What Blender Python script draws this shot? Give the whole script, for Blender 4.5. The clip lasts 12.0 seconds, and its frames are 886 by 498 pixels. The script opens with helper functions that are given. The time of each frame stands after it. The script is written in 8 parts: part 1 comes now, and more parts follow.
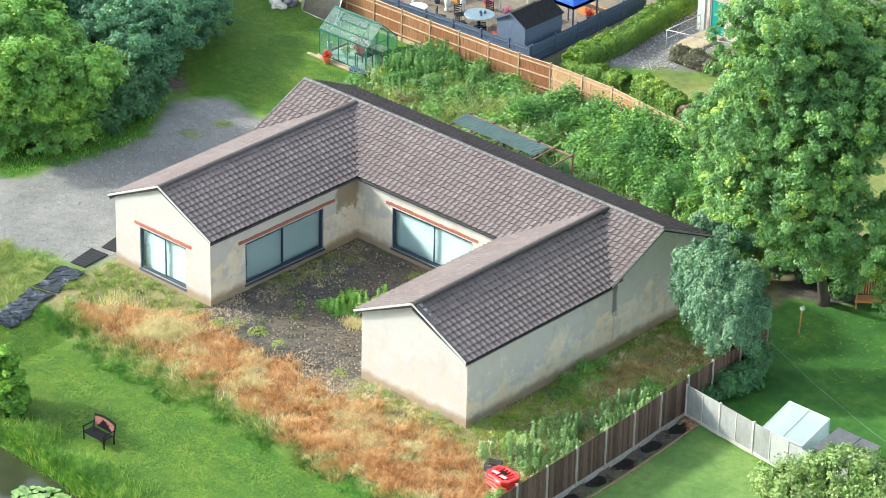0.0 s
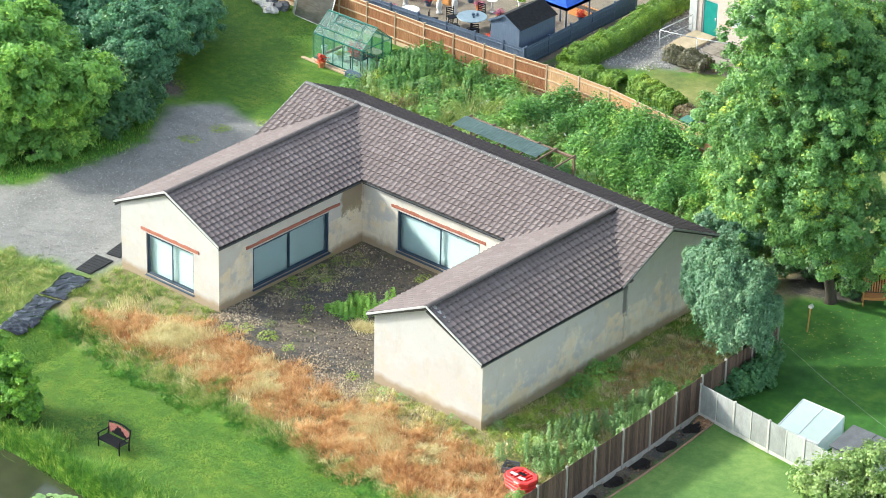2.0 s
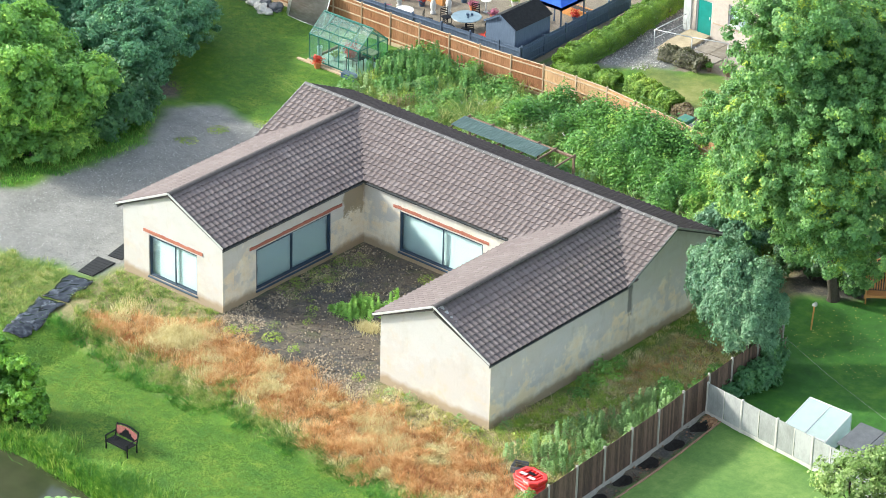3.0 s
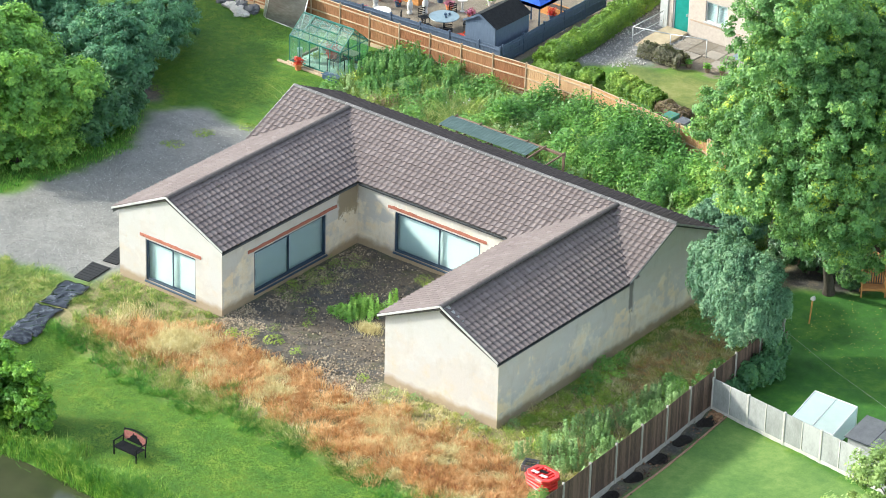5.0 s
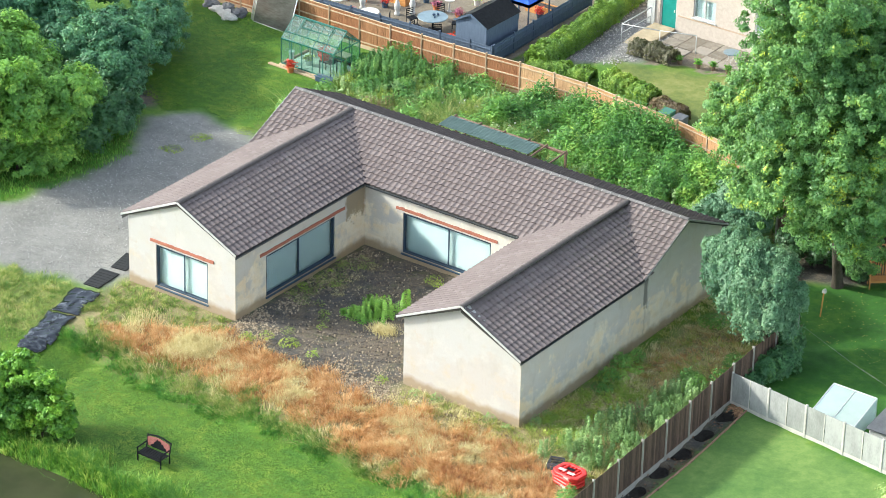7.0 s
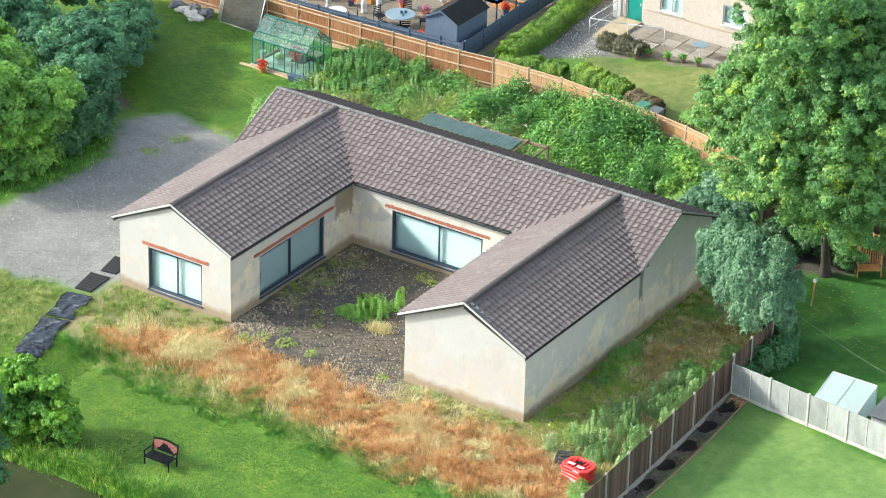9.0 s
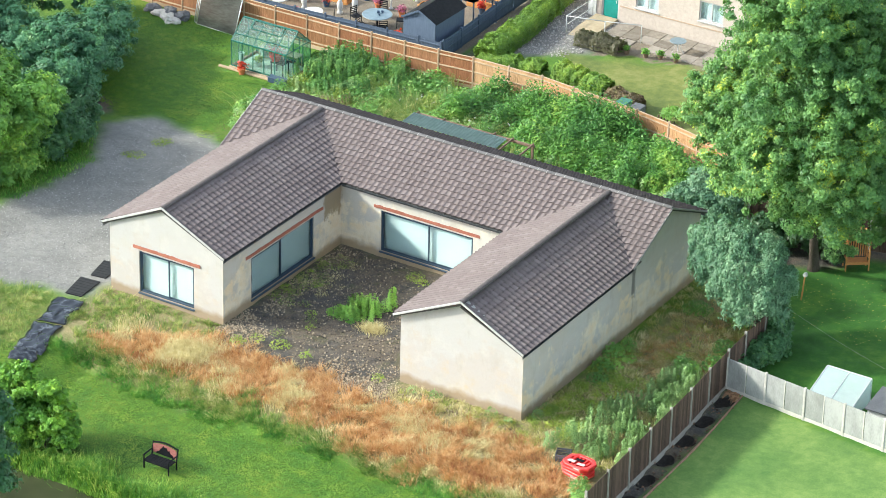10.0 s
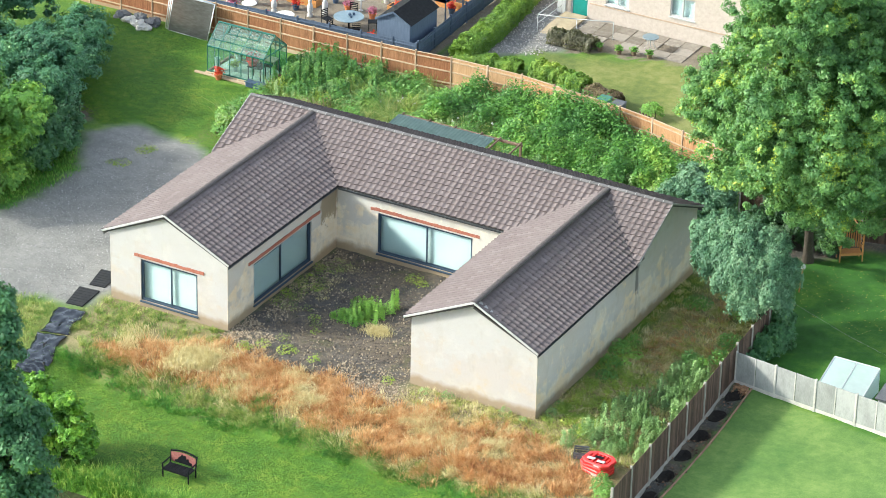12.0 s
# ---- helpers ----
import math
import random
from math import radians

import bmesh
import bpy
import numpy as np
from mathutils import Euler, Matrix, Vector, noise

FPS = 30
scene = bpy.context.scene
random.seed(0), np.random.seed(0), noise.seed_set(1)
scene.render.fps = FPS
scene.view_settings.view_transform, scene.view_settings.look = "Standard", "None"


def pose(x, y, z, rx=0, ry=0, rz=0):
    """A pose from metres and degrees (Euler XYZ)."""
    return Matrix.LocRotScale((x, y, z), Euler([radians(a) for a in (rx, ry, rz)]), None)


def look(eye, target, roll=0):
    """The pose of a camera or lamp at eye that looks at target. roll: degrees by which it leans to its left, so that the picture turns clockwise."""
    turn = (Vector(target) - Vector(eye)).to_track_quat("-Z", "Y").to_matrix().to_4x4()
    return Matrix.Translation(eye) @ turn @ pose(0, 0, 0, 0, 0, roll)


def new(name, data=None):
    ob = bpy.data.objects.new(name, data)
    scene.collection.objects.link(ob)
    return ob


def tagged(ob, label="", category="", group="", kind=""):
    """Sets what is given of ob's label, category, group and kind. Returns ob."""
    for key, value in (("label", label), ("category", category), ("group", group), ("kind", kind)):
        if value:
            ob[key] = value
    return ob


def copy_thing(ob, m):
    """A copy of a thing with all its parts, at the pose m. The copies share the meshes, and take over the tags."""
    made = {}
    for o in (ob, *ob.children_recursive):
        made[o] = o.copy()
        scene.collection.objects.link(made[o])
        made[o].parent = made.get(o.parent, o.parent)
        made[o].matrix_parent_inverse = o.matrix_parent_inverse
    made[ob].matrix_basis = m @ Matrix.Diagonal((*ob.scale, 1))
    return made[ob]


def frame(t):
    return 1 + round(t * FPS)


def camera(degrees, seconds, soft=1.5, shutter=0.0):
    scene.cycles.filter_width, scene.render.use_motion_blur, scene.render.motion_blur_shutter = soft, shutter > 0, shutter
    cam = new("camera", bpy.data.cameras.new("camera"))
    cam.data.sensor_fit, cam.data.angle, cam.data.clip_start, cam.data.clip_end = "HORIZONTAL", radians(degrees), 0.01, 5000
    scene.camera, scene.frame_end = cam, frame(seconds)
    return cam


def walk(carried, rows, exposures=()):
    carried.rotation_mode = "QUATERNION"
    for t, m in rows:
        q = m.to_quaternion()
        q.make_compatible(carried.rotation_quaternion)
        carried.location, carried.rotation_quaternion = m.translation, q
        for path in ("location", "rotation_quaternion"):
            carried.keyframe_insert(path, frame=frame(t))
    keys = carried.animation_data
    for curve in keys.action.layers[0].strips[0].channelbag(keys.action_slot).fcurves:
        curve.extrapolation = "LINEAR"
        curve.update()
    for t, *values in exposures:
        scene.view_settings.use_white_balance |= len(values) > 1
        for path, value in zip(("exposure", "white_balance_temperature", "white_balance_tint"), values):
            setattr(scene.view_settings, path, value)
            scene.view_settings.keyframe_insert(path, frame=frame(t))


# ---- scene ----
cam = camera(14.9, 12.0, soft=0.8)
PATH = [
    (0, (94.327, -99.322, 71.256), (93.144, -98.003, 70.328), 1.4),
    (0.5, (93.697, -99.844, 71.215), (92.521, -98.518, 70.288), 1.5),
    (1, (93.066, -100.39, 71.184), (91.898, -99.057, 70.257), 1.5),
    (1.5, (92.381, -101.009, 71.146), (91.221, -99.669, 70.22), 1.5),
    (2, (91.644, -101.719, 71.105), (90.493, -100.37, 70.18), 1.4),
    (2.5, (90.841, -102.416, 71.063), (89.7, -101.059, 70.139), 1.5),
    (3, (89.969, -103.154, 71.037), (88.839, -101.787, 70.113), 1.5),
    (5, (86.293, -106.2, 70.918), (85.214, -104.792, 69.996), 1.6),
    (5.5, (85.327, -106.974, 70.902), (84.26, -105.555, 69.98), 1.6),
    (6, (84.275, -107.794, 70.877), (83.222, -106.366, 69.956), 1.6),
    (6.5, (83.248, -108.626, 70.859), (82.207, -107.188, 69.937), 1.6),
    (7, (82.102, -109.47, 70.834), (81.074, -108.022, 69.913), 1.5),
    (9, (77.386, -112.923, 70.823), (76.427, -111.429, 69.902), 1.6),
    (9.5, (76.181, -113.806, 70.827), (75.241, -112.299, 69.906), 1.5),
    (10, (74.776, -114.692, 70.838), (73.857, -113.172, 69.917), 1.5),
    (10.5, (73.364, -115.591, 70.852), (72.466, -114.06, 69.931), 1.5),
    (11, (71.957, -116.508, 70.878), (71.079, -114.965, 69.958), 1.5),
    (11.5, (70.46, -117.369, 70.928), (69.602, -115.814, 70.007), 1.5),
    (12, (68.892, -118.252, 70.924), (68.053, -116.687, 70.004), 1.5),
]
walk(cam, [(t, look(eye, target, roll)) for t, eye, target, roll in PATH], [(0, 2.10), (3, 2.08), (7, 2.04), (12, 2.0)])

# ---- light ----
SUN_WAY = Vector((-0.76, -0.40, 0.50)).normalized()
world = bpy.data.worlds.new("sky")
scene.world = world
world.use_nodes = True
wn = world.node_tree.nodes
wn.clear()
sky = wn.new("ShaderNodeTexSky")
sky.sky_type = "NISHITA"
sky.sun_disc = False
sky.sun_elevation = math.asin(SUN_WAY.z)
sky.sun_rotation = math.atan2(SUN_WAY.x, SUN_WAY.y)
sky.air_density = 1.0
sky.dust_density = 1.6
sky.ozone_density = 0.6
sky_back = wn.new("ShaderNodeBackground")
sky_back.inputs["Strength"].default_value = 0.115
sky_out = wn.new("ShaderNodeOutputWorld")
# thin high cloud takes some of the blue out of the sky
veil = wn.new("ShaderNodeHueSaturation")
veil.inputs["Saturation"].default_value = 0.6
world.node_tree.links.new(sky.outputs[0], veil.inputs["Color"])
world.node_tree.links.new(veil.outputs[0], sky_back.inputs[0])
world.node_tree.links.new(sky_back.outputs[0], sky_out.inputs[0])
sun_data = bpy.data.lights.new("sun", "SUN")
sun_data.energy = 1.5
sun_data.angle = radians(5.0)
sun_data.color = (1.0, 0.97, 0.88)
sun = new("sun", sun_data)
sun.matrix_world = look(SUN_WAY * 60, (0, 0, 0))
scene.view_settings.use_white_balance = True
scene.view_settings.white_balance_temperature = 6450
scene.view_settings.white_balance_tint = 4


# ---- materials ----
class Nodes:
    """A short hand for node trees."""

    def __init__(self, name):
        self.mat = bpy.data.materials.new(name)
        self.mat.use_nodes = True
        self.tree = self.mat.node_tree
        self.tree.nodes.clear()
        self.out = self.tree.nodes.new("ShaderNodeOutputMaterial")

    def node(self, kind, settings=None, **inputs):
        n = self.tree.nodes.new(kind)
        s = settings or {}
        if "data_type" in s:
            n.data_type, n.blend_type = s["data_type"], s["blend_type"]
        if "operation" in s:
            n.operation, n.use_clamp = s["operation"], s["use_clamp"]
        if "offset" in s:
            n.offset = s["offset"]
        if "attribute_name" in s:
            n.attribute_name = s["attribute_name"]
        for k, v in inputs.items():
            self.put(n, k, v)
        return n

    def put(self, n, key, v):
        key = key.replace("_", " ")
        sock = n.inputs[int(key[1:])] if key[0] == "i" and key[1:].isdigit() else n.inputs[key]
        if isinstance(v, bpy.types.NodeSocket):
            self.tree.links.new(v, sock)
        elif isinstance(v, tuple) and len(v) == 3 and sock.type == "RGBA":
            sock.default_value = (*v, 1)
        else:
            sock.default_value = v

    def coords(self, kind="Object"):
        return self.node("ShaderNodeTexCoord").outputs[kind]

    def noise(self, scale, detail=4, rough=0.55, vector=None, stretch=None):
        vec = vector or self.coords()
        if stretch:
            vec = self.node("ShaderNodeMapping", None, Vector=vec, Scale=stretch).outputs[0]
        return self.node("ShaderNodeTexNoise", None, Vector=vec, Scale=scale, Detail=detail, Roughness=rough).outputs["Fac"]

    def ramp(self, fac, *stops):
        r = self.node("ShaderNodeValToRGB", None, Fac=fac)
        e = r.color_ramp.elements
        while len(e) < len(stops):
            e.new(0.5)
        for el, (p, c) in zip(e, stops):
            el.position = p
            el.color = (*c, 1) if isinstance(c, tuple) else (c, c, c, 1)
        return r.outputs[0]

    def mix(self, fac, a, b, blend="MIX"):
        m = self.node("ShaderNodeMix", {"data_type": "RGBA", "blend_type": blend})
        self.put(m, "i0", fac)
        self.put(m, "i6", a)
        self.put(m, "i7", b)
        return m.outputs[2]

    def math(self, op, a, b=0.5, clamp=False):
        return self.node("ShaderNodeMath", {"operation": op, "use_clamp": clamp}, i0=a, i1=b).outputs[0]

    def bump(self, height, strength=0.5, distance=0.02):
        return self.node("ShaderNodeBump", None, Height=height, Strength=strength, Distance=distance).outputs[0]

    def bsdf(self, color, rough=0.7, metal=0.0, normal=None, **more):
        b = self.node("ShaderNodeBsdfPrincipled")
        self.put(b, "Base Color", color)
        self.put(b, "Roughness", rough)
        self.put(b, "Metallic", metal)
        if normal is not None:
            self.put(b, "Normal", normal)
        for k, v in more.items():
            self.put(b, k, v)
        return b

    def done(self, shader):
        self.tree.links.new(shader.outputs[0], self.out.inputs[0])
        return self.mat


def plain(name, a, b, scale=6.0, rough=0.6, metal=0.0, relief=0.15, stretch=None, distance=0.01, vary=0.0):
    """Two shades mixed by coarse and fine noise, with a little relief. vary: how much one piece differs from the next."""
    n = Nodes(name)
    coarse = n.noise(scale, 5, 0.6, stretch=stretch)
    fine = n.noise(scale * 9, 3, 0.6, stretch=stretch)
    f = n.math("ADD", n.math("MULTIPLY", coarse, 0.65), n.math("MULTIPLY", fine, 0.35))
    if vary:
        piece = n.node("ShaderNodeObjectInfo").outputs["Random"]
        f = n.math("ADD", f, n.math("MULTIPLY", n.math("SUBTRACT", piece, 0.5), vary))
    col = n.ramp(f, (0.33, a), (0.67, b))
    return n.done(n.bsdf(col, rough, metal, n.bump(fine, relief, distance)))


def leafy(name, dark, light, tip=None, shine=0.5, glow=0.25):
    """Leaves: shade varies leaf by leaf and over the crown; light passes through."""
    n = Nodes(name)
    per = n.node("ShaderNodeNewGeometry").outputs["Random Per Island"]
    big = n.noise(0.55, 3, 0.6)
    clump = n.noise(3.0, 2, 0.5)
    f = n.math("ADD", n.math("MULTIPLY", per, 0.32), n.math("ADD", n.math("MULTIPLY", n.math("SUBTRACT", big, 0.33), 1.6), n.math("MULTIPLY", n.math("SUBTRACT", clump, 0.38), 0.6)))
    stops = [(0.28, dark), (0.72, light)]
    if tip:
        stops.append((0.88, tip))
    col = n.ramp(f, *stops)
    b = n.bsdf(col, shine)
    t = n.node("ShaderNodeBsdfTranslucent", None, Color=n.mix(0.5, col, (0.25, 0.38, 0.04)))
    m = n.node("ShaderNodeMixShader", None, i0=glow, i1=b.outputs[0], i2=t.outputs[0])
    return n.done(m)


def blade_mat(name, *stops, glow=0.25, patch=0.5, single=0.36):
    """Grass blades: shade varies blade by blade and patch by patch."""
    n = Nodes(name)
    per = n.node("ShaderNodeNewGeometry").outputs["Random Per Island"]
    big = n.noise(patch, 3, 0.6)
    tuft = n.noise(patch * 4, 2, 0.5)
    f = n.math("ADD", n.math("MULTIPLY", per, single), n.math("ADD", n.math("MULTIPLY", n.math("SUBTRACT", big, 0.3), 1.26 - single), n.math("MULTIPLY", n.math("SUBTRACT", tuft, 0.42), 0.8)))
    col = n.ramp(f, *stops)
    b = n.bsdf(col, 0.65)
    t = n.node("ShaderNodeBsdfTranslucent", None, Color=col)
    return n.done(n.node("ShaderNodeMixShader", None, i0=glow, i1=b.outputs[0], i2=t.outputs[0]))


def wall_material():
    n = Nodes("patched_stucco")
    c = n.coords()
    # lay the block pattern on the two upright directions
    sep = n.node("ShaderNodeSeparateXYZ", None, Vector=c)
    along = n.math("ADD", sep.outputs[0], sep.outputs[1])
    flat = n.node("ShaderNodeCombineXYZ", None, X=along, Y=sep.outputs[2]).outputs[0]
    brick = n.node("ShaderNodeTexBrick", {"offset": 0.5}, Vector=flat, Color1=(0.0, 0.0, 0.0), Color2=(1.0, 1.0, 1.0), Mortar=(0.5, 0.5, 0.5),
                   Scale=1.0, Mortar_Size=0.004, Brick_Width=0.45, Row_Height=0.225)
    per_block = n.node("ShaderNodeSeparateColor", None, Color=brick.outputs["Color"]).outputs[0]
    wob = n.noise(0.55, 5, 0.62, vector=c)
    wob2 = n.noise(1.6, 5, 0.6, vector=c)
    fine = n.noise(22, 4, 0.6, vector=c)
    f = n.math("ADD", wob, n.math("MULTIPLY", n.math("SUBTRACT", per_block, 0.5), 0.06))
    coat = n.ramp(f, (0.34, (0.45, 0.385, 0.305)), (0.42, (0.43, 0.395, 0.365)), (0.55, (0.42, 0.395, 0.385)), (0.68, (0.45, 0.385, 0.31)))
    sandy = n.ramp(f, (0.36, (0.71, 0.595, 0.41)), (0.48, (0.73, 0.66, 0.535)), (0.60, (0.71, 0.585, 0.40)))
    # bare blue-grey blocks, whole ones, where the coating has not been put on or has come off
    bx = n.math("MULTIPLY", n.math("FLOOR", n.math("DIVIDE", along, 0.45)), 0.45)
    bz = n.math("MULTIPLY", n.math("FLOOR", n.math("DIVIDE", sep.outputs[2], 0.225)), 0.225)
    snapped = n.node("ShaderNodeCombineXYZ", None, X=bx, Y=n.math("MULTIPLY", bz, 1.6), Z=n.math("MULTIPLY", sep.outputs[0], 0.05)).outputs[0]
    g = n.math("ADD", n.noise(0.85, 4, 0.62, vector=snapped), n.math("MULTIPLY", n.math("SUBTRACT", sep.outputs[2], 1.9), 0.03))
    # long outer and courtyard walls: sandier, and lightened in colour to offset their shade
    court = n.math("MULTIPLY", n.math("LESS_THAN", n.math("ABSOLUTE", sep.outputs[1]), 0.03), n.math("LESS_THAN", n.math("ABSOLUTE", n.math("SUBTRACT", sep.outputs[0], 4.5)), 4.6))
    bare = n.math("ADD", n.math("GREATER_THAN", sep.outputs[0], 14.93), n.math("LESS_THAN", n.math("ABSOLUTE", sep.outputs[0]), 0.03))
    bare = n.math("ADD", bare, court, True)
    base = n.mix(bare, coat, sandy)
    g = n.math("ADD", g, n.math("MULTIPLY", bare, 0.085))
    smooth_g = n.math("ADD", n.noise(0.7, 6, 0.66, vector=c), n.math("MULTIPLY", n.math("SUBTRACT", sep.outputs[2], 1.7), 0.095))
    g = n.math("ADD", n.math("MULTIPLY", g, 0.35), n.math("MULTIPLY", smooth_g, 0.65))
    grey = n.ramp(n.math("ADD", g, n.math("MULTIPLY", n.math("SUBTRACT", wob2, 0.5), 0.14)), (0.49, 0.0), (0.55, 1.0))
    col = n.mix(n.math("MULTIPLY", grey, 0.68), base, (0.43, 0.43, 0.435))
    chalk = n.ramp(n.noise(0.9, 5, 0.65, vector=c), (0.52, 0.0), (0.66, 1.0))
    col = n.mix(n.math("MULTIPLY", chalk, 0.45), col, (0.50, 0.485, 0.46))
    col = n.mix(n.math("MULTIPLY", n.ramp(per_block, (0.0, 1.0), (0.5, 0.0)), 0.10), col, (0.33, 0.31, 0.28))
    smear = n.ramp(n.noise(1.4, 5, 0.7, vector=c, stretch=(1, 1, 0.45)), (0.55, 0.0), (0.72, 1.0))
    col = n.mix(n.math("MULTIPLY", smear, 0.35), col, (0.30, 0.27, 0.215))
    # splashed soil along the foot of the wall
    foot = n.math("SUBTRACT", 0.86, n.math("ADD", sep.outputs[2], n.math("MULTIPLY", wob2, 0.55)))
    col = n.mix(n.math("MULTIPLY", n.ramp(foot, (0.0, 0.0), (0.3, 1.0)), 0.8), col, (0.25, 0.17, 0.09))
    col = n.mix(n.math("MULTIPLY", n.ramp(fine, (0.35, 1.0), (0.6, 0.0)), 0.15), col, (0.27, 0.24, 0.20))
    # two long-standing damp stains: below a valley, and in the courtyard's corner
    def stain(axis_socket, centre, half, low_z, other, other_at):
        side = n.math("ABSOLUTE", n.math("SUBTRACT", n.math("ADD", axis_socket, n.math("MULTIPLY", n.math("SUBTRACT", wob2, 0.5), 0.5)), centre))
        m1 = n.ramp(n.math("SUBTRACT", half, side), (0.0, 0.0), (0.12, 1.0))
        m2 = n.ramp(n.math("SUBTRACT", n.math("ADD", sep.outputs[2], n.math("MULTIPLY", n.math("SUBTRACT", n.noise(3.0, 3, 0.6, vector=c), 0.5), 2.2)), low_z), (0.0, 0.0), (0.3, 1.0))
        m3 = n.math("LESS_THAN", n.math("ABSOLUTE", n.math("SUBTRACT", other, other_at)), 0.06)
        return n.math("MULTIPLY", n.math("MULTIPLY", m1, m2), m3)
    col = n.mix(n.math("MULTIPLY", stain(sep.outputs[1], 0.25, 0.22, 1.6, sep.outputs[0], 14.95), 0.85), col, (0.12, 0.115, 0.11))
    col = n.mix(n.math("MULTIPLY", stain(sep.outputs[1], 0.25, 0.12, 0.0, sep.outputs[0], 14.95), 0.4), col, (0.24, 0.22, 0.19))
    col = n.mix(n.math("MULTIPLY", stain(sep.outputs[1], -0.7, 0.75, 1.7, sep.outputs[0], 0.0), 0.85), col, (0.25, 0.19, 0.11))
    h = n.math("ADD", n.math("MULTIPLY", brick.outputs["Fac"], -0.5), n.math("MULTIPLY", fine, 0.6))
    return n.done(n.bsdf(col, 0.9, 0, n.bump(h, 0.35, 0.01)))


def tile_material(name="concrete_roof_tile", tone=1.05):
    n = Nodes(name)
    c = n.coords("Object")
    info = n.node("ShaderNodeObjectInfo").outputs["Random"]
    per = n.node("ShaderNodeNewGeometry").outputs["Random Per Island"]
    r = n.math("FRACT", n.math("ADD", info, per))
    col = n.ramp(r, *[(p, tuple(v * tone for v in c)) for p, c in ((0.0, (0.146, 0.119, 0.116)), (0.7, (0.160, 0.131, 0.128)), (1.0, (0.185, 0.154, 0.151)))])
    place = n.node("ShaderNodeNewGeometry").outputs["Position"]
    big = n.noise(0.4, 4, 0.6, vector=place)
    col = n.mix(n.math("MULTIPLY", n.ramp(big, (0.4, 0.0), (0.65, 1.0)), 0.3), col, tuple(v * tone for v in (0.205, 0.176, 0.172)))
    lichen = n.noise(7.0, 3, 0.7, vector=place)
    col = n.mix(n.math("MULTIPLY", n.ramp(lichen, (0.62, 0.0), (0.72, 1.0)), 0.25), col, (0.24, 0.22, 0.20))
    grit = n.noise(70, 3, 0.7, vector=c)
    return n.done(n.bsdf(col, 0.8, 0, n.bump(grit, 0.2, 0.004), Specular_IOR_Level=0.1))


def ground_material():
    n = Nodes("ground_cover")
    c = n.coords()
    big = n.noise(0.35, 5, 0.6, vector=c)
    mid = n.noise(2.2, 5, 0.65, vector=c)
    fine = n.noise(16, 4, 0.7, vector=c)
    tiny = n.noise(60, 3, 0.7, vector=c)

    def zone(name):
        return n.node("ShaderNodeAttribute", {"attribute_name": name}).outputs["Fac"]

    two = n.math("ADD", n.math("MULTIPLY", big, 0.6), n.math("MULTIPLY", mid, 0.4))
    speck = n.math("ADD", n.math("MULTIPLY", mid, 0.35), n.math("MULTIPLY", fine, 0.65))
    streak = n.noise(1.1, 4, 0.6, vector=c, stretch=(0.3, 2.0, 1))
    lawn = n.ramp(n.math("ADD", n.math("MULTIPLY", two, 0.8), n.math("MULTIPLY", streak, 0.2)), (0.38, (0.045, 0.14, 0.012)), (0.5, (0.095, 0.20, 0.016)), (0.62, (0.21, 0.285, 0.032)))
    lawn = n.mix(n.math("MULTIPLY", n.ramp(fine, (0.42, 0.0), (0.62, 1.0)), 0.6), lawn, (0.05, 0.115, 0.012))
    rough = n.ramp(speck, (0.36, (0.09, 0.12, 0.03)), (0.5, (0.225, 0.195, 0.085)), (0.62, (0.37, 0.285, 0.17)))
    stone = n.node("ShaderNodeTexVoronoi", None, Vector=c, Scale=26.0)
    peb = n.node("ShaderNodeSeparateColor", None, Color=stone.outputs["Color"]).outputs[0]
    gravel = n.ramp(n.math("ADD", n.math("MULTIPLY", peb, 0.2), n.math("MULTIPLY", two, 0.8)),
                    (0.3, (0.135, 0.132, 0.124)), (0.5, (0.205, 0.20, 0.188)), (0.7, (0.30, 0.292, 0.272)))
    dirt = n.ramp(speck, (0.35, (0.038, 0.036, 0.034)), (0.52, (0.078, 0.073, 0.066)), (0.68, (0.24, 0.215, 0.175)))
    dirt = n.mix(n.math("MULTIPLY", n.ramp(two, (0.455, 0.0), (0.55, 1.0)), 0.7), dirt, n.ramp(fine, (0.35, (0.085, 0.065, 0.042)), (0.65, (0.21, 0.16, 0.11))))
    dirt = n.mix(n.math("MULTIPLY", n.ramp(n.noise(0.8, 5, 0.65, vector=c), (0.56, 0.0), (0.64, 1.0)), 0.5), dirt, (0.085, 0.095, 0.035))
    turf = n.ramp(n.math("ADD", n.math("MULTIPLY", two, 0.75), n.math("MULTIPLY", fine, 0.25)), (0.38, (0.062, 0.148, 0.030)), (0.5, (0.115, 0.212, 0.045)), (0.62, (0.19, 0.285, 0.070)))
    paving = n.ramp(speck, (0.35, (0.11, 0.09, 0.065)), (0.65, (0.26, 0.215, 0.16)))
    # lawn by the trees: their shade is put into a darker green
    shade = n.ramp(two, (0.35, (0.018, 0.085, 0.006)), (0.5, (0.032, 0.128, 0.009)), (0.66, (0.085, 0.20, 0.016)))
    dull = n.ramp(two, (0.36, (0.085, 0.12, 0.025)), (0.5, (0.15, 0.18, 0.04)), (0.64, (0.24, 0.235, 0.08)))
    col = lawn
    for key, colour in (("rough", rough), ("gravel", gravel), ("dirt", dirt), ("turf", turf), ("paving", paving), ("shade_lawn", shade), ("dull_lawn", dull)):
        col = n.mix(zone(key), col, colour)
    h = n.math("ADD", n.math("MULTIPLY", fine, 0.6), n.math("MULTIPLY", tiny, 0.4))
    return n.done(n.bsdf(col, 0.95, 0, n.bump(h, 0.7, 0.05)))


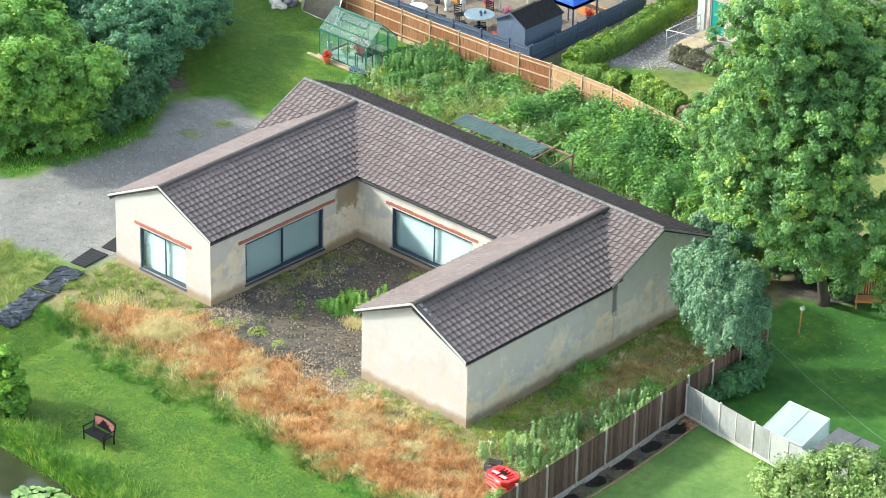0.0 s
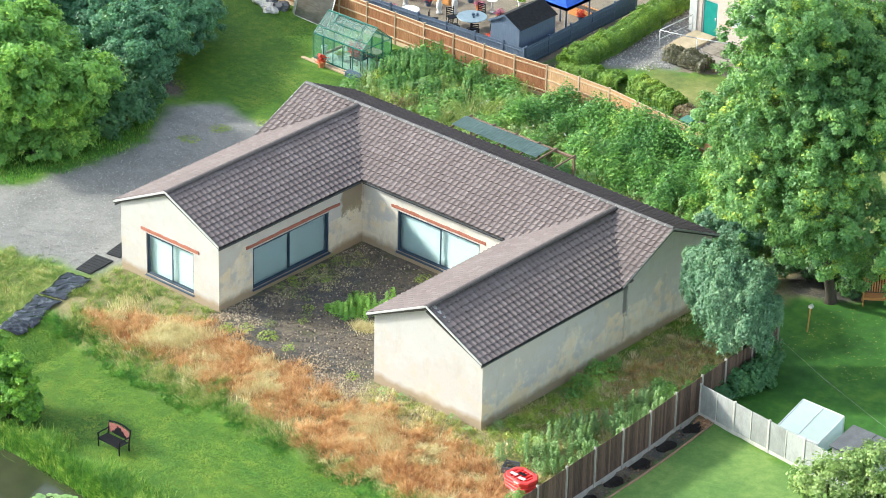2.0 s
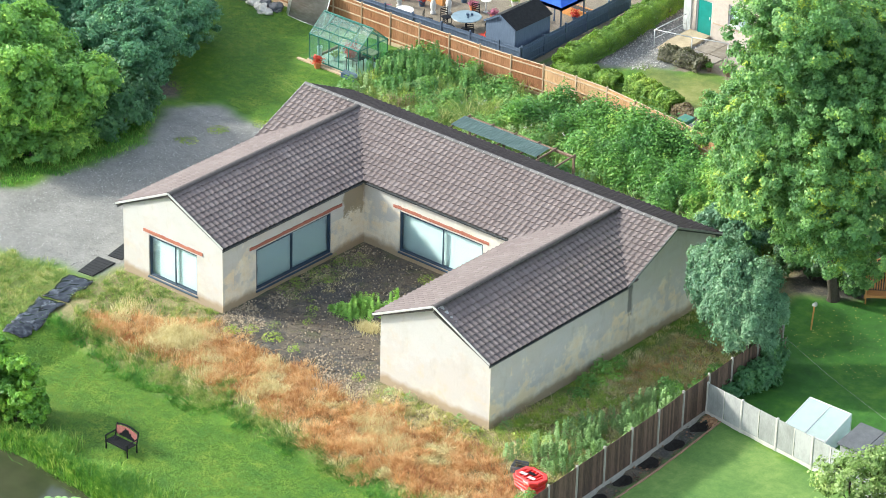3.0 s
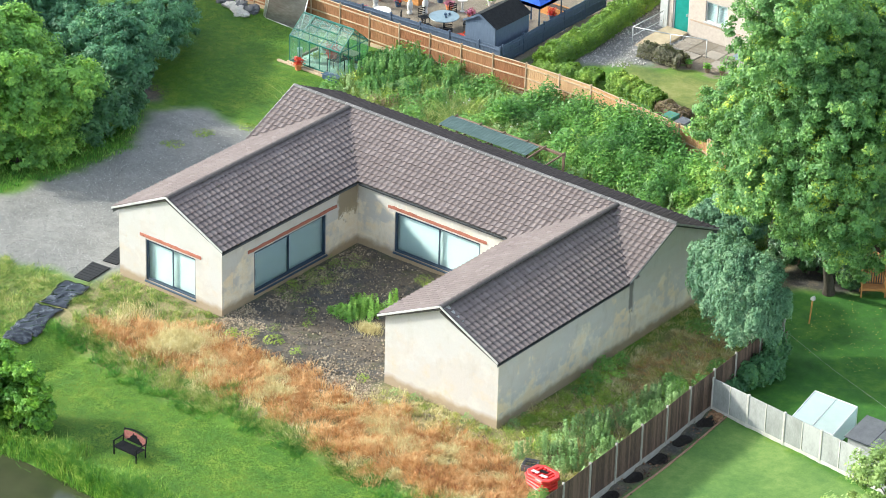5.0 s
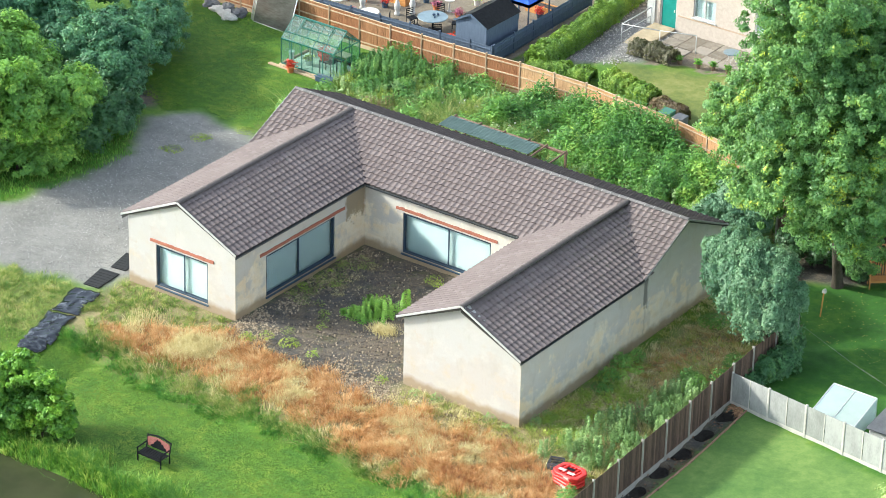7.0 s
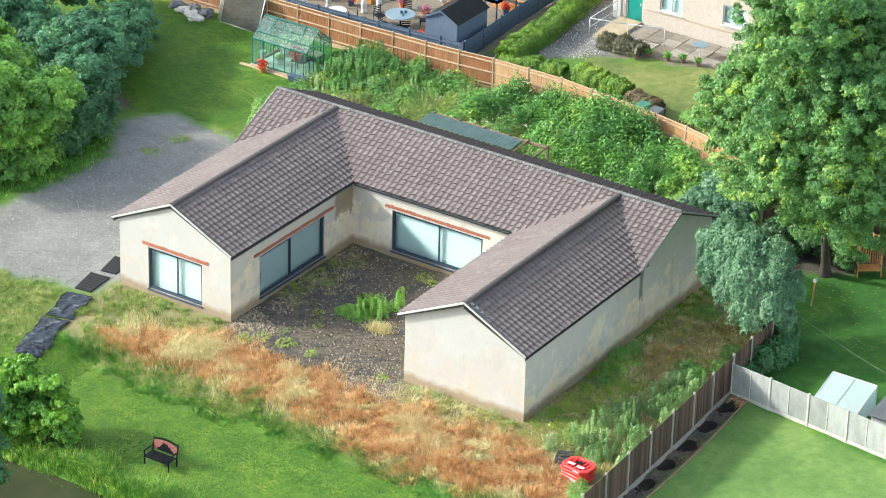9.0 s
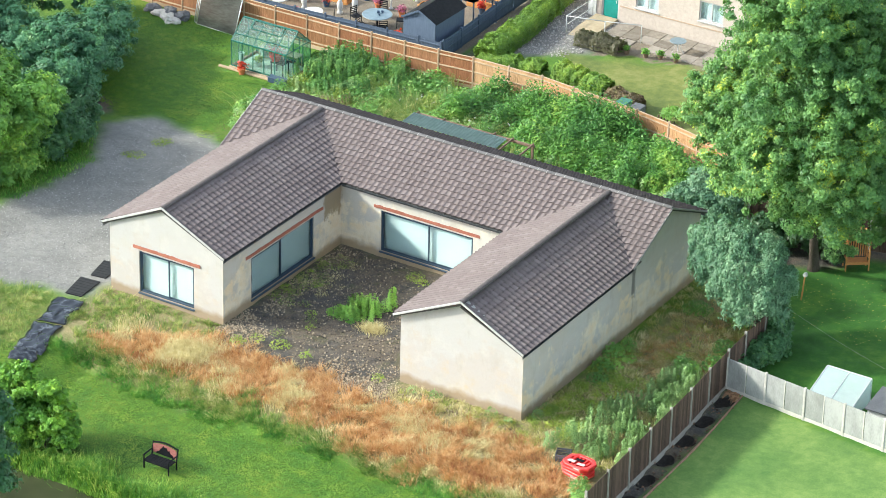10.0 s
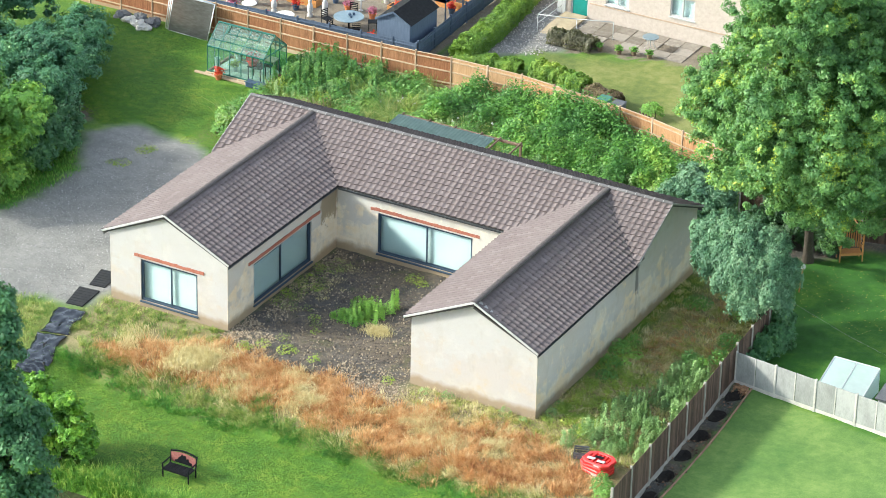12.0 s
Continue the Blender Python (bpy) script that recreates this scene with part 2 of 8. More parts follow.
def glass_material(name="window_glass", tint=(0.9, 0.97, 0.98), rough=0.02):
    n = Nodes(name)
    g = n.node("ShaderNodeBsdfGlass", None, Color=tint, Roughness=rough, IOR=1.45)
    return n.done(g)


def sheet_glass(name, tint, clear=0.6, rough=0.05):
    """Thin horticultural glass: clear and glossy."""
    n = Nodes(name)
    streak = n.noise(3.0, 4, 0.6, stretch=(1, 1, 4))
    a = n.node("ShaderNodeBsdfTransparent", None, Color=tint)
    b = n.bsdf(n.mix(n.math("MULTIPLY", streak, 0.5), tint, (0.75, 0.85, 0.82)), rough)
    fac = n.math("MULTIPLY", n.ramp(streak, (0.3, 0.9), (0.7, 1.0)), 1 - clear, True)
    return n.done(n.node("ShaderNodeMixShader", None, i0=fac, i1=a.outputs[0], i2=b.outputs[0]))


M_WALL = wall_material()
M_TILE = tile_material()
# the back slope's copy of the tile, with shade put into its colour
M_SHADETILE = tile_material("shaded_roof_tile", 0.38)
M_GROUND = ground_material()
M_GLASS = glass_material()
M_DECK = plain("roof_felt", (0.03, 0.028, 0.028), (0.05, 0.046, 0.045), 3)
M_WHITE = plain("white_upvc", (0.42, 0.43, 0.425), (0.52, 0.53, 0.52), 4, 0.4)
M_GREYTRIM = plain("mortar_trim", (0.26, 0.25, 0.25), (0.40, 0.39, 0.38), 7, 0.85)
M_ANTH = plain("anthracite_frame", (0.018, 0.040, 0.070), (0.03, 0.06, 0.10), 3, 0.5)
M_GUTTER = plain("dark_gutter", (0.055, 0.062, 0.070), (0.085, 0.092, 0.10), 3, 0.4)
M_LINTEL = plain("red_lintel_brick", (0.27, 0.085, 0.055), (0.40, 0.15, 0.105), 8, 0.85)
M_BLIND = plain("white_sheet", (0.56, 0.60, 0.60), (0.63, 0.67, 0.67), 2, 0.8)
# dark compost, blackened further to put the pits' shade into its colour
M_PIT = plain("shaded_compost", (0.010, 0.009, 0.007), (0.042, 0.034, 0.027), 9, 0.95, relief=0.9, distance=0.03)
M_CONC = plain("concrete", (0.42, 0.40, 0.36), (0.60, 0.57, 0.53), 5, 0.9, relief=0.3)
M_OLDWOOD = plain("dark_fence_wood", (0.045, 0.026, 0.018), (0.135, 0.082, 0.058), 5, 0.85, relief=0.4, stretch=(6, 6, 0.6), vary=0.35)
M_NEWWOOD = tuple(plain(k, a, b, 5, 0.8, relief=0.3, stretch=(6, 6, 0.6), vary=0.12) for k, a, b in (
    ("tan_fence_wood", (0.40, 0.215, 0.10), (0.56, 0.33, 0.17)), ("orange_fence_wood", (0.36, 0.18, 0.08), (0.54, 0.30, 0.15)), ("sandy_fence_wood", (0.42, 0.24, 0.12), (0.57, 0.36, 0.20)),
    ("red_brown_fence_wood", (0.20, 0.075, 0.032), (0.36, 0.155, 0.07)), ("stained_fence_wood", (0.23, 0.10, 0.045), (0.40, 0.19, 0.09))))
M_PALEWOOD = plain("pale_timber", (0.40, 0.285, 0.18), (0.55, 0.42, 0.29), 6, 0.8)
M_BARK = plain("bark", (0.045, 0.035, 0.026), (0.12, 0.095, 0.075), 6, 0.95, relief=0.8, stretch=(3, 3, 0.6), distance=0.04)


# ---- building helpers ----
def linked(name, mesh, parent, label=""):
    ob = new(name, mesh)
    if parent is not None:
        ob.parent = parent
    if label:
        ob["label"] = label
    return ob


def part(name, bm, material, parent=None, label="", smooth=False):
    """One bmesh as one mesh object under a thing or a part; places are the world's."""
    mesh = bpy.data.meshes.new(name)
    bm.to_mesh(mesh)
    bm.free()
    mesh.materials.append(material)
    if smooth:
        mesh.polygons.foreach_set("use_smooth", [True] * len(mesh.polygons))
    return linked(name, mesh, parent, label)


def empty(name, label, category, group="", kind=""):
    return tagged(new(name), label, category, group, kind)


def add_box(bm, lo, hi, bevel=0.0, m=None):
    """A box from corner lo to corner hi, its edges rounded off by bevel."""
    lo, hi = Vector(lo), Vector(hi)
    r = bmesh.ops.create_cube(bm, size=1.0)
    vs = r["verts"]
    for v in vs:
        v.co = Vector([lo[i] + (v.co[i] + 0.5) * (hi[i] - lo[i]) for i in range(3)])
    if bevel > 0:
        es = list({e for v in vs for e in v.link_edges})
        vs = list({v for f in bmesh.ops.bevel(bm, geom=es, offset=bevel, segments=1, affect="EDGES")["faces"] for v in f.verts} | {v for v in vs if v.is_valid})
    if m is not None:
        bmesh.ops.transform(bm, matrix=m, verts=vs)
    return vs


def boxes(*items, bevel=0.0):
    bm = bmesh.new()
    for lo, hi in items:
        add_box(bm, lo, hi, bevel)
    return bm


def beam(bm, a, b, w, h, bevel=0.0, up=(0, 0, 1)):
    """A bar of width w and height h from a to b."""
    a, b = Vector(a), Vector(b)
    d = b - a
    z = d.normalized()
    x = Vector(up).cross(z)
    if x.length < 1e-4:
        x = Vector((1, 0, 0))
    x.normalize()
    y = z.cross(x)
    m = Matrix((x, y, z)).transposed().to_4x4()
    m.translation = a
    add_box(bm, (-w / 2, -h / 2, 0), (w / 2, h / 2, d.length), bevel, m)
    return bm


def tube(bm, pts, radii, seg=8):
    """A tapered tube along points."""
    rings = []
    for i, p in enumerate(pts):
        p = Vector(p)
        d = (Vector(pts[min(i + 1, len(pts) - 1)]) - Vector(pts[max(i - 1, 0)])).normalized()
        x = d.orthogonal().normalized()
        y = d.cross(x)
        rings.append([bm.verts.new(p + radii[i] * (math.cos(a) * x + math.sin(a) * y)) for a in (2 * math.pi * k / seg for k in range(seg))])
    for r0, r1 in zip(rings, rings[1:]):
        # keep the rings matched as the direction changes
        k0 = min(range(seg), key=lambda k: (r1[k].co - r0[0].co).length)
        for k in range(seg):
            bm.faces.new((r0[k], r0[(k + 1) % seg], r1[(k0 + k + 1) % seg], r1[(k0 + k) % seg]))
    bm.faces.new(rings[0][::-1])
    bm.faces.new(rings[-1])
    return bm


def lathe(bm, profile, centre=(0, 0, 0), seg=16):
    """A turned body from (radius, height) pairs."""
    c = Vector(centre)
    rings = [[bm.verts.new(c + Vector((r * math.cos(a), r * math.sin(a), z))) for a in (2 * math.pi * k / seg for k in range(seg))] for r, z in profile]
    for r0, r1 in zip(rings, rings[1:]):
        for k in range(seg):
            bm.faces.new((r0[k], r0[(k + 1) % seg], r1[(k + 1) % seg], r1[k]))
    bm.faces.new(rings[0][::-1])
    bm.faces.new(rings[-1])
    return bm


def prism(bm, outline, axis, lo, hi):
    """An outline of (a, b) pairs pushed from lo to hi along an axis: 0 gives (y, z) outlines, 1 gives (x, z), 2 gives (x, y)."""
    def at(p, d):
        return Vector({0: (d, p[0], p[1]), 1: (p[0], d, p[1]), 2: (p[0], p[1], d)}[axis])
    a = [bm.verts.new(at(p, lo)) for p in outline]
    b = [bm.verts.new(at(p, hi)) for p in outline]
    bm.faces.new(a)
    bm.faces.new(b[::-1])
    for i in range(len(a)):
        j = (i + 1) % len(a)
        bm.faces.new((a[j], a[i], b[i], b[j]))
    bmesh.ops.recalc_face_normals(bm, faces=bm.faces)
    return bm


def soup(name, verts, faces_per, material, parent=None, label="", corners=4):
    """Many alike polygons as one mesh, straight from arrays: verts (n, corners, 3)."""
    mesh = bpy.data.meshes.new(name)
    verts = np.asarray(verts, dtype=np.float32)
    count = verts.shape[0]
    nv = verts.shape[1]
    idx = (np.arange(count)[:, None, None] * nv + np.asarray(faces_per)[None]).reshape(-1)
    k = len(faces_per[0])
    mesh.vertices.add(count * nv)
    mesh.vertices.foreach_set("co", verts.reshape(-1))
    nf = count * len(faces_per)
    mesh.loops.add(nf * k)
    mesh.loops.foreach_set("vertex_index", idx.astype(np.int32))
    mesh.polygons.add(nf)
    mesh.polygons.foreach_set("loop_start", (np.arange(nf) * k).astype(np.int32))
    mesh.polygons.foreach_set("use_smooth", np.zeros(nf, bool))
    mesh.update(calc_edges=True)
    mesh.materials.append(material)
    return linked(name, mesh, parent, label)


rng = np.random.default_rng(7)


def ground_height(x, y):
    """The level of the ground: a terrace, a bank down to the lawn by the pond, and the pond's bed."""
    x, y = np.asarray(x, float), np.asarray(y, float)
    edge = -14.4 - 0.012 * (x - 4) + 0.25 * np.sin(x * 0.7)
    s = np.clip((edge + 0.9 - y) / 1.9, 0, 1)
    z = -0.62 * s * s * (3 - 2 * s)
    z = np.where((x < -3) & (y > -19), z * (1 - np.clip((-3 - x) / 2.4, 0, 1) * np.clip((y + 19) / 2, 0, 1)), z)
    z = np.where(x > 19.5, z * np.clip(1 - (x - 19.5) / 1.2, 0, 1), z)
    d = np.sqrt(((x - 1.6) / 15.0) ** 2 + ((y + 27.7) / 5.5) ** 2)
    p = np.clip((1.03 - d) / 0.14, 0, 1)
    z = z - 0.8 * p * p * (3 - 2 * p)
    # planting pits dug along the fence
    for k in range(7):
        q = np.clip(1.25 - np.sqrt(((x - 21.14 - 0.085 * k) / 0.34) ** 2 + ((y + 2.9 + 1.85 * k) / 0.52) ** 2), 0, 0.6) / 0.6
        z = z - 0.42 * q * q * (3 - 2 * q)
    return z


def blades(name, xy, height, width, material, lean=0.35, parent=None, label="", base=None, wind=(0.0, 0.0), stiff=0.5):
    """Many single blades, each a bent tapering strip."""
    n = len(xy)
    h = height * rng.uniform(0.55, 1.15, n)
    a = rng.uniform(0, 2 * np.pi, n)
    out = np.stack([np.cos(a), np.sin(a)], 1) * (lean * h * rng.uniform(0.2, 1.3, n))[:, None] + np.broadcast_to(np.asarray(wind, float), (n, 2)) * h[:, None]
    b = rng.uniform(0, 2 * np.pi, n)
    side = np.stack([np.cos(b), np.sin(b), np.zeros(n)], 1) * (width * rng.uniform(0.6, 1.3, n))[:, None] / 2
    z0 = ground_height(xy[:, 0], xy[:, 1]) - 0.02 if base is None else base
    foot = np.column_stack([xy, z0])
    mid = foot + np.column_stack([out * 0.35, h * 0.6])
    tip = foot + np.column_stack([out, h * (1 - 0.25 * stiff)])
    v = np.stack([foot - side, foot + side, mid + side * 0.75, mid - side * 0.75, tip], 1)
    mesh_faces = [(0, 1, 2), (0, 2, 3), (3, 2, 4)]
    return soup(name, v, mesh_faces, material, parent, label)


def leaves_at(centres, normals, size, jitter=0.7, droop=0.0):
    """A pointed leaf at each centre, facing more or less along its normal."""
    n = len(centres)
    nrm = normals + rng.normal(0, jitter, (n, 3))
    nrm /= np.linalg.norm(nrm, axis=1)[:, None] + 1e-9
    r = rng.normal(0, 1, (n, 3))
    r[:, 2] -= droop * 2
    u = r - (r * nrm).sum(1)[:, None] * nrm
    u /= np.linalg.norm(u, axis=1)[:, None] + 1e-9
    w = np.cross(nrm, u)
    s = (size * rng.uniform(0.6, 1.35, n))[:, None]
    return np.stack([centres - u * s * 0.42 - w * s * 0.42, centres - u * s * 0.42 + w * s * 0.42, centres + u * s * 0.72], 1)


def clumped(blobs, clumps, per, clump_r, size, up=0.45, droop=0.0, flat=0.75, hang=0.0):
    """Leaves in clumps over the outside of rounded masses (centre, radii)."""
    vol = np.array([b[1][0] * b[1][1] + b[1][0] * b[1][2] + b[1][1] * b[1][2] for b in blobs])
    which = rng.choice(len(blobs), clumps, p=vol / vol.sum())
    c = np.array([b[0] for b in blobs], float)[which]
    r = np.array([b[1] for b in blobs], float)[which]
    d = rng.normal(0, 1, (clumps, 3))
    d /= np.linalg.norm(d, axis=1)[:, None]
    d[:, 2] = np.where(d[:, 2] < -0.45, -d[:, 2], d[:, 2])
    depth = rng.uniform(0.60, 1.10, clumps)[:, None]
    mid = c + d * r * depth
    cr = clump_r * rng.uniform(0.55, 1.35, clumps)
    e = rng.normal(0, 1, (clumps, per, 3))
    e /= np.linalg.norm(e, axis=2)[:, :, None]
    e *= rng.uniform(0.15, 1.0, (clumps, per))[:, :, None] ** 0.6
    e[:, :, 2] *= flat
    pts = mid[:, None] + e * cr[:, None, None]
    if hang:
        pts[:, :, 2] -= hang * rng.uniform(0, 1, (clumps, per)) ** 2 * cr[:, None] * 2
    nrm = d[:, None] * 0.6 + e * 0.6 + np.array([0, 0, up])
    return leaves_at(pts.reshape(-1, 3), nrm.reshape(-1, 3), size, 0.45, droop)


LEAF_FACES = [(0, 1, 2)]


def tree(name, label, base, blobs, leaf_mat, clumps, per, clump_r, size, trunk_r=0.3, fork=0.35, droop=0.0, group="", hang=0.0, limbs=7, flat=0.75):
    """A trunk that forks into limbs, each reaching into a mass of leaves."""
    thing = empty(name, label, "tree" if "tree" in name else "bush", group)
    base = Vector(base)
    thing.location = base
    top = Vector(np.mean([b[0] for b in blobs], axis=0))
    split = base.lerp(Vector((top.x, top.y, base.z + (top.z - base.z) * 1.0)), fork)
    bm = bmesh.new()
    wob = Vector((0.12, -0.1, 0))
    tube(bm, [base - Vector((0, 0, 0.15)), base + Vector((0, 0, 0.3)), base.lerp(split, 0.5) + wob * trunk_r, split], [trunk_r * 1.35, trunk_r, trunk_r * 0.85, trunk_r * 0.7], 10)
    t = part("trunk", bm, M_BARK, thing, smooth=True)
    order = sorted(blobs, key=lambda b: -b[1][0])[:limbs]
    made = [t]
    for c, r in order:
        bm = bmesh.new()
        c = Vector(c)
        m1 = split.lerp(c, 0.45) + Vector((0, 0, 0.25 * r[2] * 0.4))
        tube(bm, [split - Vector((0, 0, 0.1)), m1, c, c + Vector((0, 0, r[2] * 0.5))], [trunk_r * 0.5, trunk_r * 0.33, trunk_r * 0.17, 0.02], 7)
        for k in range(4):
            a = random.uniform(0, 6.28)
            e = c + Vector((math.cos(a) * r[0] * 0.75, math.sin(a) * r[1] * 0.75, random.uniform(-0.2, 0.5) * r[2]))
            tube(bm, [m1.lerp(c, 0.4 + 0.15 * k), c.lerp(e, 0.5) + Vector((0, 0, 0.1 * r[2])), e], [trunk_r * 0.16, trunk_r * 0.09, 0.012], 5)
        made.append(part("limb", bm, M_BARK, thing, smooth=True))
    made.append(soup("crown", clumped(blobs, clumps, per, clump_r, size, droop=droop, hang=hang, flat=flat), LEAF_FACES, leaf_mat, thing))
    for o in made:
        o.matrix_parent_inverse = Matrix.Translation(-base)
    return thing


def settle(thing, at):
    """Moves a thing's origin to a place without moving its parts."""
    thing.location = at
    for o in thing.children:
        o.matrix_parent_inverse = Matrix.Translation(-Vector(at))
    return thing


def spread(n, x0, x1, y0, y1):
    return np.column_stack([rng.uniform(x0, x1, n), rng.uniform(y0, y1, n)])


def inside(poly, x, y):
    """Which points lie inside a polygon."""
    res = np.zeros(np.shape(x), bool)
    for (ax, ay), (bx, by) in zip(poly, poly[1:] + poly[:1]):
        cond = (ay > y) != (by > y)
        res ^= cond & (x < (bx - ax) * (y - ay) / ((by - ay) if by != ay else 1e-9) + ax)
    return res


def wavy(x, y, scale, seed=0.0):
    """Cheap smooth unevenness."""
    return (np.sin(x * 1.7 / scale + seed) + np.sin(y * 2.1 / scale + 1.3 * seed) + np.sin((x + y) * 1.1 / scale + 2 + seed) + np.sin((x - 1.6 * y) * 2.9 / scale + seed * 3)) / 4


# ---- ground ----
DRIVE = [(-60, -34), (-11.5, -12.0), (-9.5, -11.2), (-7.0, -10.6), (-6.0, -9.0), (-6.0, 3.6), (-8.6, 3.9), (-10.2, 5.0), (-11.7, 5.9), (-14.8, 6.2), (-16.8, 4.1), (-14.3, 0.4), (-14.8, -4.4), (-15.6, -7.0), (-60, -22)]
COURT = [(-0.2, 0.5), (9.2, 0.5), (9.2, -10.2), (8.0, -11.3), (4.5, -11.0), (1.0, -10.6), (-0.2, -9.6)]
ROUGH = [(-6.2, -9.0), (-6.9, -11.5), (-5.8, -14.2), (-3.0, -15.0), (3, -14.9), (9, -14.8), (15, -15.0), (17.5, -17), (20.7, -16.5), (20.7, 7), (16, 7), (15, -8.0), (9.0, -8.0), (9.0, -10), (-0.2, -9.0)]
BACK = [(-11.6, 6.2), (-12.0, 17.6), (16.5, 17.0), (18.5, 6.0), (15, 6)]
BEDS = [(20.6, -22.0), (22.2, -22.0), (22.1, -10.0), (21.75, -3.2), (21.6, -2.1), (20.6, -1.6)]
UNDERWOOD = [(17.2, 8.6), (18.8, 9.8), (20.0, 10.7), (20.8, 11.9), (23.0, 13.2), (27, 15), (27, 22), (19, 16), (15.8, 11.6)]
TURF = [(22.1, -22.0), (22.05, -10.0), (21.7, -3.2), (21.6, -2.1), (30, -3.6), (48, -7), (48, -22)]
# outline of the lawn whose colour holds the trees' shade
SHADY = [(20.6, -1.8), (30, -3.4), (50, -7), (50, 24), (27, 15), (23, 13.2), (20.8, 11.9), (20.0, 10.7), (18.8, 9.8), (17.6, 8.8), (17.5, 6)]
PATIO = [(-30, 17.9), (-6.6, 17.9), (-6.2, 40), (-30, 40)]
YARD = [(-4.8, 22.6), (-2.2, 23.6), (-1.2, 25.6), (-0.6, 29.5), (-8, 42), (-9, 42), (-5.5, 28)]
EARTH = [(-6.4, 19.0), (-5.4, 19.0), (-5.8, 42), (-6.6, 42)]
BORDER = [(-1.5, 25.0), (1.5, 26.0), (9.0, 26.6), (9.5, 29.6), (-0.9, 29.6)]
DULL = [(-2.4, 24.2), (3.8, 26.2), (12, 27.4), (16, 17.5), (5.7, 19.5), (2.3, 20.6), (-1.0, 22.4)]
VERGE = [(-16, -17), (-11.6, -12.3), (-9.4, -11.5), (-7.6, -11.2), (-6.9, -13), (-6, -17), (-8, -19), (-14, -20)]
SCRAPE = [(-6.2, 3.2), (-6.2, 6.4), (-8.8, 6.2), (-9.8, 5.0), (-8.2, 3.6)]
COPSE = [(-20.5, 7.6), (-17.6, 6.6), (-16.9, 5.2), (-18.4, 4.2), (-21.5, 4.6)]
BARE = [(4.6, 20.8), (6.6, 20.2), (7.5, 21.6), (5.0, 22.0)]


def build_ground():
    def steps(lo, hi, fine, far):
        a = list(np.arange(lo, hi + 1e-6, fine))
        up, down, s = [hi], [lo], fine
        while up[-1] < far:
            s *= 1.35
            up.append(up[-1] + s)
            down.append(down[-1] - s)
        return np.array(down[:0:-1] + a + up[1:])
    xs, ys = steps(-26, 34, 0.23, 2500), steps(-28, 34, 0.23, 2500)
    gx, gy = np.meshgrid(xs, ys)
    z = ground_height(gx, gy) + 0.035 * wavy(gx, gy, 1.1) + 0.02 * wavy(gx, gy, 0.35, 2.0)
    nx, ny = len(xs), len(ys)
    mesh = bpy.data.meshes.new("ground")
    mesh.vertices.add(nx * ny)
    mesh.vertices.foreach_set("co", np.stack([gx, gy, z], 2).astype(np.float32).reshape(-1))
    i = (np.arange(ny - 1)[:, None] * nx + np.arange(nx - 1)[None]).reshape(-1)
    quads = np.stack([i, i + 1, i + nx + 1, i + nx], 1).astype(np.int32)
    mesh.loops.add(quads.size)
    mesh.loops.foreach_set("vertex_index", quads.reshape(-1))
    mesh.polygons.add(len(quads))
    mesh.polygons.foreach_set("loop_start", (np.arange(len(quads)) * 4).astype(np.int32))
    mesh.polygons.foreach_set("use_smooth", np.ones(len(quads), bool))
    mesh.update(calc_edges=True)
    jx = gx + 0.45 * wavy(gx, gy, 0.8, 1.0) + rng.normal(0, 0.12, gx.shape)
    jy = gy + 0.45 * wavy(gx, gy, 0.8, 4.0) + rng.normal(0, 0.12, gx.shape)
    crisp_x, crisp_y = gx + 0.05 * wavy(gx, gy, 0.8), gy + 0.05 * wavy(gx, gy, 0.8)
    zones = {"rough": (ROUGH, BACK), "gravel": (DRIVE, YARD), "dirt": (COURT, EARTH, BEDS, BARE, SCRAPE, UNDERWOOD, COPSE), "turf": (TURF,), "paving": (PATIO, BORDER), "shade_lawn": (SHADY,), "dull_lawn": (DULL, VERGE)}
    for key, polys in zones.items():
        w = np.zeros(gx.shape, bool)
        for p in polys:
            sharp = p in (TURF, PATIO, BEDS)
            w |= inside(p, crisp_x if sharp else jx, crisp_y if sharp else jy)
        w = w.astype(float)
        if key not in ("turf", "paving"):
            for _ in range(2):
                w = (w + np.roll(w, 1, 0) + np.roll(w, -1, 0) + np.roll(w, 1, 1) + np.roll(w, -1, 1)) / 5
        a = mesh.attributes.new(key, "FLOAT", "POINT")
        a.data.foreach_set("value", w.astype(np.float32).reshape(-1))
    mesh.materials.append(M_GROUND)
    return tagged(new("ground", mesh), "lawn, gravel and bare soil of the gardens", "ground", kind="structure")


build_ground()

# ---- the bungalow ----
EAVE, RIDGE = 3.29, 4.83
LX0, LX1, LR = -6.40, 0.155, -3.13
RX0, RX1, RR = 8.74, 15.10, 12.03
MY0, MY1, MR = -0.24, 6.56, 3.16
MX0, MX1 = -6.50, 15.14
LG, RG = -9.38, -9.38
LGW, RGW = -9.27, -9.15
PITCH = math.atan2(RIDGE - EAVE, MR - MY0)

house = empty("bungalow", "unfinished bungalow with patched cream walls and brown tiled roofs", "house")


